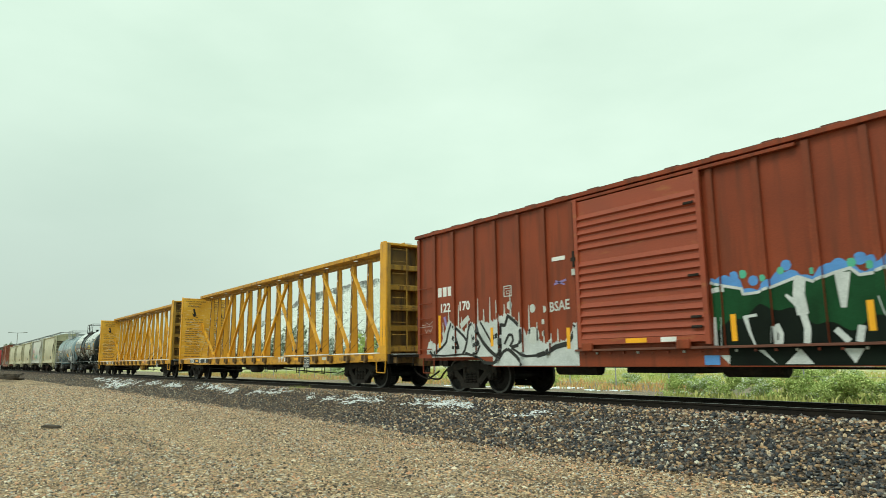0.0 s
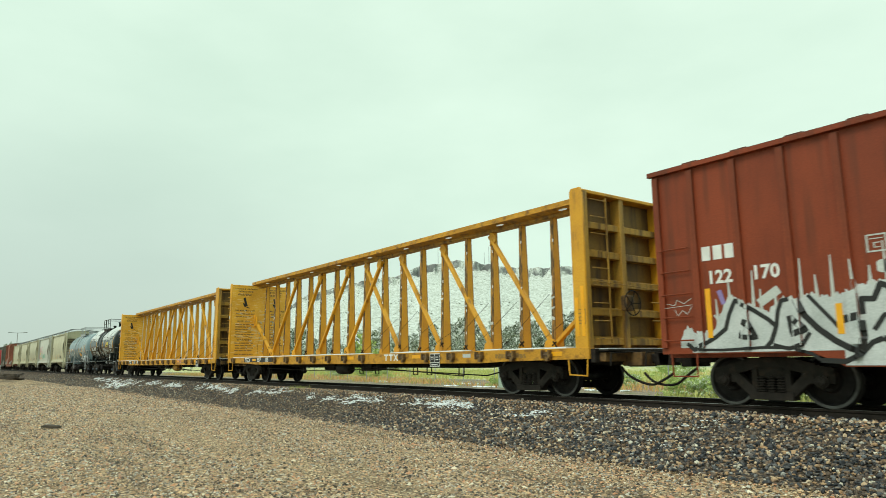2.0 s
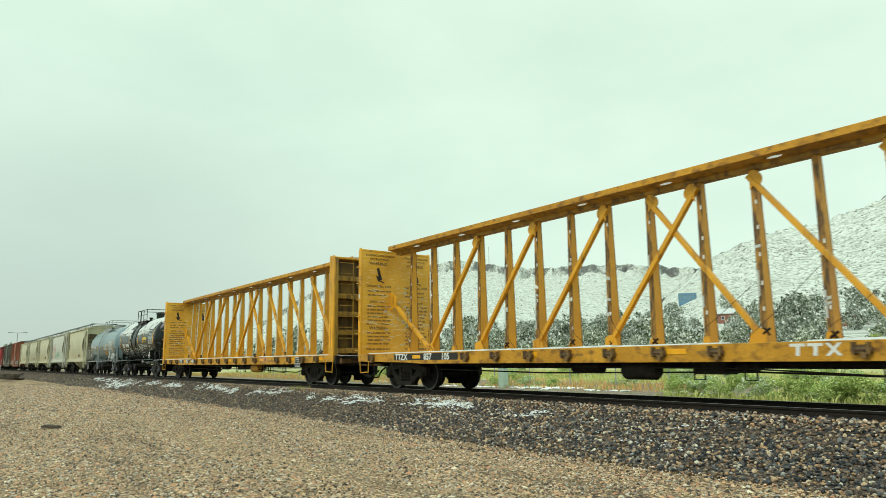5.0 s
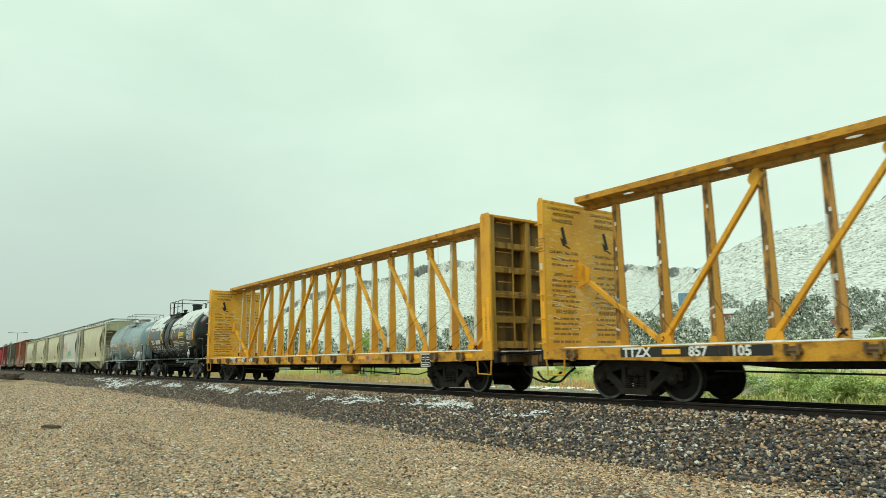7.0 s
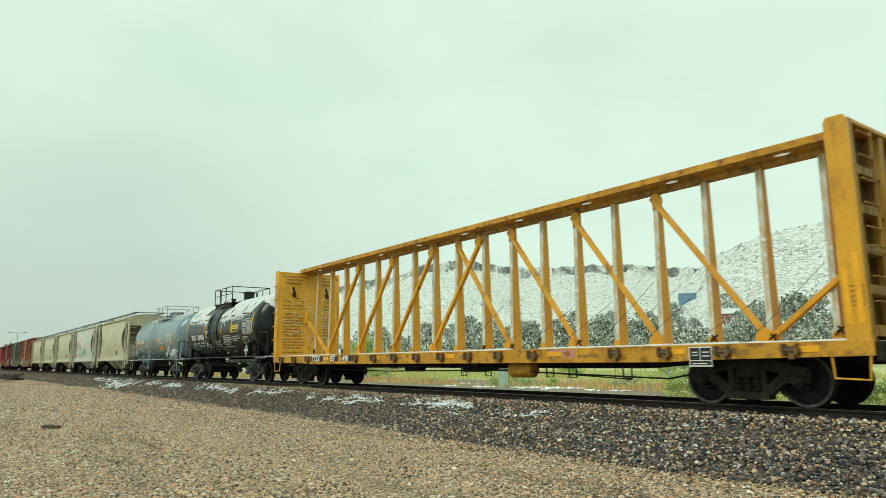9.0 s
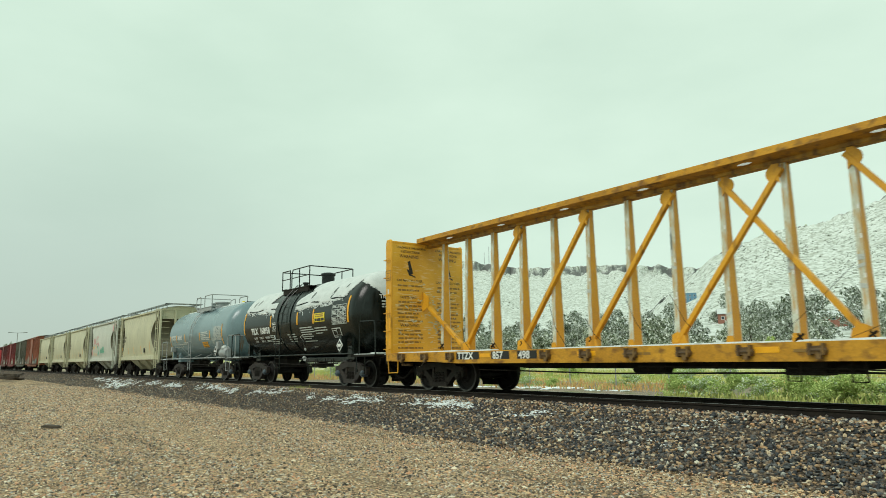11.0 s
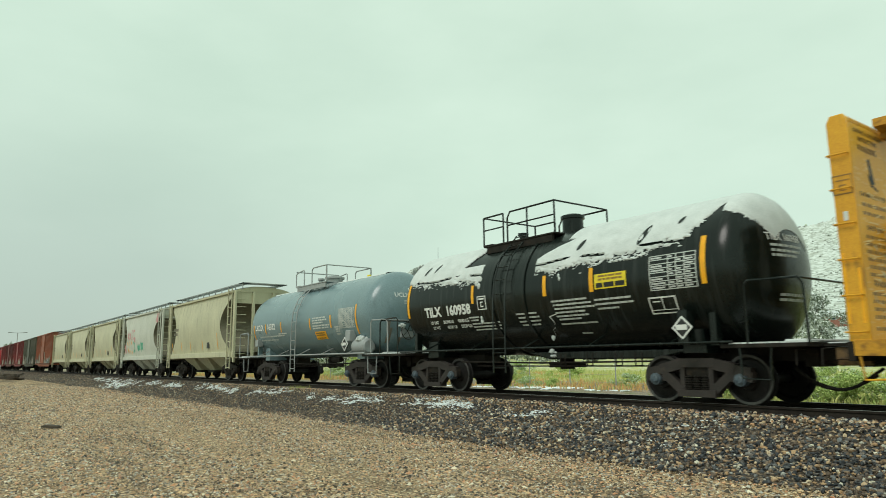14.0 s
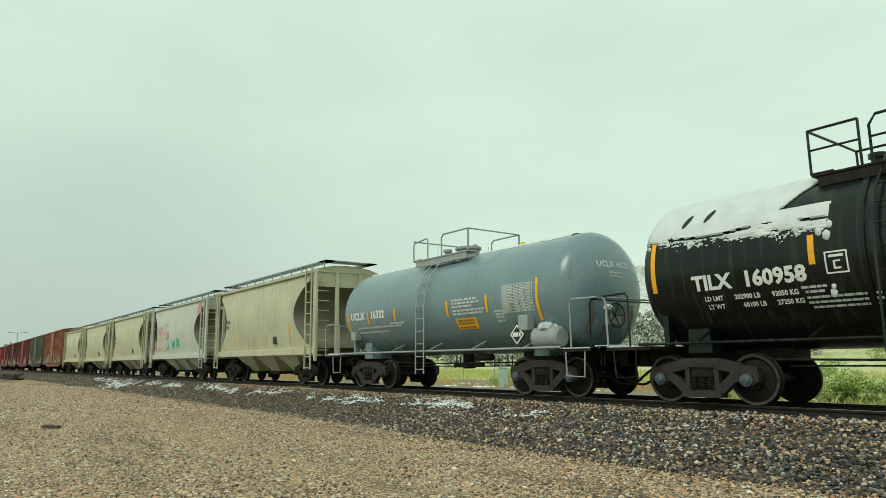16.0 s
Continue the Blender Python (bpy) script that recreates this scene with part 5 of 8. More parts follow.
def bulkhead(car, s, rng, wheel=True):
    """End wall of a flatcar: inner sheet, deep side channels, ribs outside."""
    xi, xo = (10.86, 11.22) if s > 0 else (11.15, 11.30) if wheel else (11.0, 11.30)
    X = lambda a: s * a
    bx = lambda f, a, b, y0, y1, z0, z1: f.box(min(X(a), X(b)), max(X(a), X(b)), y0, y1, z0, z1)
    wall = part("bulkhead", bx(Form(), xi, xi + 0.04, -1.37, 1.37, 1.09, 4.56), YELLOW_PANEL, car, "tall yellow steel bulkhead", 0.006)
    for t in (-1, 1):
        f = Form()
        f.prism([(X(xi - 0.01), 1.08), (X(xo), 1.08), (X(xo), 4.56), (X(xo - 0.06), 4.68), (X(xi + 0.04), 4.68), (X(xi - 0.01), 4.60)], t * 1.40 - 0.035, t * 1.40 + 0.035)
        part("side_channel", f, YELLOW, wall, "", 0.012)
        bx(f := Form(), xo - 0.03, xo, min(t * 1.26, t * 1.40), max(t * 1.26, t * 1.40), 1.08, 4.60)
        part("channel_flange", f, YELLOW_GRIMY_SHADED, wall)
    f = bx(Form(), xi, xo - 0.02, -1.37, 1.37, 4.56, 4.64)
    part("top_plate", f, YELLOW, wall, "", 0.015)
    part("top_snow", bx(Form(), xi + 0.03, xo - 0.05, -1.3, 1.3, 4.64, 4.605), SNOW, wall, "", 0.01)
    # Ribs and ladder: the brown is grime plus this face's painted-in shade.
    for k in range(5):
        z = 1.21 + 0.655 * k
        f = Form()
        rd = xo - xi - 0.10
        f.add([(X(xi + 0.04), -1.3, z - 0.05), (X(xi + rd), -1.3, z - 0.05), (X(xi + rd), -1.3, z + 0.10), (X(xi + 0.04), -1.3, z + 0.16),
               (X(xi + 0.04), 1.3, z - 0.05), (X(xi + rd), 1.3, z - 0.05), (X(xi + rd), 1.3, z + 0.10), (X(xi + 0.04), 1.3, z + 0.16)], [(0, 1, 2, 3), (4, 7, 6, 5), (0, 4, 5, 1), (1, 5, 6, 2), (2, 6, 7, 3)])
        part("rib", f, YELLOW_GRIMY_SHADED, wall, "", 0.01)
    part("rib", bx(Form(), xi + 0.04, xo - 0.05, -0.08, 0.08, 1.09, 4.56), YELLOW_GRIMY_SHADED, wall, "", 0.01)
    # Thin sheet over the wall; its dark colour carries this face's shade.
    part("outer_sheet", bx(Form(), xi + 0.042, xi + 0.05, -1.35, 1.35, 1.09, 4.55), SHADED_YELLOW, wall, "grimy yellow sheet with shade put into its colour")
    part("ladder_rail", Form().box(min(X(xo), X(xo + 0.04)), max(X(xo), X(xo + 0.04)), -0.67, -0.645, 1.2, 4.5), YELLOW_GRIMY_SHADED, wall)
    for k in range(9):
        part("rung", ladder_form(X(xo + 0.03), -0.92, 1.3 + 0.39 * k, 1.3, 0.56, 1, 0.014, "y"), YELLOW_GRIMY_SHADED, wall)
    part("handrail", Form().pipe([(X(xo + 0.08), -1.25, 2.55), (X(xo + 0.12), 0.0, 2.50), (X(xo + 0.12), 1.25, 2.45)], 0.014), YELLOW_GRIMY_SHADED, wall)
    for k in range(4):
        part("rung", ladder_form(X(xo + 0.03), 1.05, 1.3 + 0.43 * k, 1.3, 0.45, 1, 0.014, "y"), YELLOW_GRIMY_SHADED, wall)
    part("end_platform", bx(Form(), xo, xo + 0.42, -1.3, 1.3, 1.02, 1.06), STEEL, car)
    part("draft_gear", bx(bx(Form(), xo + 0.10, xo + 0.62, -0.45, 0.45, 0.70, 1.0), xo + 0.02, xo + 0.30, -1.25, 1.25, 0.80, 1.0), WINCH, car, "rust-brown draft gear housing", 0.02)
    part("platform_snow", bx(Form(), xo + 0.02, xo + 0.40, -1.25, 1.25, 1.06, 1.085), SNOW, car, "", 0.008)
    if s > 0 and wheel:
        w = Form()
        for k in range(24):
            a, b = k * math.tau / 24, (k + 1) * math.tau / 24
            w.rod((X(xo + 0.22), -0.12 + 0.28 * math.cos(a), 2.10 + 0.28 * math.sin(a)), (X(xo + 0.22), -0.12 + 0.28 * math.cos(b), 2.10 + 0.28 * math.sin(b)), 0.014, 5)
        for k in range(5):
            a = k * math.tau / 5
            w.rod((X(xo + 0.18), -0.12, 2.10), (X(xo + 0.22), -0.12 + 0.28 * math.cos(a), 2.10 + 0.28 * math.sin(a)), 0.010, 5)
        part("brake_wheel", w, STEEL, wall, "rusty hand brake wheel")
        part("brake_box", bx(Form(), xo, xo + 0.16, -0.27, 0.03, 1.93, 2.28), WINCH, wall, "", 0.03)
    if s < 0:
        for k in range(6):
            part("rung", Form().pipe([(X(xi + 0.02), -1.44, 1.22 + 0.56 * k), (X(xi + 0.02), -1.50, 1.22 + 0.56 * k), (X(xo + 0.02), -1.50, 1.22 + 0.56 * k), (X(xo + 0.02), -1.40, 1.22 + 0.56 * k)], 0.014), YELLOW, wall)
    # holes and reflectors on the near channel
    if s < 0:
        part("channel_hole", Form().box(X((xi + xo) / 2) - 0.035, X((xi + xo) / 2) + 0.035, -1.440, -1.434, 2.95, 3.10), SNOW, wall, "", 0.004)
    for x0 in ((xi + 0.08, xi + 0.25) if s > 0 else (xi + 0.05, xo - 0.04)):
        part("reflector", Form().box(X(x0) - (0.045 if s > 0 else 0.022), X(x0) + (0.045 if s > 0 else 0.022), -1.442, -1.434, 1.35, 2.45 if x0 > xi + 0.1 else 2.2), ORANGE, wall, "orange reflective strip")
    fr = Form()
    for u0, u1, v0, v1 in ((0, .3, 0, .02), (0, .3, .3, .32), (0, .02, 0, .32), (.28, .3, 0, .32), (.10, .2, .06, .08), (.10, .12, .06, .16), (.10, .2, .14, .16), (.05, .25, .22, .24)):
        fr.add([(X((xi + xo) / 2) - 0.15 + u, -1.439, 1.62 + (1.75 if s < 0 else 0) + v) for u, v in ((u0, v0), (u1, v0), (u1, v1), (u0, v1))], [(0, 1, 2, 3)])
    tagged(part("plate_mark", fr, BROWN_INK, wall), kind="stuff")
    if s < 0:
        # loading instructions on the inner face, once on each half
        for y0 in (-1.25, 0.28):
            at = lambda u, v, y0=y0: (X(xi - 0.004), y0 + u, v)
            for body, size, u, v in (("LOADING & UNLOADING", 0.098, 0.02, 4.42), ("INSTRUCTIONS", 0.105, 0.18, 4.29), ("WARNING", 0.15, 0.14, 4.12), ("CAR MAY FALL OVER", 0.105, 0.03, 3.36), ("SAFETY FIRST", 0.11, 0.16, 2.82), ("WARNING", 0.15, 0.16, 1.92)):
                part("lettering", text_form(body, size, lambda a, b, u=u, v=v: at(u + a, v + b), 0.002), DARK_INK, wall, "black warning lettering")
            rows = [(0.05 + 0.05 * rng.random(), 0.85 + 0.2 * rng.random(), z) for z in (3.20, 3.06, 2.68, 2.56, 2.44, 2.32, 2.20, 2.08, 1.78, 1.66, 1.54, 1.42, 1.24)]
            tagged(part("small_print", bars_form(rows, at, 0.055, rng), BROWN_INK, wall, "faded rows of small print"), kind="stuff")
            fig = Form()
            for pts in (((.44, 4.00), (.54, 4.04), (.66, 3.62), (.54, 3.60)), ((.40, 3.78), (.52, 3.72), (.58, 3.56), (.50, 3.56)), ((.56, 3.56), (.74, 3.50), (.76, 3.53), (.58, 3.60))):
                fig.add([at(u, v) for u, v in pts], [(0, 1, 2, 3)])
            part("warning_symbol", fig, INK, wall, "black tipping symbol")
        sc = Form()
        for k in range(80):
            u, v, w = rng.uniform(-1.3, 1.1), rng.triangular(1.2, 3.6, 2.4), rng.uniform(0.05, 0.42)
            t = rng.uniform(-0.06, 0.06)
            sc.add([(X(xi - 0.006), u, v), (X(xi - 0.006), u + w, v + t), (X(xi - 0.006), u + w, v + t + rng.uniform(0.012, 0.035)), (X(xi - 0.006), u, v + 0.02)], [(0, 1, 2, 3)])
        tagged(part("paint_scrape", sc, mat("scraped_pale_yellow", (0.72, 0.50, 0.16), (0.80, 0.66, 0.36), 5, 0.6), wall, "pale scrapes in the paint"), kind="stuff")
        gr = Form()
        for k in range(70):
            u, v, w = rng.triangular(-1.25, 1.2, 0.3), rng.triangular(1.3, 3.5, 2.5), rng.uniform(0.03, 0.16)
            t = rng.uniform(-0.10, 0.06)
            gr.add([(X(xi - 0.008), u, v), (X(xi - 0.008), u + w, v + t), (X(xi - 0.008), u + w * 0.9, v + t + rng.uniform(0.02, 0.07)), (X(xi - 0.008), u + 0.2 * w, v + 0.03)], [(0, 1, 2, 3)])
        tagged(part("paint_scrape", gr, mat("chalky_green_grey_scuff", (0.42, 0.42, 0.27), (0.60, 0.60, 0.46), 6, 0.6), wall, "chalky grey scuffs"), kind="stuff")


centerbeam(4.48, "857105", "yellow centre-beam lumber flatcar with worn posts, empty")
centerbeam(-19.8, "857498", "yellow centre-beam lumber flatcar with strapping on its posts, empty")


# ---- tank cars ----
def tank_point(R, zc, x, v, off=0.006):
    """A point of the tank's near side: x along, v metres up round the shell from mid-height."""
    a = v / R
    return (x, -(R + off) * math.cos(a), zc + (R + off) * math.sin(a))


def tank_shell(half, R, zc, head, trim=0.0, nx=40, n=56):
    prof = []
    for k in range(13):
        a = math.pi / 2 * k / 12
        prof.append((-half - head * math.cos(a), R * math.sin(a)))
    prof += [(-half + 2 * half * k / nx, R) for k in range(1, nx)]
    prof += [(-x, r) for x, r in reversed(prof[:13])]
    prof = [(x + trim if x < -half * 0.9 else x, r) for x, r in prof]
    return Form().turned(prof, n, "x", (0, 0, zc))


def shell_snow(half, R, zc, head, x0, x1, edge, off=0.025, step=0.05, ragged=0.10, seed=0):
    """Snow lying on the crown of a tank, with a ragged lower edge and heads rounded off."""
    f = Form()
    nx, na = max(2, int((x1 - x0) / step)), 26
    xs = [x0 + (x1 - x0) * i / nx for i in range(nx + 1)]
    lim = [radians(edge) + ragged * noise.noise(Vector((x * 1.1, seed, 0))) + ragged * 0.5 * noise.noise(Vector((x * 5, seed, 4))) for x in xs]
    for i, x in enumerate(xs):
        r = R if abs(x) <= half else R * math.sqrt(max(0.0, 1 - ((abs(x) - half) / head) ** 2))
        for j in range(na + 1):
            a = -lim[i] + 2 * lim[i] * j / na
            o = off * min(1.0, (1 - abs(a) / lim[i]) * 6) + 0.003
            f.v.append((x, -(r + o) * math.sin(-a), zc + (r + o) * math.cos(a)))
    m = na + 1
    f.f = [(i * m + j, i * m + j + 1, (i + 1) * m + j + 1, (i + 1) * m + j) for i in range(nx) for j in range(na)]
    return f


def masked_snow(half, R, zc, head, x0, x1, v0, mask, off=0.028, step=0.02, trim=0.0):
    """Wet snow on the near side and crown of a tank, kept where mask(x, v) is above zero."""
    f = Form()
    top = R * math.pi * 0.86
    vs = [v0 + step * j for j in range(int((1.5 - v0) / step))] + [1.5 + 0.14 * j for j in range(int((top - 1.5) / 0.14) + 1)]
    nx = int((x1 - x0) / step)
    nv = len(vs)
    at = {}

    def corner(i, j):
        if (i, j) not in at:
            x, v = x0 + (x1 - x0) * i / nx, vs[j]
            end = half - (trim if x < 0 else 0.0)
            r = R if abs(x) <= end else R * math.sqrt(max(0.0, 1 - ((abs(x) - end) / head) ** 2))
            o = 0.006 + min(off, max(0.0, mask(x, v)) * 0.25) + 0.006 * noise.noise(Vector((x * 6, v * 6, 2)))
            a = v / R
            at[(i, j)] = len(f.v)
            f.v.append((x, -(r + o) * math.cos(a), zc + (r + o) * math.sin(a)))
        return at[(i, j)]
    for i in range(nx):
        for j in range(nv - 1):
            if mask(x0 + (x1 - x0) * (i + 0.5) / nx, (vs[j] + vs[j + 1]) / 2) > 0:
                f.f.append((corner(i, j), corner(i + 1, j), corner(i + 1, j + 1), corner(i, j + 1)))
    return f


def shell_marks(R, zc, x0, v0, bars, off=0.007):
    """Painted bars (u0, u1, v0, v1) that follow the round of the shell."""
    f = Form()
    for u0, u1, a, b in bars:
        n = max(1, int((b - a) / 0.05 + 0.999))
        for k in range(n):
            lo, hi = v0 + a + (b - a) * k / n, v0 + a + (b - a) * (k + 1) / n
            f.add([tank_point(R, zc, x0 + u, v, off) for u, v in ((u0, lo), (u1, lo), (u1, hi), (u0, hi))], [(0, 1, 2, 3)])
    return f


def tank_car(x, half, R, zc, head, paint, rails, label, truck, trim=0.0):
    car = car_thing("tank_car", x, label, "tank car")
    part("tank", tank_shell(half, R, zc, head, trim), paint, car, "", 0, 60)
    end = half + head + 0.5
    for s in (-1, 1):
        bogie(car, s * truck, 1.778, True, CAP_BLUE if s > 0 or R > 1.48 else CAP_GREY)
        stub = Form().box(min(s * (truck - 1.4), s * (end + 0.20)), max(s * (truck - 1.4), s * (end + 0.20)), -0.30, 0.30, 0.78, 1.05)
        part("stub_sill", stub, STEEL, car, "", 0.01)
        part("saddle", Form().prism([(s * truck - 0.25, 0.95), (s * truck + 0.25, 0.95), (s * truck + 0.20, 1.6), (s * truck - 0.20, 1.6)], -1.05, 1.05), paint, car)
        part("saddle_plate", Form().prism([(s * (truck + 0.55) - 0.06, 1.08), (s * (truck + 0.55) + 0.06, 1.08), (s * (truck + 0.55) + 0.06, 1.75), (s * (truck + 0.55) - 0.06, 1.75)], -1.28, -1.10), paint, car)
        plat = Form().box(min(s * (end - 1.25), s * (end + 0.25)), max(s * (end - 1.25), s * (end + 0.25)), -1.5, 1.5, 1.02, 1.09)
        part("end_platform", plat, STEEL, car, "", 0.008)
        sn = Form()
        for k in range(6):
            a = end - 1.1 + 0.23 * k
            sn.box(min(s * a, s * (a + 0.21)), max(s * a, s * (a + 0.21)), -1.47, -1.12, 1.09, 1.115)
        tagged(part("platform_snow", sn, SNOW, car, "snow on the end platform"), kind="stuff")
        part("platform_snow", Form().box(min(s * (end - 0.15), s * (end + 0.20)), max(s * (end - 0.15), s * (end + 0.20)), -1.40, 1.40, 1.09, 1.15), SNOW, car, "bank of snow on the end platform", 0.025)
        hoop = Form().pipe([(s * (end - 0.75), -1.46, 1.08), (s * (end - 0.75), -1.46, 2.10), (s * (end - 0.68), -1.46, 2.18), (s * (end + 0.18), -1.46, 2.16), (s * (end + 0.26), -1.46, 2.05), (s * (end + 0.28), -1.46, 1.08)], 0.022, 7)
        part("end_railing", hoop, rails, car)
        part("end_railing", Form().pipe([(s * (end + 0.24), -1.46, 2.14), (s * (end + 0.24), 1.46, 2.14), (s * (end + 0.24), 1.46, 1.08)], 0.02, 7), rails, car)
        part("sill_step", Form().pipe([(s * (end - 0.9), -1.48, 1.04), (s * (end - 0.88), -1.48, 0.50), (s * (end - 0.38), -1.48, 0.48), (s * (end - 0.34), -1.48, 1.04)], 0.02), rails, car)
        coupler(car, s * (end + 0.25), s)
    part("side_rail", Form().rod((-end + 1.0, -1.53, 1.13), (end - 1.0, -1.53, 1.13), 0.028, 8), rails, car)
    for k in range(5):
        xx = -half * 0.8 + half * 0.4 * k
        part("rail_bracket", Form().beam((xx, -1.53, 1.13), (xx + 0.05, -1.05, 1.35), 0.05, 0.03), rails, car)
    part("outlet_valve", Form().rod((0, 0, 0.62), (0, 0, zc - R + 0.1), 0.18, 12).box(-0.3, 0.3, -0.35, 0.35, 0.66, 0.80), STEEL, car)
    part("brake_gear", Form().rod((1.0, -0.5, 0.94), (1.6, -0.5, 0.94), 0.10, 12).pipe([(-3.0, -1.0, 0.82), (0, -1.0, 0.78), (3.2, -1.0, 0.80)], 0.02).pipe([(-2.8, -0.6, 0.70), (3.0, -0.6, 0.70)], 0.016), STEEL, car)
    for xx in (0.8, 1.6, 2.4, 2.9):
        part("pipe_hanger", Form().pipe([(xx, -1.1, 0.98), (xx, -1.1, 0.72), (xx + 0.16, -1.1, 0.72), (xx + 0.16, -1.1, 0.98)], 0.016), STEEL, car)
    return car


def shell_strip(R, zc, x, v0, v1, w, lean=0.0):
    f = Form()
    n = max(3, int((v1 - v0) / 0.06))
    for k in range(n + 1):
        v = v0 + (v1 - v0) * k / n
        f.v += [tank_point(R, zc, x + lean * k / n, v, 0.008), tank_point(R, zc, x + lean * k / n + w, v, 0.008)]
    f.f = [(2 * k, 2 * k + 1, 2 * k + 3, 2 * k + 2) for k in range(n)]
    return f


def shell_panel(R, zc, x0, x1, v0, v1, off=0.007):
    f = Form()
    n = max(3, int((v1 - v0) / 0.06))
    for k in range(n + 1):
        v = v0 + (v1 - v0) * k / n
        f.v += [tank_point(R, zc, x0, v, off), tank_point(R, zc, x1, v, off)]
    f.f = [(2 * k, 2 * k + 1, 2 * k + 3, 2 * k + 2) for k in range(n)]
    return f


def head_place(half, R, zc, head, y0, z0):
    """Letters on the right head of a tank."""
    def go(u, v):
        y, z = y0 + u, z0 + v
        rr = min(0.98, math.hypot(y, z - zc) / R)
        return (half + head * math.sqrt(1 - rr * rr) + 0.008, y, z)
    return go


def platform(car, zc, R, x0, x1, rails, style, top=0.86):
    zt = zc + R
    p = part("top_platform", Form().box(x0, x1, -1.0, -0.62, zt - 0.04, zt + 0.0).box(x0, x0 + 0.35, -1.0, 1.0, zt + 0.0, zt + 0.03).box(x0, x1, 0.62, 1.0, zt - 0.04, zt).box(x0 + 0.1, x1 - 0.1, -0.98, -0.90, zt - 0.22, zt - 0.04), STEEL if style else rails, car, "steel grating platform round the manway", 0.006)
    r = 0.024
    for y in (-0.98, 0.98):
        if style:
            part("railing", Form().pipe([(x0, y, zt), (x0, y, zt + top)], r), rails, p)
            part("railing", Form().pipe([(x0, y, zt + top), (x0 + (x1 - x0) * 0.30, y, zt + top)], r).pipe([(x0, y, zt + top * 0.55), (x0 + (x1 - x0) * 0.30, y, zt + top * 0.55)], r * 0.8).pipe([(x0 + (x1 - x0) * 0.30, y, zt + top), (x0 + (x1 - x0) * 0.30, y, zt)], r), rails, p)
            part("railing", Form().pipe([(x0 + (x1 - x0) * 0.36, y, zt), (x0 + (x1 - x0) * 0.36, y, zt + top * 0.8), (x0 + (x1 - x0) * 0.40, y, zt + top), (x1, y, zt + top)], r).pipe([(x0 + (x1 - x0) * 0.36, y, zt + top * 0.55), (x1, y, zt + top * 0.55)], r * 0.8), rails, p)
            for k in (0.64, 1.0):
                part("railing_post", Form().pipe([(x0 + (x1 - x0) * k, y, zt + (0 if k < 1 or y < 0 else 0)), (x0 + (x1 - x0) * k, y, zt + top)], r), rails, p)
        else:
            part("railing", Form().pipe([(x0, y, zt), (x0, y, zt + top * 0.8), (x0 + 0.08, y, zt + top * 0.9), (x0 + 0.68, y, zt + top), (x0 + 0.75, y, zt + top * 0.95), (x0 + 0.75, y, zt)], r), rails, p)
            part("railing", Form().pipe([(x0 + 1.45, y, zt), (x0 + 1.45, y, zt + top * 0.85), (x0 + 1.55, y, zt + top), (x1 - 0.05, y, zt + top), (x1, y, zt + top * 0.95), (x1, y, zt + 0.3)], r), rails, p)
            part("railing_post", Form().pipe([(x1, y, zt), (x1, y, zt + top)], r * 1.3), rails, p)
    xr = x1
    part("railing", Form().pipe([(xr, -0.98, zt + top), (xr, 0.98, zt + top)], r), rails, p)
    part("railing", Form().pipe([(x0, -0.98, zt + top), (x0, 0.98, zt + top)], r), rails, p)
    mw = 0.66 if style else 0.85
    f = Form().turned([(0, 0.40 * mw), (0.52, 0.40 * mw), (0.52, 0.46 * mw), (0.60, 0.46 * mw), (0.64, 0.30 * mw), (0.64, 0.0)] if style else [(0, 0.34), (0.30, 0.34), (0.30, 0.40), (0.37, 0.40), (0.40, 0.26), (0.40, 0.0)], 20, "z", (x1 - 0.30 if style else (x0 + x1) / 2 + 0.15, 0, zt - 0.06))
    part("manway", f, rails, p)
    f = Form().turned([(0, 0.10), (0.28, 0.10), (0.28, 0.14), (0.36, 0.14), (0.36, 0.0)], 12, "z", ((x0 + x1) / 2 - 0.55, -0.25, zt - 0.04))
    part("relief_valve", f, rails, p)
    return p


def shell_ladder(car, R, zc, x, w, rails, zlow):
    path = [(-R - 0.16, zlow), (-R - 0.14, zc - 0.2), (-R * 0.97 - 0.12, zc + 0.35), (-R * 0.85 - 0.08, zc + R * 0.60), (-0.95, zc + R * 0.88), (-0.78, zc + R + 0.02)]
    lad = part("ladder", Form().pipe([(x - w / 2, a, b) for a, b in path], 0.020, 6), rails, car, "side ladder")
    part("ladder_rail", Form().pipe([(x + w / 2, a, b) for a, b in path], 0.020, 6), rails, lad)
    length = [math.hypot(b[0] - a[0], b[1] - a[1]) for a, b in zip(path, path[1:])]
    d = 0.12
    while d < sum(length):
        e, k = d, 0
        while e > length[k]:
            e -= length[k]
            k += 1
        t = e / length[k]
        y, z = path[k][0] + (path[k + 1][0] - path[k][0]) * t, path[k][1] + (path[k + 1][1] - path[k][1]) * t
        part("rung", Form().rod((x - w / 2, y, z), (x + w / 2, y, z), 0.014, 6), rails, lad)
        d += 0.36


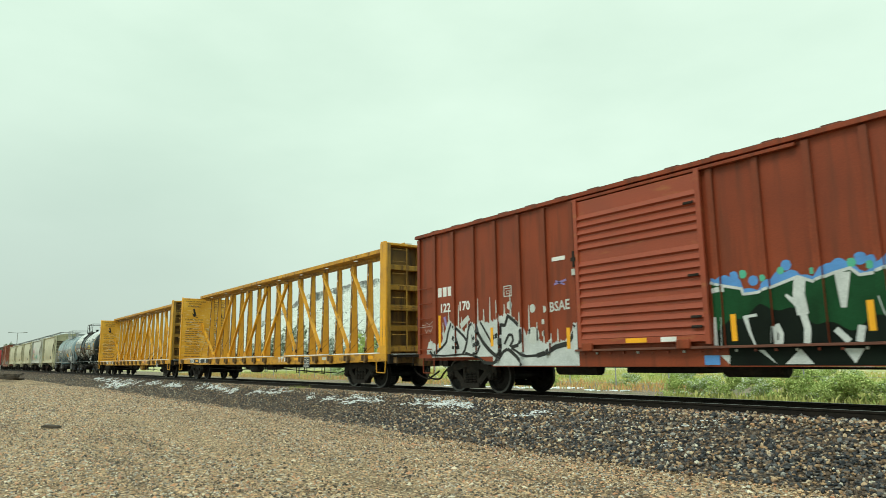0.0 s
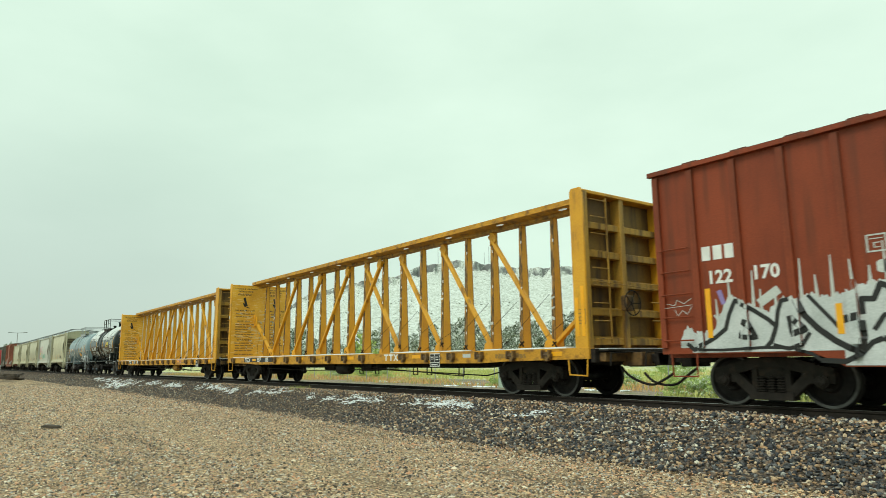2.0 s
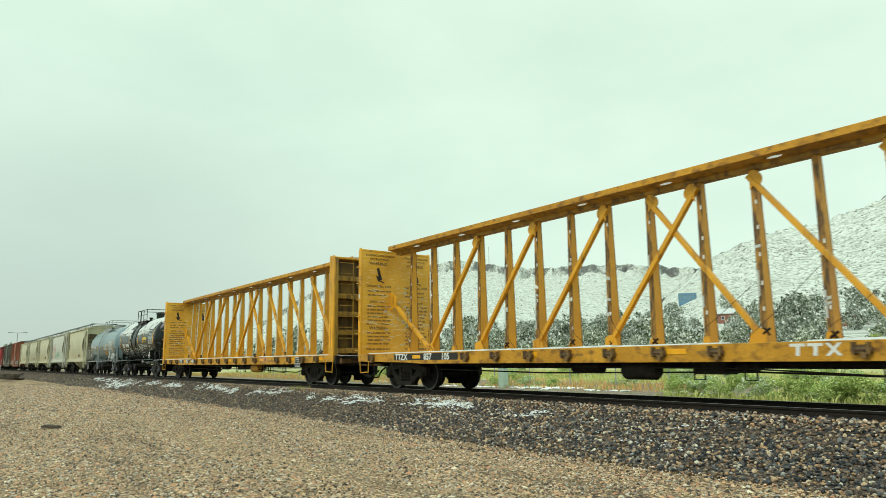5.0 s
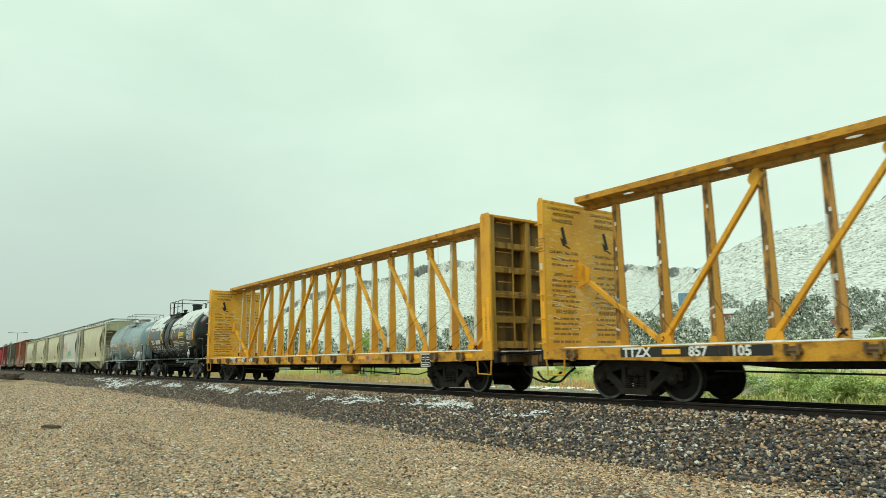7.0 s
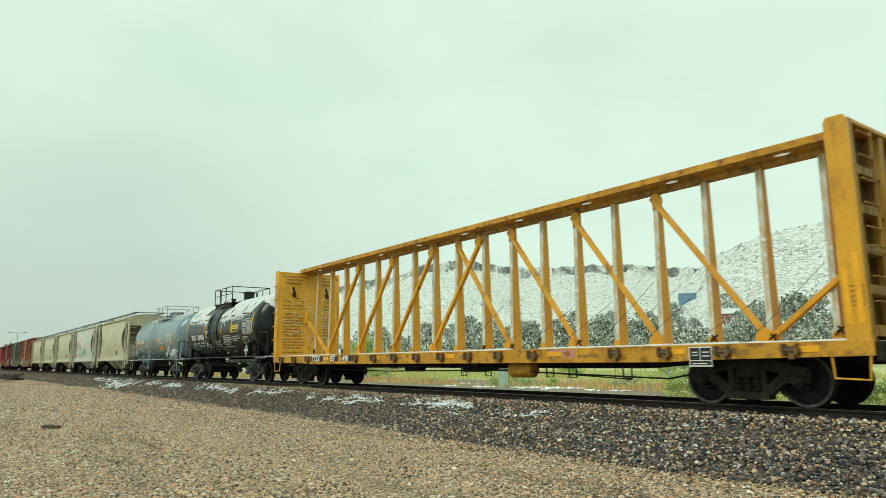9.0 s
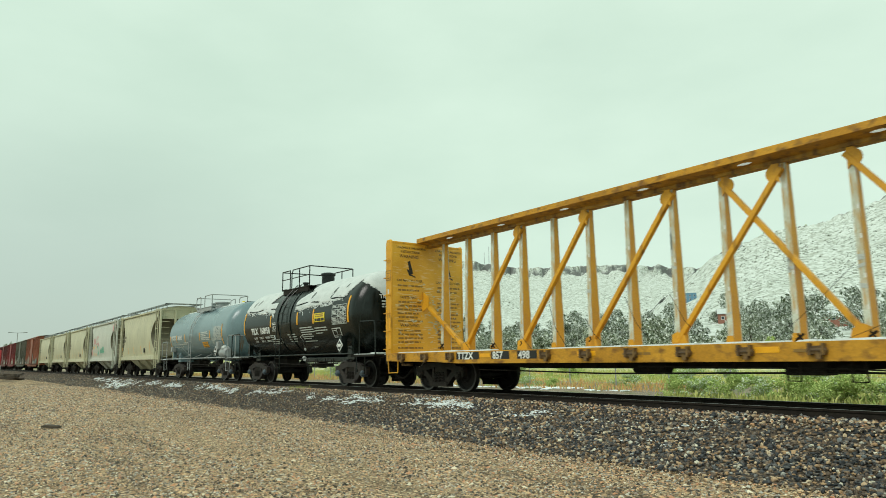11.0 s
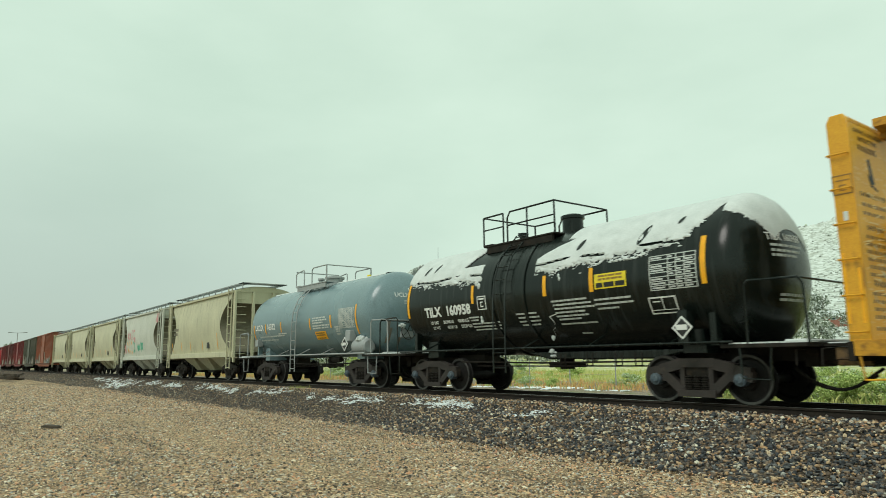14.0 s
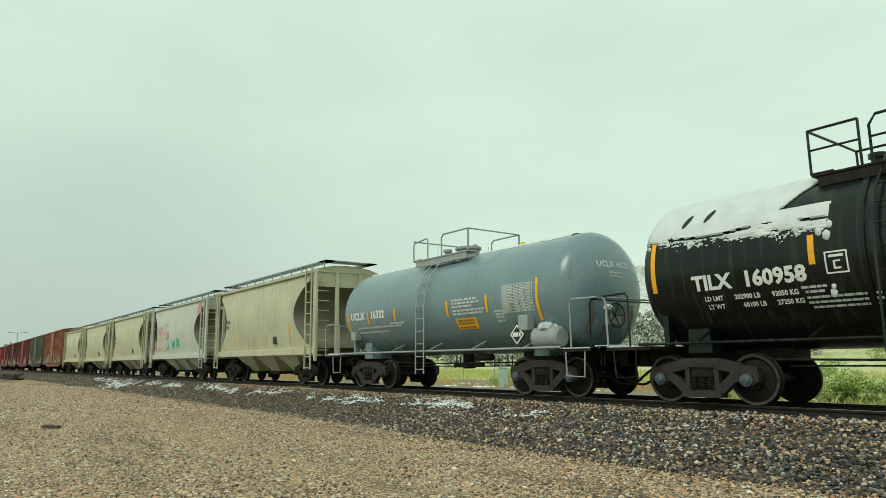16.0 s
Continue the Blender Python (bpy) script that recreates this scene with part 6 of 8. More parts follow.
def black_tank_car():
    half, R, zc, head = 5.05, 1.52, 2.50, 0.74
    car = tank_car(-38.25, half, R, zc, head, BLACK, BLACK, "black tank car with snow lying on its crown", 4.25, 0.22)
    rng = random.Random(9)
    for xx in (-1.15, 0.02):
        part("band", Form().turned([(xx, R + 0.005), (xx, R + 0.03), (xx + 0.10, R + 0.03), (xx + 0.10, R + 0.005)], 56, "x", (0, 0, zc)), BLACK, car)
    platform(car, zc, R - 0.12, -1.95, 0.68, BLACK, True, 0.78)
    shell_ladder(car, R, zc, -0.66, 0.44, BLACK, 0.55)
    def rag(x, v, seed):
        return 0.13 * noise.noise(Vector((x * 2.4, v * 9.0, seed))) + 0.13 * noise.noise(Vector((x * 8.0, v * 20.0, seed + 3))) + 0.10 * noise.noise(Vector((x * 22.0, v * 34.0, seed + 6)))

    def hollow(x, v):
        # the clinging clots under a thin bare line at the lower edge of the snow
        return -0.3 if 0.57 < v + 0.03 * math.sin(x * 3.0) < 0.62 and noise.noise(Vector((x * 2.0, 4, v * 3))) > -0.12 else 1.0

    def back_snow(x, v):
        wedge = -1.0 if v > 0.88 and x > -2.35 + max(0.0, (v - 0.92)) * 0.75 - max(0.0, 0.05 - abs(v - 0.90)) else 1.0
        low = v - table(x, [(-5.7, 0.95), (-5.05, 0.62), (-4.0, 0.47), (-2.6, 0.40), (-1.7, 0.36), (-1.5, 0.5)]) + rag(x, v, 1.0)
        side = (-1.58 + 0.10 * noise.noise(Vector((0, v * 5, 8))) - x) * 2.0 if v < 0.95 else 1.0
        return min(low, wedge, side, hollow(x, v), 1.0)

    def front_snow(x, v):
        low = v - table(x, [(0.3, 0.34), (2.0, 0.38), (3.5, 0.46), (4.35, 0.56), (4.62, 0.80), (4.86, 1.15), (5.04, 1.55), (5.06, 1.22), (5.25, 1.16), (5.7, 1.20)]) + rag(x, v, 5.0) * (0.5 if x > 4.6 else 1.0)
        side = (x - table(v, [(0.2, 0.46), (0.75, 0.42), (0.85, 0.60), (1.0, 0.92), (1.15, 1.30), (1.20, 1.42), (1.26, 1.18), (4.2, 1.18)])) * 2.0
        return min(low, side, hollow(x, v) if x < 4.4 else 1.0, 1.0)
    part("snow_cover", masked_snow(half, R, zc, head, -half - 0.40, -1.42, 0.15, back_snow, trim=0.22), SNOW, car, "wet snow with a ragged clotted edge on the tank crown")
    part("snow_cover", masked_snow(half, R, zc, head, 0.30, half + 0.66, 0.15, front_snow), SNOW, car, "wet snow with a ragged clotted edge on the tank crown")
    clots = Form()
    for x, v, q in ((-1.60, 0.26, 0.10), (-1.72, 0.34, 0.09), (-1.56, 0.44, 0.08), (-2.25, -0.20, 0.05), (-2.1, -0.34, 0.04), (-1.62, -0.66, 0.09), (-1.60, -0.56, 0.06), (1.25, 0.16, 0.05), (1.22, 0.24, 0.05), (0.55, -1.25, 0.10), (-4.95, 0.50, 0.05)):
        o = tank_point(R, zc, x, v, 0.0)
        clots.add([(o[0] + e[0] * q * 0.7, o[1] + e[1] * q * 0.4, o[2] + e[2] * q) for e in ICO_V], [tuple(t) for t in ICO_F])
    tagged(part("snow_clot", clots, SNOW, car, "clots of wet snow stuck to the shell"), kind="stuff")
    for x, v, a, b in ((1.75, 0.92, 0.07, 0.15), (3.45, 0.88, 0.08, 0.24), (4.25, 1.1, 0.05, 0.10), (-4.2, 1.0, 0.06, 0.16), (-3.75, 1.05, 0.06, 0.16)):
        oval = Form().add([tank_point(R, zc, x + a * math.cos(t) + 0.4 * b * math.sin(t), v + b * math.sin(t), 0.04) for t in [k * math.tau / 16 for k in range(16)]], [tuple(range(16))])
        part("bare_patch", oval, BLACK, car, "bare spot melted through the snow")
    for x, v0, v1, w in ((-4.90, -0.40, 0.60, 0.10), (-1.90, -0.18, 0.30, 0.10), (0.72, -0.20, 0.28, 0.11), (2.12, -0.22, 0.30, 0.11), (4.78, -0.30, 0.62, 0.11)):
        part("reflector", shell_strip(R, zc, x, v0, v1, w), ORANGE, car, "yellow reflective strip")
    for body, x0 in (("TILX", -4.03), ("160958", -3.06)):
        part("lettering", text_form(body, 0.37, lambda u, v: tank_point(R, zc, x0 + u * 0.98, -0.42 + v), 0.015), WHITE, car, "white stencilled mark and number")
    fr = shell_marks(R, zc, -1.66, -0.36, ((0, .34, 0, .025), (0, .34, .33, .355), (0, .025, 0, .355), (.315, .34, 0, .355), (.06, .28, .26, .30), (.12, .23, .07, .10), (.12, .15, .07, .21), (.12, .23, .185, .21)))
    tagged(part("plate_mark", fr, WHITE, car, "white outlined clearance mark"), kind="stuff")
    for body, x0, v0 in (("LD LMT", -3.85, -0.64), ("202900 LB", -3.27, -0.64), ("92050 KG", -2.6, -0.64), ("LT WT", -3.82, -0.80), ("60100 LB", -3.15, -0.80), ("27250 KG", -2.55, -0.80)):
        part("lettering", text_form(body, 0.125, lambda u, v: tank_point(R, zc, x0 + u * 0.86, v0 + v), 0.004), WHITE, car, "white stencilled weights")
    bent = Form()
    arc = [(0.62 + 0.22 * math.cos(q), -0.86 + 0.20 * math.sin(q)) for q in [-0.9 + 0.3 * k for k in range(7)]]
    for (xa, va), (xb, vb) in list(zip(arc, arc[1:])) + [((0.76, -0.70), (1.02, -0.64)), ((0.72, -1.02), (0.66, -1.22))]:
        bent.add([tank_point(R, zc, xa, va), tank_point(R, zc, xb, vb), tank_point(R, zc, xb + 0.012, vb + 0.022), tank_point(R, zc, xa + 0.012, va + 0.022)], [(0, 1, 2, 3)])
    rows = [(-2.1, -1.7, -0.56), (-2.05, -1.75, -0.64), (-2.05, -0.95, -0.74), (-2.05, -0.9, -0.83), (-2.0, -1.0, -0.92), (-0.3, 0.4, -0.58), (-0.25, 0.5, -0.68), (-0.25, 0.5, -0.78), (-0.2, 0.4, -0.88), (0.95, 2.0, -0.36), (0.98, 2.1, -0.45), (1.0, 2.2, -0.54), (1.0, 1.9, -0.63), (1.0, 1.95, -0.72), (1.05, 1.7, -0.80), (1.05, 2.1, -0.92), (2.2, 3.2, -0.42), (2.2, 3.2, -0.52), (2.25, 2.8, -0.62), (1.5, 1.8, -1.2)]
    tagged(part("small_print", bars_form(rows, lambda u, v: tank_point(R, zc, u, v), 0.042, rng, 0.35), GREY_WHITE, car, "rows of white small print"), kind="stuff")
    part("tank_sump", Form().prism([(-0.7, 1.04), (0.1, 0.86), (3.2, 0.85), (4.1, 1.04)], -0.75, 0.75), BLACK, car, "", 0.03)
    part("drain_snow", stones_form(6, (0.55, -1.05, 1.02), (0.05, 0.04, 0.12), 0.06, rng), SNOW, car, "lump of snow")
    part("arc_mark", bent, WHITE, car, "thin white painted arc and pointer")
    sign = part("emergency_sign", shell_panel(R, zc, 2.27, 3.10, -0.18, 0.14), SIGN_YELLOW, car, "yellow emergency sign")
    tagged(part("sign_print", bars_form([(2.31, 3.06, -0.15)], lambda u, v: tank_point(R, zc, u, v, 0.011), 0.10, rng, 0.3), INK, sign), kind="stuff")
    tagged(part("sign_print", bars_form([(2.38, 3.0, 0.00), (2.38, 3.0, 0.07)], lambda u, v: tank_point(R, zc, u, v, 0.011), 0.04, rng, 0.5), BROWN_INK, sign), kind="stuff")
    grid = [(0, 1.04, 0.084 * k, 0.084 * k + 0.018) for k in range(9)] + [(c, c + 0.02, 0, 0.69) for c in (0, 0.42, 0.60, 0.78, 1.02)]
    for k in range(8):
        for c0, c1 in ((0.04, 0.40), (0.45, 0.57), (0.63, 0.75), (0.81, 0.99)):
            if rng.random() < 0.8:
                grid.append((c0, c0 + (c1 - c0) * rng.uniform(0.6, 1.0), 0.084 * k + 0.034, 0.084 * k + 0.066))
    tagged(part("data_table", shell_marks(R, zc, 3.66, -0.34, grid), GREY_WHITE, car, "white stencilled data table"), kind="stuff")
    fr = shell_marks(R, zc, 3.55, -0.82, ((0, .62, 0, .03), (0, .62, .33, .36), (0, .03, 0, .36), (.59, .62, 0, .36), (.30, .32, .08, .33), (.03, .59, .08, .095), (.09, .26, .25, .275)))
    tagged(part("stencil_box", fr, WHITE, car, "white outlined data panel"), kind="stuff")
    d = part("placard", Form().prism([(4.34, 1.20), (4.56, 1.42), (4.34, 1.64), (4.12, 1.42)], -1.56, -1.545), WHITE, car, "white diamond placard")
    part("placard_face", Form().prism([(4.34, 1.245), (4.515, 1.42), (4.34, 1.595), (4.165, 1.42)], -1.564, -1.561), INK, d)
    part("placard_print", bars_form([(4.21, 4.47, 1.375)], lambda u, v: (u, -1.567, v), 0.10, rng, 0.2), WHITE, d)
    part("placard_holder", Form().box(4.24, 4.44, -1.54, -1.30, 1.10, 1.75), BLACK, car)
    part("lettering", text_form("TILX 160958", 0.20, head_place(half, R, zc, head, -0.75, 2.98), 0.003), WHITE, car, "white stencilled mark and number")
    tagged(part("small_print", bars_form([(-0.68, 0.3, 2.86), (-0.68, 0.2, 2.76), (-0.68, 0.1, 2.67), (-0.5, 0.3, 1.95), (-0.5, 0.3, 1.86)], head_place(half, R, zc, head, 0, 0), 0.05, rng), GREY_WHITE, car), kind="stuff")


def teal_tank_car():
    half, R, zc, head = 4.88, 1.45, 2.47, 0.74
    car = tank_car(-50.75, half, R, zc, head, TEAL, SILVER, "grey-blue tank car with thin snow along its top", 4.05)
    rng = random.Random(12)
    platform(car, zc, R, -1.45, 1.25, SILVER, False, 0.62)
    shell_ladder(car, R, zc, -0.28, 0.40, SILVER, 0.50)
    for a, b in ((-half - 0.3, -2.2), (1.0, half - 0.3)):
        part("snow_cover", shell_snow(half, R, zc, head, a, b, 17, 0.03, 0.06, 0.16, 8), SNOW, car, "thin wet snow on the tank crown")
    for x, v0, v1 in ((-4.78, -0.80, 0.0), (-3.50, -0.42, 0.02), (-1.90, -0.40, 0.02), (0.78, -0.42, 0.02), (2.46, -0.40, 0.06), (4.30, -0.72, 0.32)):
        part("reflector", shell_strip(R, zc, x, v0, v1, 0.09), ORANGE, car, "orange reflective strip")
    for body, x0 in (("UCLX", -4.58), ("16332", -3.30)):
        part("lettering", text_form(body, 0.33, lambda u, v: tank_point(R, zc, x0 + u * 1.03, -0.24 + v), 0.013), WHITE, car, "white stencilled mark")
    tagged(part("small_print", bars_form([(-4.2, -1.6, -0.56), (-4.2, -2.4, -0.72), (-2.2, -1.4, -0.48), (1.05, 2.1, -0.02), (1.05, 2.2, -0.11), (1.05, 1.9, -0.20), (1.05, 2.4, -0.31), (1.05, 2.3, -0.40), (2.75, 3.2, -0.42), (2.8, 3.15, -0.5), (2.8, 3.15, -0.58), (2.8, 3.15, -0.68)], lambda u, v: tank_point(R, zc, u, v), 0.055, rng), GREY_WHITE, car, "rows of white small print"), kind="stuff")
    sign = part("emergency_sign", shell_panel(R, zc, 1.13, 2.00, -0.82, -0.50), ORANGE, car, "orange-yellow emergency sign")
    tagged(part("sign_print", bars_form([(1.2, 1.92, -0.79), (1.2, 1.92, -0.67), (1.2, 1.92, -0.59)], lambda u, v: tank_point(R, zc, u, v, 0.011), 0.05, rng, 0.4), BROWN_INK, sign), kind="stuff")
    grid = [(0, 1.10, 0.075 * k, 0.075 * k + 0.02) for k in range(10)] + [(c, c + 0.02, 0, 0.69) for c in (0, 0.45, 0.66, 0.88, 1.08)]
    for k in range(9):
        for c0, c1 in ((0.04, 0.43), (0.49, 0.64), (0.70, 0.86), (0.92, 1.06)):
            grid.append((c0, c0 + (c1 - c0) * rng.uniform(0.6, 1.0), 0.075 * k + 0.03, 0.075 * k + 0.062))
    tagged(part("data_table", shell_marks(R, zc, 3.10, -0.46, grid), GREY_WHITE, car, "white stencilled data table"), kind="stuff")
    d = part("placard", Form().prism([(3.68, 1.22), (3.92, 1.46), (3.68, 1.70), (3.44, 1.46)], -1.50, -1.485), WHITE, car, "white diamond placard")
    part("placard_frame", Form().prism([(3.68, 1.16), (3.98, 1.46), (3.68, 1.76), (3.38, 1.46)], -1.484, -1.47), INK, d)
    part("placard_face", Form().prism([(3.68, 1.27), (3.87, 1.46), (3.68, 1.65), (3.49, 1.46)], -1.506, -1.502), INK, d)
    part("placard_print", bars_form([(3.54, 3.82, 1.41)], lambda u, v: (u, -1.509, v), 0.10, rng, 0.2), WHITE, d)
    rust = Form()
    for y0, zz, w, h in ((-0.82, 1.45, 0.05, 0.75), (-0.74, 1.40, 0.04, 0.55), (0.52, 1.35, 0.06, 0.8), (0.60, 1.40, 0.04, 0.5), (-0.40, 1.30, 0.05, 0.35)):
        place = head_place(half, R, zc, head, y0, zz)
        m = 10
        for k in range(m):
            a, e = h * k / m, h * (k + 1) / m
            wa, we = w * (0.35 + 0.65 * k / m), w * (0.35 + 0.65 * (k + 1) / m)
            rust.add([place(-wa, a), place(wa, a), place(we, e), place(-we, e)], [(0, 1, 2, 3)])
    tagged(part("rust_streak", rust, mat("thin_rust_stain", (0.12, 0.13, 0.115), (0.17, 0.12, 0.075), 3, 0.6), car, "rust streaks down the tank head"), kind="stuff")
    part("marker_box", Form().box(3.72, 4.05, -1.50, -1.25, 1.55, 1.92), SILVER, car, "", 0.02)
    part("marker_box", Form().box(-4.55, -4.25, -1.46, -1.2, 1.55, 1.85), SILVER, car, "", 0.02)
    part("air_reservoir", Form().turned([(-0.42, 0.0), (-0.42, 0.2), (-0.36, 0.26), (0.36, 0.26), (0.42, 0.2), (0.42, 0.0)], 18, "x", (4.48, -1.22, 1.36)), SILVER, car, "grey air tank capped with snow")
    part("reservoir_snow", stones_form(14, (4.48, -1.22, 1.60), (0.30, 0.14, 0.05), 0.14, rng), SNOW, car, "lump of snow")
    w = Form()
    for k in range(24):
        a, b = k * math.tau / 24, (k + 1) * math.tau / 24
        w.rod((5.62, -0.15 + 0.28 * math.cos(a), 1.85 + 0.28 * math.sin(a)), (5.62, -0.15 + 0.28 * math.cos(b), 1.85 + 0.28 * math.sin(b)), 0.016, 5)
    for k in range(5):
        a = k * math.tau / 5
        w.rod((5.56, -0.15, 1.85), (5.62, -0.15 + 0.28 * math.cos(a), 1.85 + 0.28 * math.sin(a)), 0.012, 5)
    part("brake_wheel", w, STEEL, car, "dark hand brake wheel")
    part("wheel_snow", stones_form(8, (5.58, -0.42, 2.02), (0.03, 0.08, 0.06), 0.09, rng), SNOW, car, "lump of snow")
    part("brake_box", Form().box(5.25, 5.55, -0.4, 0.1, 1.62, 2.1), SILVER, car, "", 0.04)
    part("warning_lamp", Form().turned([(0, 0.0), (0, 0.08), (0.16, 0.08), (0.16, 0.0)], 12, "z", (1.85, 0.55, 4.02)), SIGN_YELLOW, car)
    part("lettering", text_form("UCLX 16332", 0.20, head_place(half, R, zc, head, -0.62, 2.98), 0.003), WHITE, car, "white stencilled mark")
    tagged(part("small_print", bars_form([(-0.3, 0.2, 2.82), (-0.3, 0.2, 2.74), (0.3, 0.8, 2.1), (0.3, 0.8, 2.0)], head_place(half, R, zc, head, 0, 0), 0.045, rng), GREY_WHITE, car), kind="stuff")


def stones_form(n, c, spread, size, rng):
    f = Form()
    for k in range(n):
        o = [c[i] + rng.uniform(-1, 1) * spread[i] for i in range(3)]
        r = size * rng.uniform(0.6, 1.2)
        f.add([(o[0] + v[0] * r, o[1] + v[1] * r, o[2] + v[2] * r * 0.7) for v in ICO_V], [tuple(t) for t in ICO_F])
    return f


black_tank_car()
teal_tank_car()


# ---- covered hoppers ----
RUNG_X = mesh_of(Form().rod((-0.23, 0, 0), (0.23, 0, 0), 0.016, 6), "rung", CREAM)
RUNG_Y = mesh_of(Form().rod((0, -0.25, 0), (0, 0.25, 0), 0.016, 6), "end_rung", CREAM)


def hopper(x, label, paint, art=False, spin=False):
    car = car_thing("covered_hopper", x, label, "hopper car")
    rng = random.Random(int(-x * 10))
    z0, z1 = 1.38, 4.28
    nz = 22

    def xe(z):
        k = (z - 1.5) / (3.95 - 1.5)
        return 5.02 - (1.20 * math.sin(math.pi * k) ** 0.8 if 0 < k < 1 else 0)

    def ye(z):
        k = (z - z0) / (z1 - z0)
        return 1.39 + 0.16 * math.sin(math.pi * min(1, k * 1.02))
    for s in (-1, 1):
        f = Form()
        nx = 24
        for j in range(nz + 1):
            z = z0 + (z1 - z0) * j / nz
            for i in range(nx + 1):
                f.v.append((-xe(z) + 2 * xe(z) * i / nx, s * ye(z), z))
        f.f = [(j * (nx + 1) + i, j * (nx + 1) + i + 1, (j + 1) * (nx + 1) + i + 1, (j + 1) * (nx + 1) + i) for j in range(nz) for i in range(nx)]
        part("side_sheet", f, paint, car, "", 0, 60)
    roof = Form()
    pr = [(1.44, 4.26), (1.36, 4.34), (1.0, 4.44), (0.5, 4.52), (0.0, 4.54)]
    pr = pr + [(-y, z) for y, z in reversed(pr[:-1])]
    n = len(pr)
    roof.add([(xx, y, z) for xx in (-5.45, 5.45) for y, z in pr], [(k, k + 1, n + k + 1, n + k) for k in range(n - 1)] + [tuple(range(n)), tuple(range(2 * n - 1, n - 1, -1))])
    part("roof", roof, paint, car, "", 0, 60)
    part("eave_rail", Form().box(-5.5, 5.5, -1.50, -1.42, 4.20, 4.31), paint, car, "", 0.015)
    part("roof_snow", Form().add([(xx, y, z + 0.02) for xx in (-5.4, 5.4) for y, z in pr[1:-1]], [(k, k + 1, n - 2 + k + 1, n - 2 + k) for k in range(n - 3)]), SNOW, car, "thin snow on the roof")
    walkw = part("running_board", Form().box(-5.7, 5.7, -1.12, -0.72, 4.66, 4.70).box(-5.7, 5.7, 0.72, 1.12, 4.66, 4.70).box(5.1, 5.7, -1.12, 1.12, 4.66, 4.70).box(-5.7, -5.1, -1.12, 1.12, 4.66, 4.70), SILVER, car, "steel roof walkway")
    for k in range(12):
        part("walkway_bracket", Form().beam((-5.5 + k, -1.08, 4.36), (-5.5 + k, -1.08, 4.66), 0.04, 0.04, (1, 0, 0)), SILVER, walkw)
    for k in range(3):
        part("roof_hatch", Form().box(-4.2 + 3.1 * k, -2.0 + 3.1 * k, -0.3, 0.3, 4.50, 4.62), paint, car, "", 0.02)
    part("side_sill", Form().prism([(-5.6, 1.14), (5.6, 1.14), (5.6, 1.40), (-5.6, 1.40)], -1.50, -1.36).prism([(-5.6, 1.14), (5.6, 1.14), (5.6, 1.40), (-5.6, 1.40)], 1.36, 1.50), paint, car, "", 0.015)
    part("center_sill", Form().box(-6.0, 6.0, -0.25, 0.25, 0.78, 1.15), STEEL, car)
    for s in (-1, 1):
        f = Form()
        for j in range(nz + 1):
            z = z0 + (z1 - z0) * j / nz
            f.v += [(s * (xe(z) - 0.015), y * (ye(z) - 0.012), z) for y in (-1, -0.3, 0.3, 1)]
        f.f = [(4 * j + i, 4 * j + i + 1, 4 * j + i + 5, 4 * j + i + 4) for j in range(nz) for i in range(3)]
        # Concave end drawn in dark cream, so its shade is in the colour.
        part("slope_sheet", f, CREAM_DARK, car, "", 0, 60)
        f = Form()
        f.add([(s * 5.42, y, z) for z in (3.7, 4.28) for y in (-1.48, 1.48)], [(0, 1, 3, 2)])
        part("end_sheet", f, paint, car)
        for y in (-1.42, -0.5, 0.5, 1.42):
            part("end_post", Form().box(min(s * 5.38, s * 5.52), max(s * 5.38, s * 5.52), y - 0.06, y + 0.06, 1.1, 4.26), paint, car, "", 0.01)
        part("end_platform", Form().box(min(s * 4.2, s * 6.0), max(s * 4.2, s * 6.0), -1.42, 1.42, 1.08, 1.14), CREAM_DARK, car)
        lad = part("ladder", Form().box(s * 5.16 - 0.26, s * 5.16 - 0.22, -1.58, -1.53, 0.6, 4.4), paint, car, "end ladder")
        part("ladder_rail", Form().box(s * 5.16 + 0.22, s * 5.16 + 0.26, -1.58, -1.53, 0.6, 4.4), paint, lad)
        for k in range(10):
            part("rung", RUNG_X, paint, lad).location = (s * 5.16, -1.56, 0.65 + 0.405 * k)
        for k in range(9):
            part("end_rung", RUNG_Y, paint, car).location = (s * 5.56, -1.15, 1.3 + 0.37 * k)
        part("end_frame", Form().box(min(s * 5.5, s * 5.62), max(s * 5.5, s * 5.62), -1.48, -1.38, 0.9, 4.3), paint, car, "", 0.01)
        bogie(car, s * 4.05, 1.72, spin)
        coupler(car, s * 6.0, s)
    for k, c in enumerate((-2.35, 0.0, 2.35)):
        f = Form()
        f.add([(c + a, b, z) for z, w, d in ((1.38, 1.15, 1.38), (0.48, 0.42, 0.55)) for a, b in ((-w, -d), (w, -d), (w, d), (-w, d))], [(0, 1, 5, 4), (1, 2, 6, 5), (2, 3, 7, 6), (3, 0, 4, 7), (4, 5, 6, 7)])
        ch = part("discharge_chute", f, paint, car)
        part("outlet_gate", Form().box(c - 0.5, c + 0.5, -0.65, 0.65, 0.36, 0.48), STEEL, ch, "", 0.01)
    if not art:
        for xx in (-4.7, -2.9, -1.2, 0.9, 3.3):
            zz = [1.55 + 0.1 * k for k in range(6 if xx < 3 else 9)]
            f = Form().add([(xx + e, -ye(z) - 0.006, z) for z in zz for e in (0, 0.07)], [(2 * k, 2 * k + 1, 2 * k + 3, 2 * k + 2) for k in range(len(zz) - 1)])
            part("reflector", f, ORANGE, car, "yellow reflective strip")
        part("stencil_box", Form().box(1.75, 2.05, -1.50, -1.46, 1.62, 1.92), INK, car, "small black data panel")
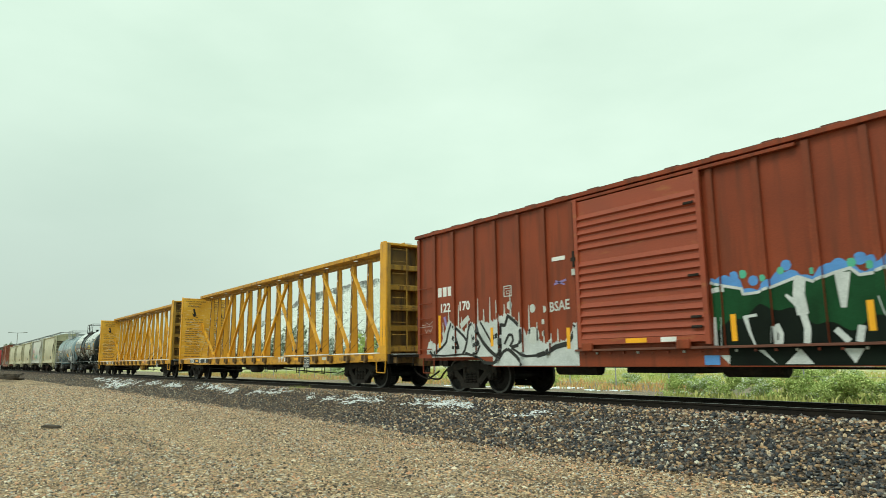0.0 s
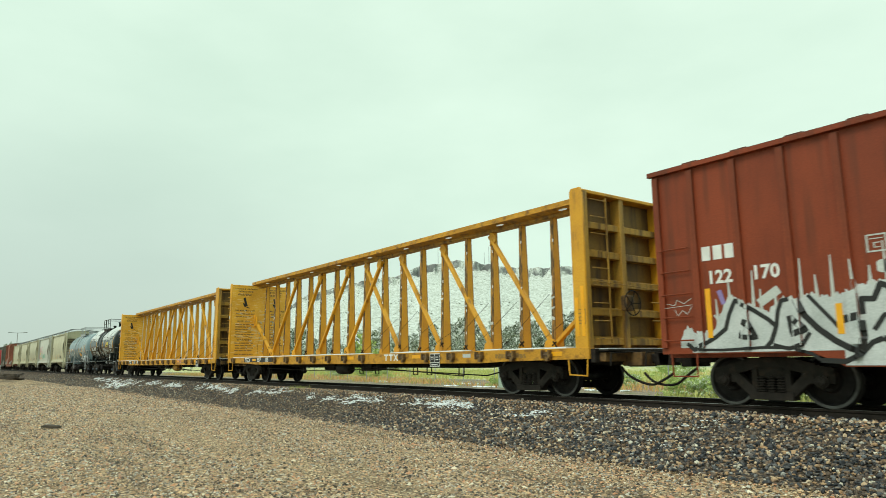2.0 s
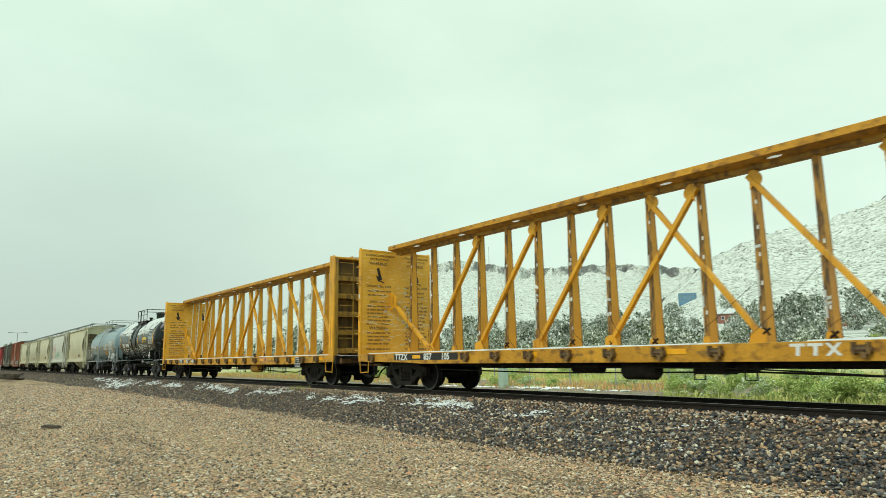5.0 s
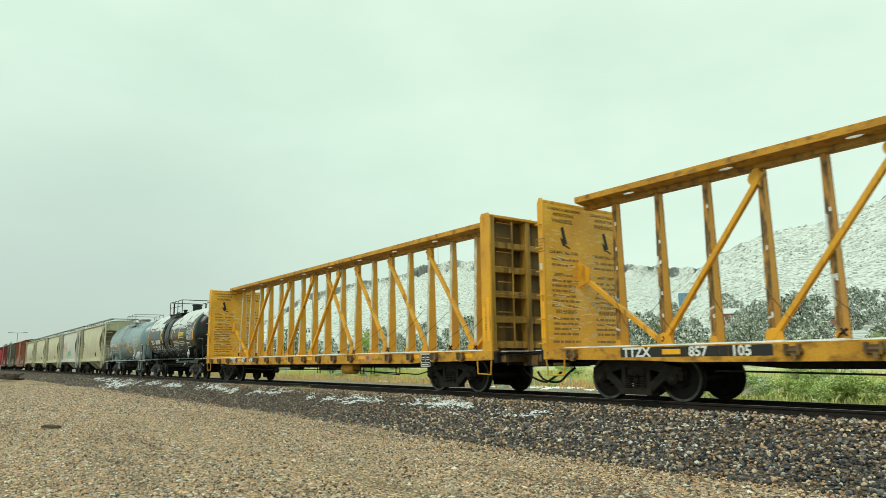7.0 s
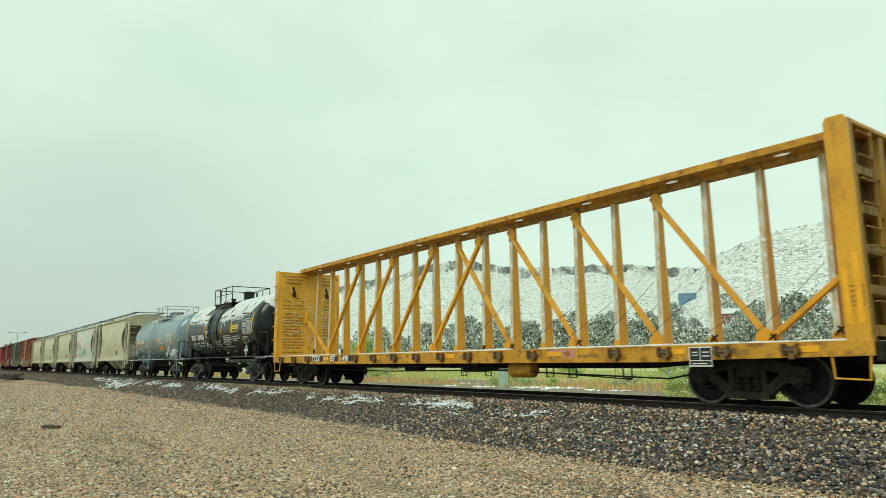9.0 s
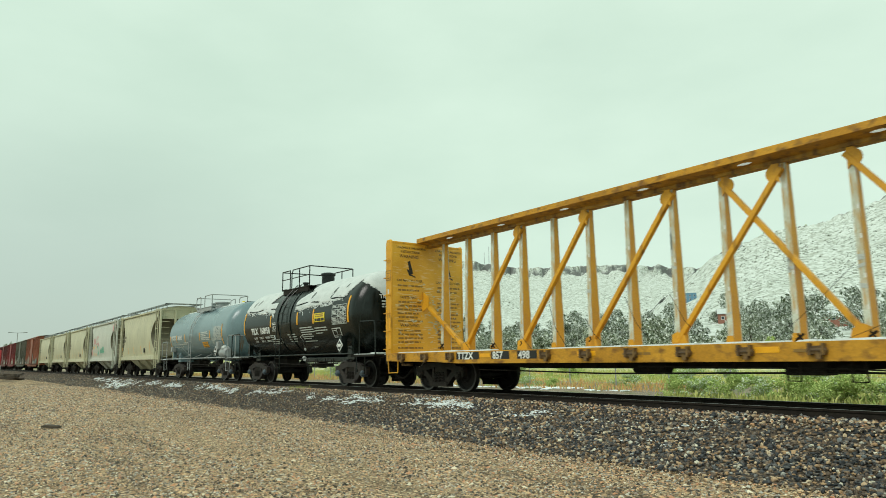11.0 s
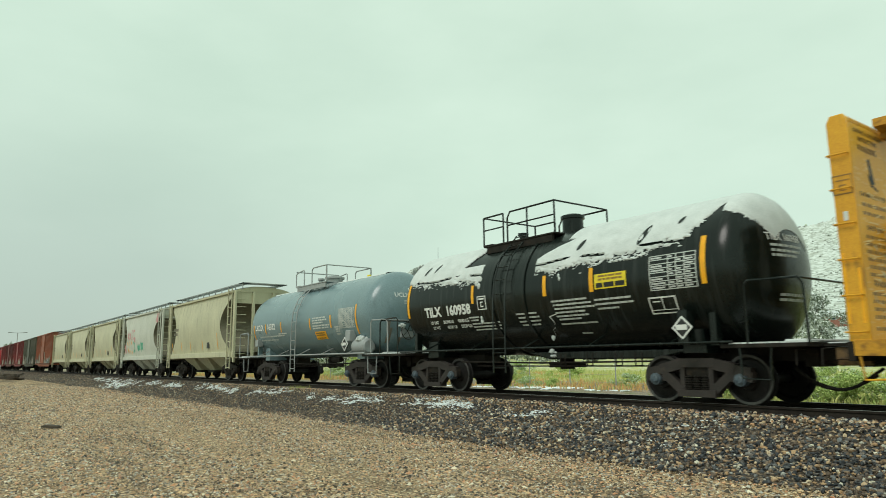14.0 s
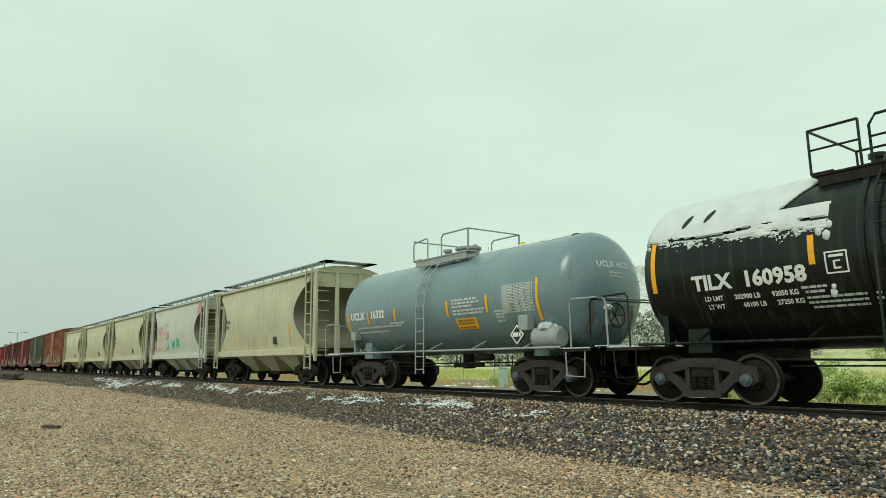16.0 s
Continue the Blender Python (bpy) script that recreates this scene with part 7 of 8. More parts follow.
        tagged(part("lettering", bars_form([(-4.2, -3.3, 2.7), (-4.2, -3.5, 2.45)], lambda u, v: (u, -ye(v) - 0.006, v), 0.16, rng), CREAM_DARK, car), kind="stuff")
    else:
        side = lambda u, v: (u, -ye(v) - 0.006, v)
        for mtl, blobs in ((GRAFFITI_PINK, ((-3.5, -2.5, 2.6, 3.1), (-2.3, -1.4, 2.6, 3.25), (-4.4, -4.0, 1.6, 2.2), (-1.5, -1.1, 2.4, 2.7), (4.0, 4.6, 3.5, 4.1))), (ORANGE, ((-3.6, -3.3, 1.7, 2.4), (-3.1, -2.8, 1.65, 2.4), (-2.4, -2.1, 1.6, 2.4))), (GRAFFITI_MINT, ((-0.6, 0.1, 1.8, 2.2), (0.3, 1.0, 1.75, 2.3), (-1.8, -1.3, 1.7, 2.4)))):
            f = Form()
            for a, b, c, d in blobs:
                for k in range(6):
                    u0 = a + (b - a) * k / 6 + 0.0
                    f.add([side(u0, c + rng.uniform(-.1, .1)), side(u0 + (b - a) / 7, c + rng.uniform(-.1, .1)), side(u0 + (b - a) / 7, d + rng.uniform(-.1, .1)), side(u0, d + rng.uniform(-.1, .1))], [(0, 1, 2, 3)])
            tagged(part("graffiti", f, mtl, car, "faded sprayed graffiti"), kind="stuff")
    return car


PALE = mat("pale_grey_hopper_paint", (0.46, 0.48, 0.41), (0.56, 0.57, 0.50), 0.7, 0.6, 0, 0.1, 40, (0.30, 0.29, 0.22), 0.66)
hopper(-63.6, "cream covered hopper car with roof walkway and ladders", CREAM, False, True)
hopper(-76.4, "pale grey covered hopper car with faded pink and green graffiti", PALE, True)
for hx in (-89.0, -101.5, -114.0):
    hopper(hx, "cream covered hopper car, weathered, in the distant train", CREAM)
WEATHERED_SPRAY = mat("weathered_tan_spray_paint", (0.16, 0.12, 0.08), (0.34, 0.31, 0.25), 1.2, 0.6, 0, 0.1, 30)
for bx, pt, lb in ((-128.86, RUSSET, "russet boxcar with snow on its roof"), (-146.36, OLIVE, "dark olive boxcar with snow on its roof"), (-163.96, DARK_RED, "dark red boxcar with snow on its roof"), (-181.56, MAROON, "maroon boxcar in the distant train"), (-199.16, DARK_RED, "dark red boxcar in the distant train"), (-216.76, MAROON, "maroon boxcar in the distant train"), (-234.36, RUSSET, "russet boxcar in the distant train")):
    far_car, far_door = boxcar(bx, lb, pt, pt, False, 7.75, 4.85)
    rg = random.Random(int(-bx))
    for spray, height, share in ((WEATHERED_SPRAY, 1.5, 0.55), (OLIVE, 1.1, 0.45), (TEAL, 0.8, 0.3)):
        f = Form()
        p0 = rg.uniform(0, 6)
        top = lambda x: 1.15 + height * (0.55 + 0.30 * math.sin(x * 1.7 + p0) + 0.25 * math.sin(x * 4.9 + 2 * p0) + 0.12 * math.sin(x * 13.0))
        for k in range(140):
            a, e = -7.4 + 0.105 * k, -7.295 + 0.105 * k
            if math.sin(a * 1.1 + p0) + 0.6 * math.sin(a * 3.7) > 1 - 2 * share and abs(a) > 1.6:
                f.add([(a, -1.565 - 0.002 * height, 1.10), (e, -1.565 - 0.002 * height, 1.10), (e, -1.565 - 0.002 * height, max(1.2, top(e))), (a, -1.565 - 0.002 * height, max(1.2, top(a)))], [(0, 1, 2, 3)])
        tagged(part("graffiti", f, spray, far_car, "faded sprayed graffiti"), kind="stuff")
scatter_stones()


# ---- plants ----
def leaf_cloud(centres, radii, per, size, seed, flat=0.8, droop=0.0):
    """Leaves as small tilted quads gathered in clumps."""
    rng = np.random.default_rng(seed)
    vs = []
    for c, r in zip(centres, radii):
        n = max(4, int(per * r))
        p = rng.normal(0, 1, (n, 3))
        p = p / np.linalg.norm(p, axis=1, keepdims=True) * rng.uniform(0.35, 1.0, (n, 1)) ** 0.5 * r
        p[:, 2] *= flat
        a, b = rng.normal(0, 1, (n, 3)), rng.normal(0, 1, (n, 3))
        a /= np.linalg.norm(a, axis=1, keepdims=True)
        b -= a * (a * b).sum(1, keepdims=True)
        b /= np.linalg.norm(b, axis=1, keepdims=True)
        s = rng.uniform(0.6, 1.3, (n, 1)) * size
        o = p + np.asarray(c)
        vs.append(np.stack([o - a * s, o + b * s * 0.55, o + a * s, o - b * s * 0.55], 1).reshape(-1, 3))
    v = np.concatenate(vs)
    f = Form()
    f.v = v.tolist()
    f.f = [(k, k + 1, k + 2, k + 3) for k in range(0, len(v), 4)]
    return f


def plain_mesh(form, name, material):
    me = bpy.data.meshes.new(name)
    me.from_pydata(form.v, [], form.f)
    me.materials.append(material)
    return me


def crown_plan(h, w, n, seed, low=0.22):
    rng = random.Random(seed)
    cs, rs = [], []
    for k in range(n):
        z = rng.uniform(low, 0.93)
        lim = w * (0.35 + 0.65 * math.sin(math.pi * min(1.0, 0.18 + z * 0.85)))
        a, d = rng.uniform(0, math.tau), rng.uniform(0.15, 1.0) * lim
        cs.append((d * math.cos(a), d * math.sin(a), z * h))
        rs.append(rng.uniform(0.14, 0.26) * w * (1.2 - 0.4 * z))
    return cs, rs


def trunk_form(h, seed, r):
    rng = random.Random(seed)
    f = Form()
    p = Vector((0, 0, -0.3))
    for k in range(4):
        q = p + Vector((rng.uniform(-0.12, 0.12) * h * 0.3, rng.uniform(-0.12, 0.12) * h * 0.3, h * 0.19))
        f.rod(p, q, r * (1 - 0.22 * k), 8, r * (1 - 0.22 * (k + 1)))
        if k:
            for j in range(3):
                a = rng.uniform(0, math.tau)
                e = p + Vector((math.cos(a) * h * 0.25, math.sin(a) * h * 0.25, h * rng.uniform(0.12, 0.28)))
                f.rod(p, e, r * 0.42, 6, r * 0.10)
        p = q
    return f


TREES = []
for k, (h, w) in enumerate(((6.5, 3.4), (5.2, 3.8), (7.6, 3.6), (4.2, 3.0), (5.8, 4.2), (3.4, 2.8))):
    cs, rs = crown_plan(h, w, 46, 20 + k, 0.10)
    TREES.append((mesh_of(trunk_form(h, k, 0.16), "trunk", BARK), plain_mesh(leaf_cloud(cs, rs, 40, 0.27, 40 + k), "crown", LEAF_GREY)))
cs, rs = crown_plan(5.4, 1.9, 60, 77, 0.05)
GREEN_TREE = (mesh_of(trunk_form(5.0, 9, 0.12), "trunk", BARK), plain_mesh(leaf_cloud(cs, rs, 90, 0.13, 78), "crown", LEAF))


def plant_tree(x, y, z, kind, s, rz, label, group):
    t = thing("tree", label, "tree", group, at=pose(x, y, z, 0, 0, rz))
    for name, me in zip(("trunk", "crown"), kind):
        part(name, me, None, t).scale = (s, s, s)


def land_z(x, y):
    a, d = math.degrees(math.atan2(y, -x)), math.hypot(x, y)
    z = rough_ground(x, y) + 0.1 if y < 300 else -50.0
    for form in (MESA_FORM, HILL_FORM):
        if d > form[1] and form[0][0][0] < a < form[0][-1][0]:
            z = max(z, hill_height(form, a, d))
    return z


def plant_all():
    rng = random.Random(31)
    for k in range(308):
        a = rng.uniform(21, 80)
        d = rng.choice((rng.uniform(105, 160), rng.uniform(140, 260), rng.uniform(140, 260), rng.uniform(250, 430)))
        x, y = -d * math.cos(radians(a)), d * math.sin(radians(a))
        if y < 58 or (31 < a < 36 and d < 200 and rng.random() < 0.5):
            continue
        s = rng.uniform(0.7, 1.2) * (1.3 if d > 150 else 0.8)
        plant_tree(x, y, land_z(x, y) - 0.2, rng.choice(TREES), s, rng.uniform(0, 360), "grey-green tree bowed under fresh wet snow", "snowy trees below the hill")
    for a, d, s in ((30.2, 84, 1.0), (29.6, 86, 0.8), (62.8, 100, 0.6), (73.5, 70, 0.8), (75.0, 66, 1.0), (69.6, 90, 0.6)):
        x, y = -d * math.cos(radians(a)), d * math.sin(radians(a))
        plant_tree(x, y, land_z(x, y) - 0.1, GREEN_TREE, s, rng.uniform(0, 360), "fresh green leafy tree beside the field", "green trees")
    for a, d, s in ((4.3, 300, 1.6), (5.0, 330, 1.2), (13.0, 420, 1.0), (17.5, 400, 1.2), (20.0, 380, 1.0)):
        x, y = -d * math.cos(radians(a)), d * math.sin(radians(a))
        plant_tree(x, y, land_z(x, y), TREES[0], s, 40 * a, "distant grey-green tree on the flat", "distant trees")


def scrub():
    """Dark scrub dotted over the snowy slopes."""
    rng = np.random.default_rng(8)
    places, sizes = [], []
    for k in range(15000):
        form = HILL_FORM if rng.random() < 0.65 else MESA_FORM
        a, kk = rng.uniform(form[0][0][0] + 6, 82), rng.random() ** 1.5 * 0.95
        d = form[1] + (form[2] - form[1]) * kk
        if noise.noise(Vector((a * 0.35, kk * 5, 3))) + 0.45 * (0.5 - kk) < rng.uniform(-0.35, 0.35):
            continue
        x, y = -d * math.cos(radians(a)), d * math.sin(radians(a))
        places.append((x, y, hill_height(form, a, d)))
        sizes.append(rng.uniform(0.22, 0.8) * d / 500)
    me_mat = mat("dark_scrub", (0.10, 0.115, 0.08), (0.34, 0.36, 0.31), 0.3, 0.9, 0, 0.4, 3, None, 0.6, (1, 1, 1), 0.7)
    ob = stones("hillside_scrub", places, sizes, me_mat, "low dark scrub and rocks dotted over snowy slopes", 0.7, 11)
    ob["category"] = "scrub"
    for a, d, s in ((64.9, 790, 4.6), (65.2, 795, 4.0), (65.9, 790, 3.4), (63.0, 780, 3.0), (68.6, 800, 2.2)):
        x, y = -d * math.cos(radians(a)), d * math.sin(radians(a))
        cs, rs = crown_plan(s, s * 0.5, 14, int(a * 10), 0.1)
        sh = thing("shrub", "dark round juniper shrub on the hill crest", "shrub", "crest shrubs", at=pose(x, y, hill_height(HILL_FORM, a, d) - 0.3))
        part("foliage", plain_mesh(leaf_cloud(cs, rs, 22, 0.5, int(a * 7)), "foliage", LEAF), None, sh)


def blades(name, places, heights, material, label, seed, width=0.02, lean=0.35):
    rng = np.random.default_rng(seed)
    p, h = np.asarray(places), np.asarray(heights)[:, None]
    n = len(p)
    a = rng.uniform(0, math.tau, n)
    side = np.stack([np.cos(a), np.sin(a), np.zeros(n)], 1) * width * rng.uniform(0.7, 1.6, (n, 1))
    tip = np.stack([rng.normal(0, lean, n), rng.normal(0, lean, n), np.ones(n)], 1) * h
    mid = tip * np.array([0.35, 0.35, 0.6])
    v = np.stack([p - side, p + side, p + mid + side * 0.8, p + mid - side * 0.8, p + tip], 1).reshape(-1, 3)
    f = []
    for k in range(0, 5 * n, 5):
        f += [(k, k + 1, k + 2, k + 3), (k + 3, k + 2, k + 4)]
    me = bpy.data.meshes.new(name)
    me.from_pydata(v.tolist(), [], f)
    me.materials.append(material)
    return tagged(new(name, me), label, "grass", kind="stuff")


def grass_all():
    rng = np.random.default_rng(21)
    g, gh, dry, dh = [], [], [], []
    for k in range(64000):
        x = rng.uniform(-100, 14)
        y = 22.0 + 40 * rng.random() ** 1.7
        n = noise.noise(Vector((x * 0.09, y * 0.16, 2.0)))
        edge = 25.5 if x < -17 else 21.5 + 0.6 * math.sin(x)
        if y < edge or (y < 34 and n < -0.25):
            continue
        if (x < -17 and y < 34 and n > (-0.8 if -75 < x < -26 else -0.30)) or (x < -17 and n > 0.30):
            if rng.random() < 0.8:
                dry.append((x, y, rough_ground(x, y) + 0.1))
                dh.append(rng.uniform(0.10, 0.34))
                continue
        g.append((x, y, rough_ground(x, y) + 0.1))
        gh.append(rng.uniform(0.10, 0.36))
    blades("meadow_grass", g, gh, GRASS, "fresh green meadow grass with yellow tips", 1, 0.022)
    blades("dry_grass", dry, dh, DRY_GRASS, "dry orange-tan grass beside the bare strip", 2, 0.018)
    wp = [(-24.4 + rng.normal(0, 0.25), 11.3 + rng.normal(0, 0.14), 0.60) for k in range(90)]
    blades("track_weed", wp, rng.uniform(0.06, 0.2, 90), GRASS, "small green weed tuft growing in ballast", 3, 0.008, 0.7)
    # low bushes along the far side of the track, some tipped with snow
    r2 = random.Random(5)
    kinds = []
    for k in range(4):
        cs, rs = crown_plan(0.95, 1.0, 26, 90 + k, 0.02)
        kinds.append(plain_mesh(leaf_cloud(cs, rs, 950, 0.036, 60 + k, 0.8), "foliage", LEAF if k % 2 == 0 else LEAF_SNOWY))
    spots = [(-9.9, 22.9, 0.8), (-7.3, 22.6, 0.85), (-4.6, 22.3, 0.9), (-1.2, 22.3, 1.0), (-16.3, 24.3, 0.9), (-15.2, 24.0, 0.8), (-13.7, 24.0, 1.0), (-12.6, 23.6, 0.9), (-11.3, 23.4, 1.0), (-10.2, 23.8, 0.9), (-9.2, 23.0, 1.05), (-8.0, 23.4, 1.0), (-6.6, 23.2, 1.1), (-5.2, 22.8, 1.0), (-3.8, 23.0, 1.1), (-2.4, 22.6, 1.0), (-29.9, 26.4, 0.7), (-27.6, 26.6, 0.7), (-26.4, 27.2, 0.55), (-23.4, 30, 0.8), (-34, 31, 0.8), (-62, 33, 1.3), (-58, 34, 1.2), (-66, 35, 1.3), (-54, 33, 1.1), (-19.5, 33, 1.1), (-14.5, 31, 1.2), (-9, 30, 1.3), (-4, 29, 1.2), (-25, 38, 1.3), (-38, 41, 1.4), (-47, 44, 1.5), (-31, 45, 1.5), (-18, 42, 1.4), (-10, 40, 1.4)]
    for k, (x, y, s) in enumerate(spots):
        b = thing("bush", "leafy green bush beside the track" if k % 4 in (0, 2) else "green bush tipped with wet snow", "bush", "bushes along the line", at=pose(x, y, rough_ground(x, y) + 0.08, 0, 0, 67 * k))
        o = part("foliage", kinds[(k * 3) % 4] if k % 4 in (1, 3) else kinds[2 * (k % 2)], None, b)
        o.scale = (s * 1.1, s * 1.1, s * 0.95)
        o.data = kinds[1 + 2 * (k % 2)] if k % 4 in (1, 3) else kinds[2 * ((k // 2) % 2)]
    places, sizes = [], []
    for k in range(700):
        if k < 420:
            x = r2.uniform(-46, -17)
            y = 25.4 + 0.5 * math.sin(x * 0.6) + r2.gauss(0, 0.18) + (2.5 if x < -33 else 0)
            if noise.noise(Vector((x * 0.45, 5, 0))) < 0.02:
                continue
        else:
            x, y = r2.uniform(-28.5, -23.5), 26.3 + r2.gauss(0, 0.25)
        places.append((x, y, rough_ground(x, y) + 0.12))
        sizes.append(r2.uniform(0.05, 0.20))
    stones("field_snow", places, sizes, FRESH_SNOW, "thin patches of snow along the bare strip", 0.3, 15)


# ---- fence, cabinet, debris, poles, houses ----
def fence():
    f = thing("wire_fence", "thin wire fence on grey steel posts in grass", "fence")
    post = mesh_of(Form().rod((0, 0, 0), (0, 0, 1.5), 0.03, 8).rod((0, 0, 1.5), (0, 0, 1.53), 0.036, 8), "post", SILVER)
    for k in range(30):
        x = -75 + 3.1 * k
        part("post", post, None, f).location = (x, 27.6, rough_ground(x, 27.6) + 0.05)
    for z in (0.35, 0.75, 1.15, 1.5):
        part("wire", Form().pipe([(-75 + 3.1 * k, 27.6, rough_ground(-75 + 3.1 * k, 27.6) + z + 0.05) for k in range(30)], 0.006, 4), SILVER, f)


def cabinet():
    c = thing("utility_cabinet", "pale green metal utility pedestal beside the track", "cabinet", at=pose(-28.9, 25.9, rough_ground(-28.9, 25.9) + 0.08))
    green = mat("pale_green_enamel", (0.36, 0.48, 0.40), (0.44, 0.56, 0.47), 2, 0.5)
    part("body", Form().box(-0.22, 0.22, -0.2, 0.2, 0, 1.1), green, c, "", 0.03)
    part("cap", Form().prism([(-0.24, 1.1), (0.24, 1.1), (0.20, 1.20), (-0.20, 1.20)], -0.22, 0.22), green, c, "", 0.02)
    part("hatch", Form().box(-0.17, 0.17, -0.212, -0.2, 0.15, 0.95), green, c, "", 0.006)


def debris():
    rng = random.Random(3)
    for k in range(14):
        t = thing("scrap_tie", "dark weathered timber tie lying in a heap", "timber", "heap of old ties")
        part("timber", Form().box(-1.25, 1.25, -0.11, 0.11, -0.08, 0.08), WOOD, t, "", 0.02)
        t.matrix_world = pose(-92 + rng.uniform(-2.2, 2.2), 6.7 + rng.uniform(-0.9, 0.9), 0.12 + 0.13 * (k % 5), rng.uniform(-8, 8), rng.uniform(-9, 9), rng.uniform(-40, 40) + 30)
    for x, y, l, rz in ((-20.9, 2.6, 0.55, 40), (-61, 8.6, 1.6, 5)):
        t = thing("wood_scrap", "dark splintered wood scrap on gravel", "timber", at=pose(x, y, 0.05 + rough_ground(x, y), 4, 3, rz))
        part("splinter", Form().prism([(-l / 2, -0.03), (l / 2, -0.02), (l * 0.46, 0.035), (-l * 0.1, 0.05), (-l * 0.48, 0.02)], -0.07, 0.06), WOOD, t, "", 0.008)


def lamp_pole():
    p = thing("street_lamp", "tall grey double-armed street lamp far off", "street lamp", at=pose(-230, 18.2, 0))
    part("pole", Form().rod((0, 0, -0.5), (0, 0, 11.0), 0.14, 8, 0.08), SILVER, p)
    for s in (-1, 1):
        part("arm", Form().rod((0, 0, 10.9), (0, s * 1.6, 11.0), 0.06, 6), SILVER, p)
        part("lamp_head", Form().box(-0.2, 0.2, min(s * 1.4, s * 2.4), max(s * 1.4, s * 2.4), 10.95, 11.15), SILVER, p, "", 0.03)


def masts():
    for a, h in ((36.5, 40), (40.9, 44), (40.5, 30)):
        d = 1480.0
        x, y = -d * math.cos(radians(a)), d * math.sin(radians(a))
        m = thing("radio_mast", "slim lattice radio mast on the mesa top", "mast", "masts on the mesa", at=pose(x, y, hill_height(MESA_FORM, a, d) - 1))
        for k in range(3):
            c, s = 0.9 * math.cos(k * math.tau / 3), 0.9 * math.sin(k * math.tau / 3)
            part("leg", Form().rod((c, s, 0), (c * 0.3, s * 0.3, h), 0.18, 5), SILVER, m)
        br = Form()
        for j in range(12):
            t0, t1 = j / 12, (j + 1) / 12
            r0, r1 = 0.9 - 0.63 * t0, 0.9 - 0.63 * t1
            br.rod((r0, 0, h * t0), (-r1 * 0.5, r1 * 0.87, h * t1), 0.09, 4).rod((-r0 * 0.5, -r0 * 0.87, h * t0), (r1, 0, h * t1), 0.09, 4)
        part("bracing", br, SILVER, m)


WALLS = [mat("house_wall_" + n, [v * 0.9 for v in c], c, 1.5, 0.8) for n, c in (("tan", (0.42, 0.36, 0.27)), ("grey", (0.40, 0.41, 0.40)), ("brick", (0.30, 0.13, 0.09)), ("blue", (0.12, 0.25, 0.36)), ("white", (0.66, 0.68, 0.66)))]
PANE = mat("dark_window_glass", (0.02, 0.03, 0.04), (0.04, 0.05, 0.06), 1, 0.1)
ROOF_DARK = mat("dark_roof_shingles", (0.10, 0.09, 0.085), (0.16, 0.14, 0.13), 1.0, 0.9, 0, 0.4, 8)


def house(x, y, z, w, d, h, wall, rz, label, flat=False, storeys=1):
    t = thing("house", label, "house", "houses on the slope", at=pose(x, y, z, 0, 0, rz))
    part("wall", Form().box(-w / 2, w / 2, -d / 2, d / 2, -3.0, h), WALLS[wall], t)
    if flat:
        part("roof", Form().box(-w / 2 - 0.3, w / 2 + 0.3, -d / 2 - 0.3, d / 2 + 0.3, h, h + 0.35), SNOW, t, "snow-covered flat roof", 0.05)
    else:
        f = Form()
        for s in (-1, 1):
            f.add([(a, s * b, c) for a in (-w / 2 - 0.4, w / 2 + 0.4) for b, c in ((d / 2 + 0.4, h - 0.1), (0, h + d * 0.28), (0, h + d * 0.28 + 0.2), (d / 2 + 0.4, h + 0.1))], [(0, 1, 5, 4), (1, 2, 6, 5), (2, 3, 7, 6), (3, 0, 4, 7), (0, 3, 2, 1), (4, 5, 6, 7)])
        part("roof", f, ROOF_DARK, t, "gable roof")
        f = Form()
        for s in (-1, 1):
            f.add([(a, s * b, c + 0.26) for a in (-w / 2 - 0.3, w / 2 + 0.3) for b, c in ((d / 2 + 0.3, h - 0.1), (0.02, h + d * 0.28))], [(0, 1, 3, 2)])
        part("roof_snow", f, SNOW, t, "snow on the roof")
        for s in (-1, 1):
            part("gable", Form().add([(s * w / 2, -d / 2, h), (s * w / 2, d / 2, h), (s * w / 2, 0, h + d * 0.27)], [(0, 1, 2)]), WALLS[wall], t)
    for k in range(storeys):
        zz = 1.0 + 2.8 * k
        n = max(2, int(w / 3))
        for i in range(n):
            xx = -w / 2 + w * (i + 0.5) / n
            wd = part("window", Form().box(xx - 0.65, xx + 0.65, -d / 2 - 0.06, -d / 2 + 0.02, zz, zz + 1.3), WALLS[4], t)
            part("pane", Form().box(xx - 0.52, xx + 0.52, -d / 2 - 0.08, -d / 2 - 0.05, zz + 0.12, zz + 1.18), PANE, wd)


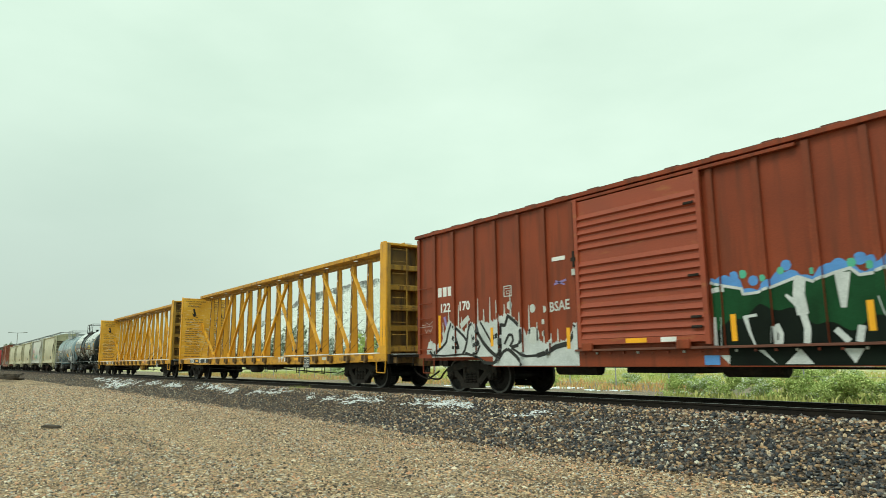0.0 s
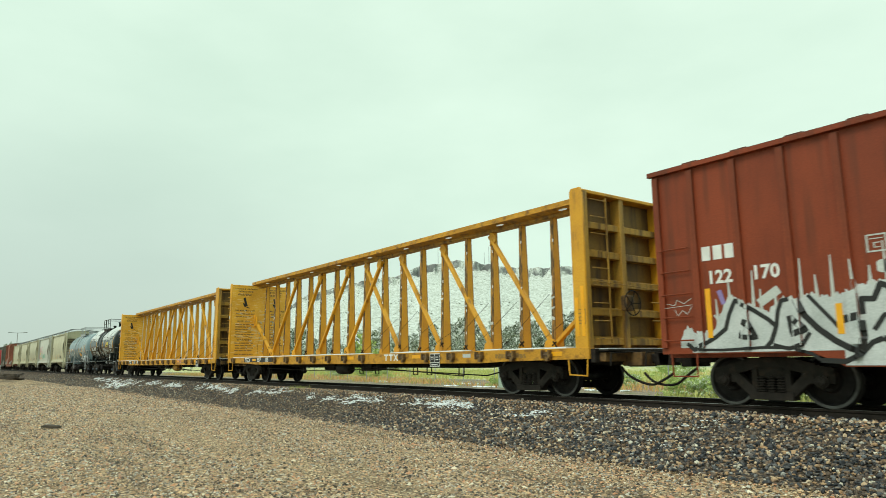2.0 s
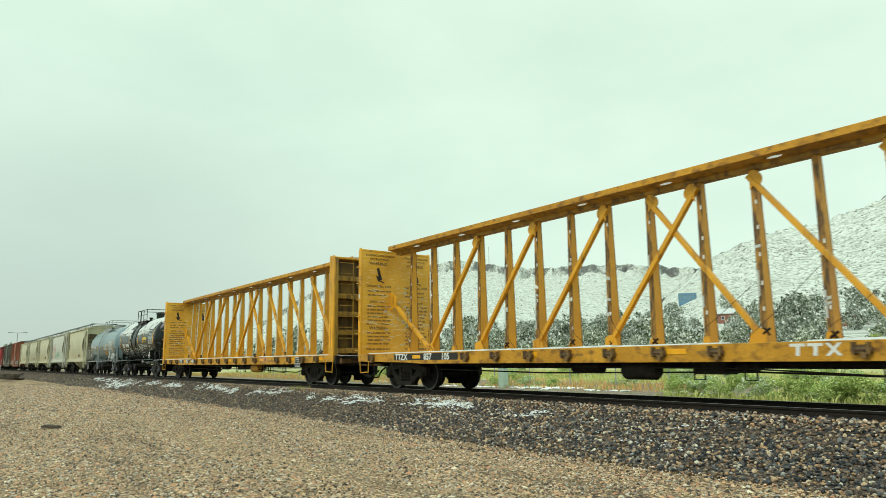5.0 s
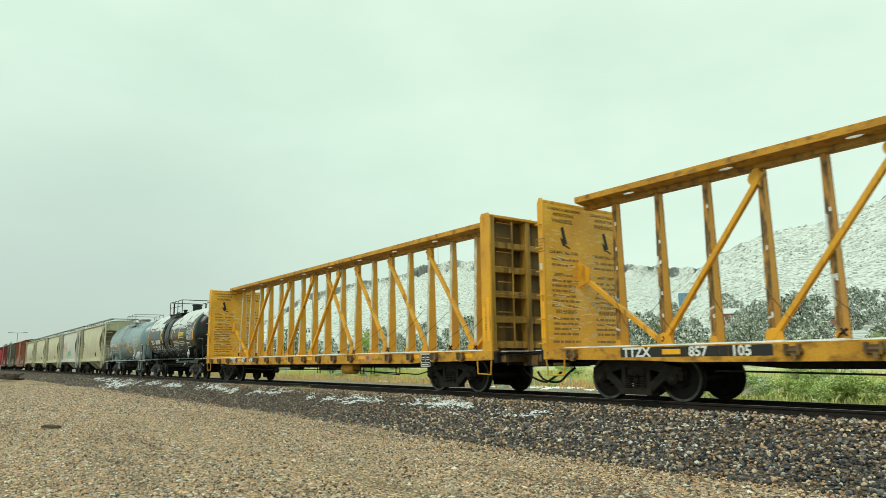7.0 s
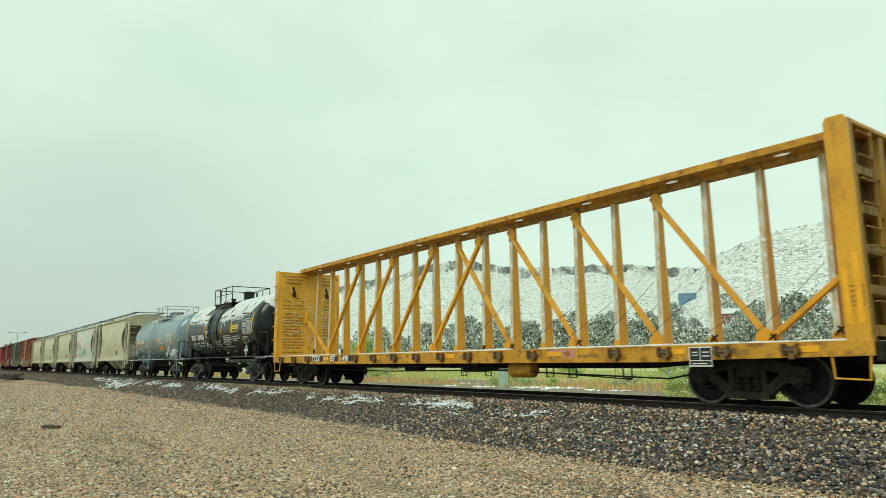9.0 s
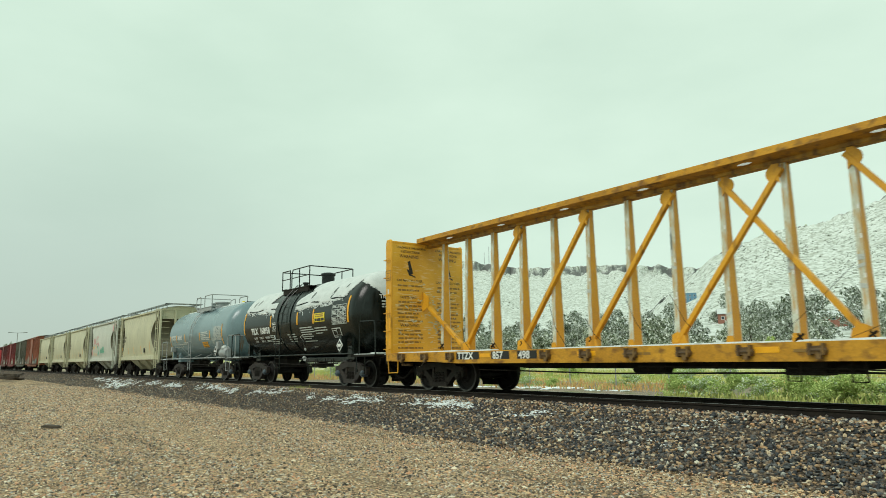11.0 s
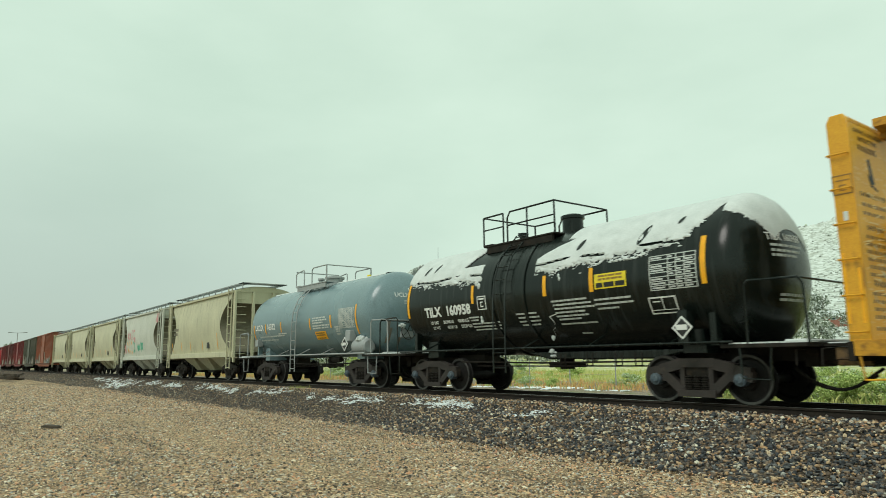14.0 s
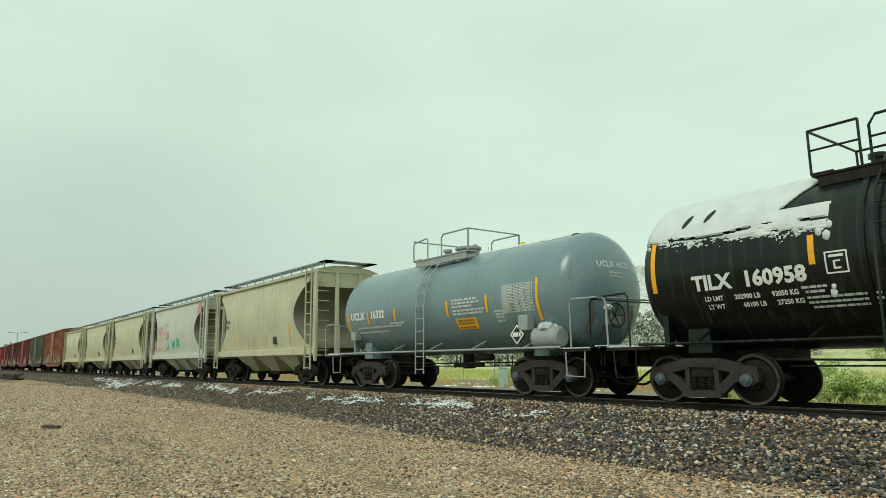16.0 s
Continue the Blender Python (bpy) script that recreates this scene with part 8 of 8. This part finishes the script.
def houses():
    for a, d, w, dp, h, wall, rz, flat, st, lb in (
            (57.0, 565, 13, 9, 6.5, 3, 38, True, 2, "blue and white two-storey house with flat roof"),
            (55.6, 430, 12, 8, 3.2, 0, 30, False, 1, "tan bungalow with a snowy roof"),
            (51.5, 330, 13, 9, 3.4, 1, 44, False, 1, "grey house with a snow-dusted gable roof"),
            (48.5, 360, 11, 8, 3.4, 0, 25, False, 1, "tan house with a snow-dusted gable roof"),
            (44.0, 320, 14, 8, 3.2, 2, 40, False, 1, "brick house with a snow-dusted gable roof"),
            (40.0, 340, 12, 8, 3.2, 1, 50, False, 1, "grey house among snowy trees"),
            (46.2, 330, 9, 7, 2.8, 4, 30, False, 1, "white cottage with a snowy roof"),
            (53.6, 330, 10, 8, 3.0, 0, 34, False, 1, "tan house half hidden by trees"),
            (60.2, 300, 11, 8, 3.2, 2, 32, False, 1, "brick house below the hillside"),
            (64.6, 340, 11, 8, 3.0, 0, 20, False, 1, "tan house below the hillside"),
            (67.5, 230, 14, 6, 2.0, 2, 25, False, 1, "low brick shed with a snowy roof"),
            (71.0, 240, 10, 7, 2.6, 0, 18, False, 1, "low tan building with a snowy roof")):
        x, y = -d * math.cos(radians(a)), d * math.sin(radians(a))
        house(x, y, land_z(x, y) + 0.4, w, dp, h, wall, rz, lb, flat, st)


def parked_truck():
    red = plain("red_truck_paint", (0.42, 0.03, 0.03), 0.35)
    t = thing("truck", "red and white truck parked beside the line", "truck", at=pose(-112, 5.9, 0.05, 0, 0, 0))
    part("cab", Form().prism([(-1.4, 1.6), (1.2, 1.6), (1.3, 2.6), (0.9, 3.7), (-1.4, 3.7)], -1.2, 1.2), red, t, "red cab", 0.08)
    part("bumper", Form().box(1.2, 1.6, -1.2, 1.2, 0.6, 1.6), WHITE, t, "white bumper and grille", 0.05)
    part("windscreen", Form().add([(1.31, -1.0, 2.65), (1.31, 1.0, 2.65), (0.95, 1.0, 3.5), (0.95, -1.0, 3.5)], [(0, 1, 2, 3)]), PANE, t)
    part("cargo_box", Form().box(-7.0, -1.5, -1.2, 1.2, 1.2, 3.6), WHITE, t, "white cargo box", 0.04)
    part("chassis", Form().box(-7.0, 1.2, -0.9, 0.9, 0.7, 1.25), STEEL, t)
    for x in (0.3, -4.8, -6.0):
        for s in (-1, 1):
            part("wheel", Form().turned([(s * 0.85, 0.0), (s * 0.85, 0.5), (s * 1.12, 0.5), (s * 1.12, 0.28), (s * 1.05, 0.0)], 20, "y", (x, 0, 0.5)), STEEL, t)
    for s in (-1, 1):
        part("headlight", Form().box(1.58, 1.63, s * 0.85 - 0.16, s * 0.85 + 0.16, 1.0, 1.3), SNOW, t)


plant_all()
scrub()
grass_all()
fence()
cabinet()
debris()
lamp_pole()
masts()
houses()
parked_truck()


def motions():
    for car, x in CARS:
        walk(car, [(t, pose(x + travel(t), TRACK_Y, RAIL_Z)) for t in [0.5 * k for k in range(32)] + [15.7, 15.8, 15.9, 16.0]])
    for wheels, x in SPINNING:
        walk(wheels, [(t * 0.1, pose(x, 0, 0.457, 0, math.degrees((travel(t * 0.1)) / 0.457), 0)) for t in range(161)])


motions()
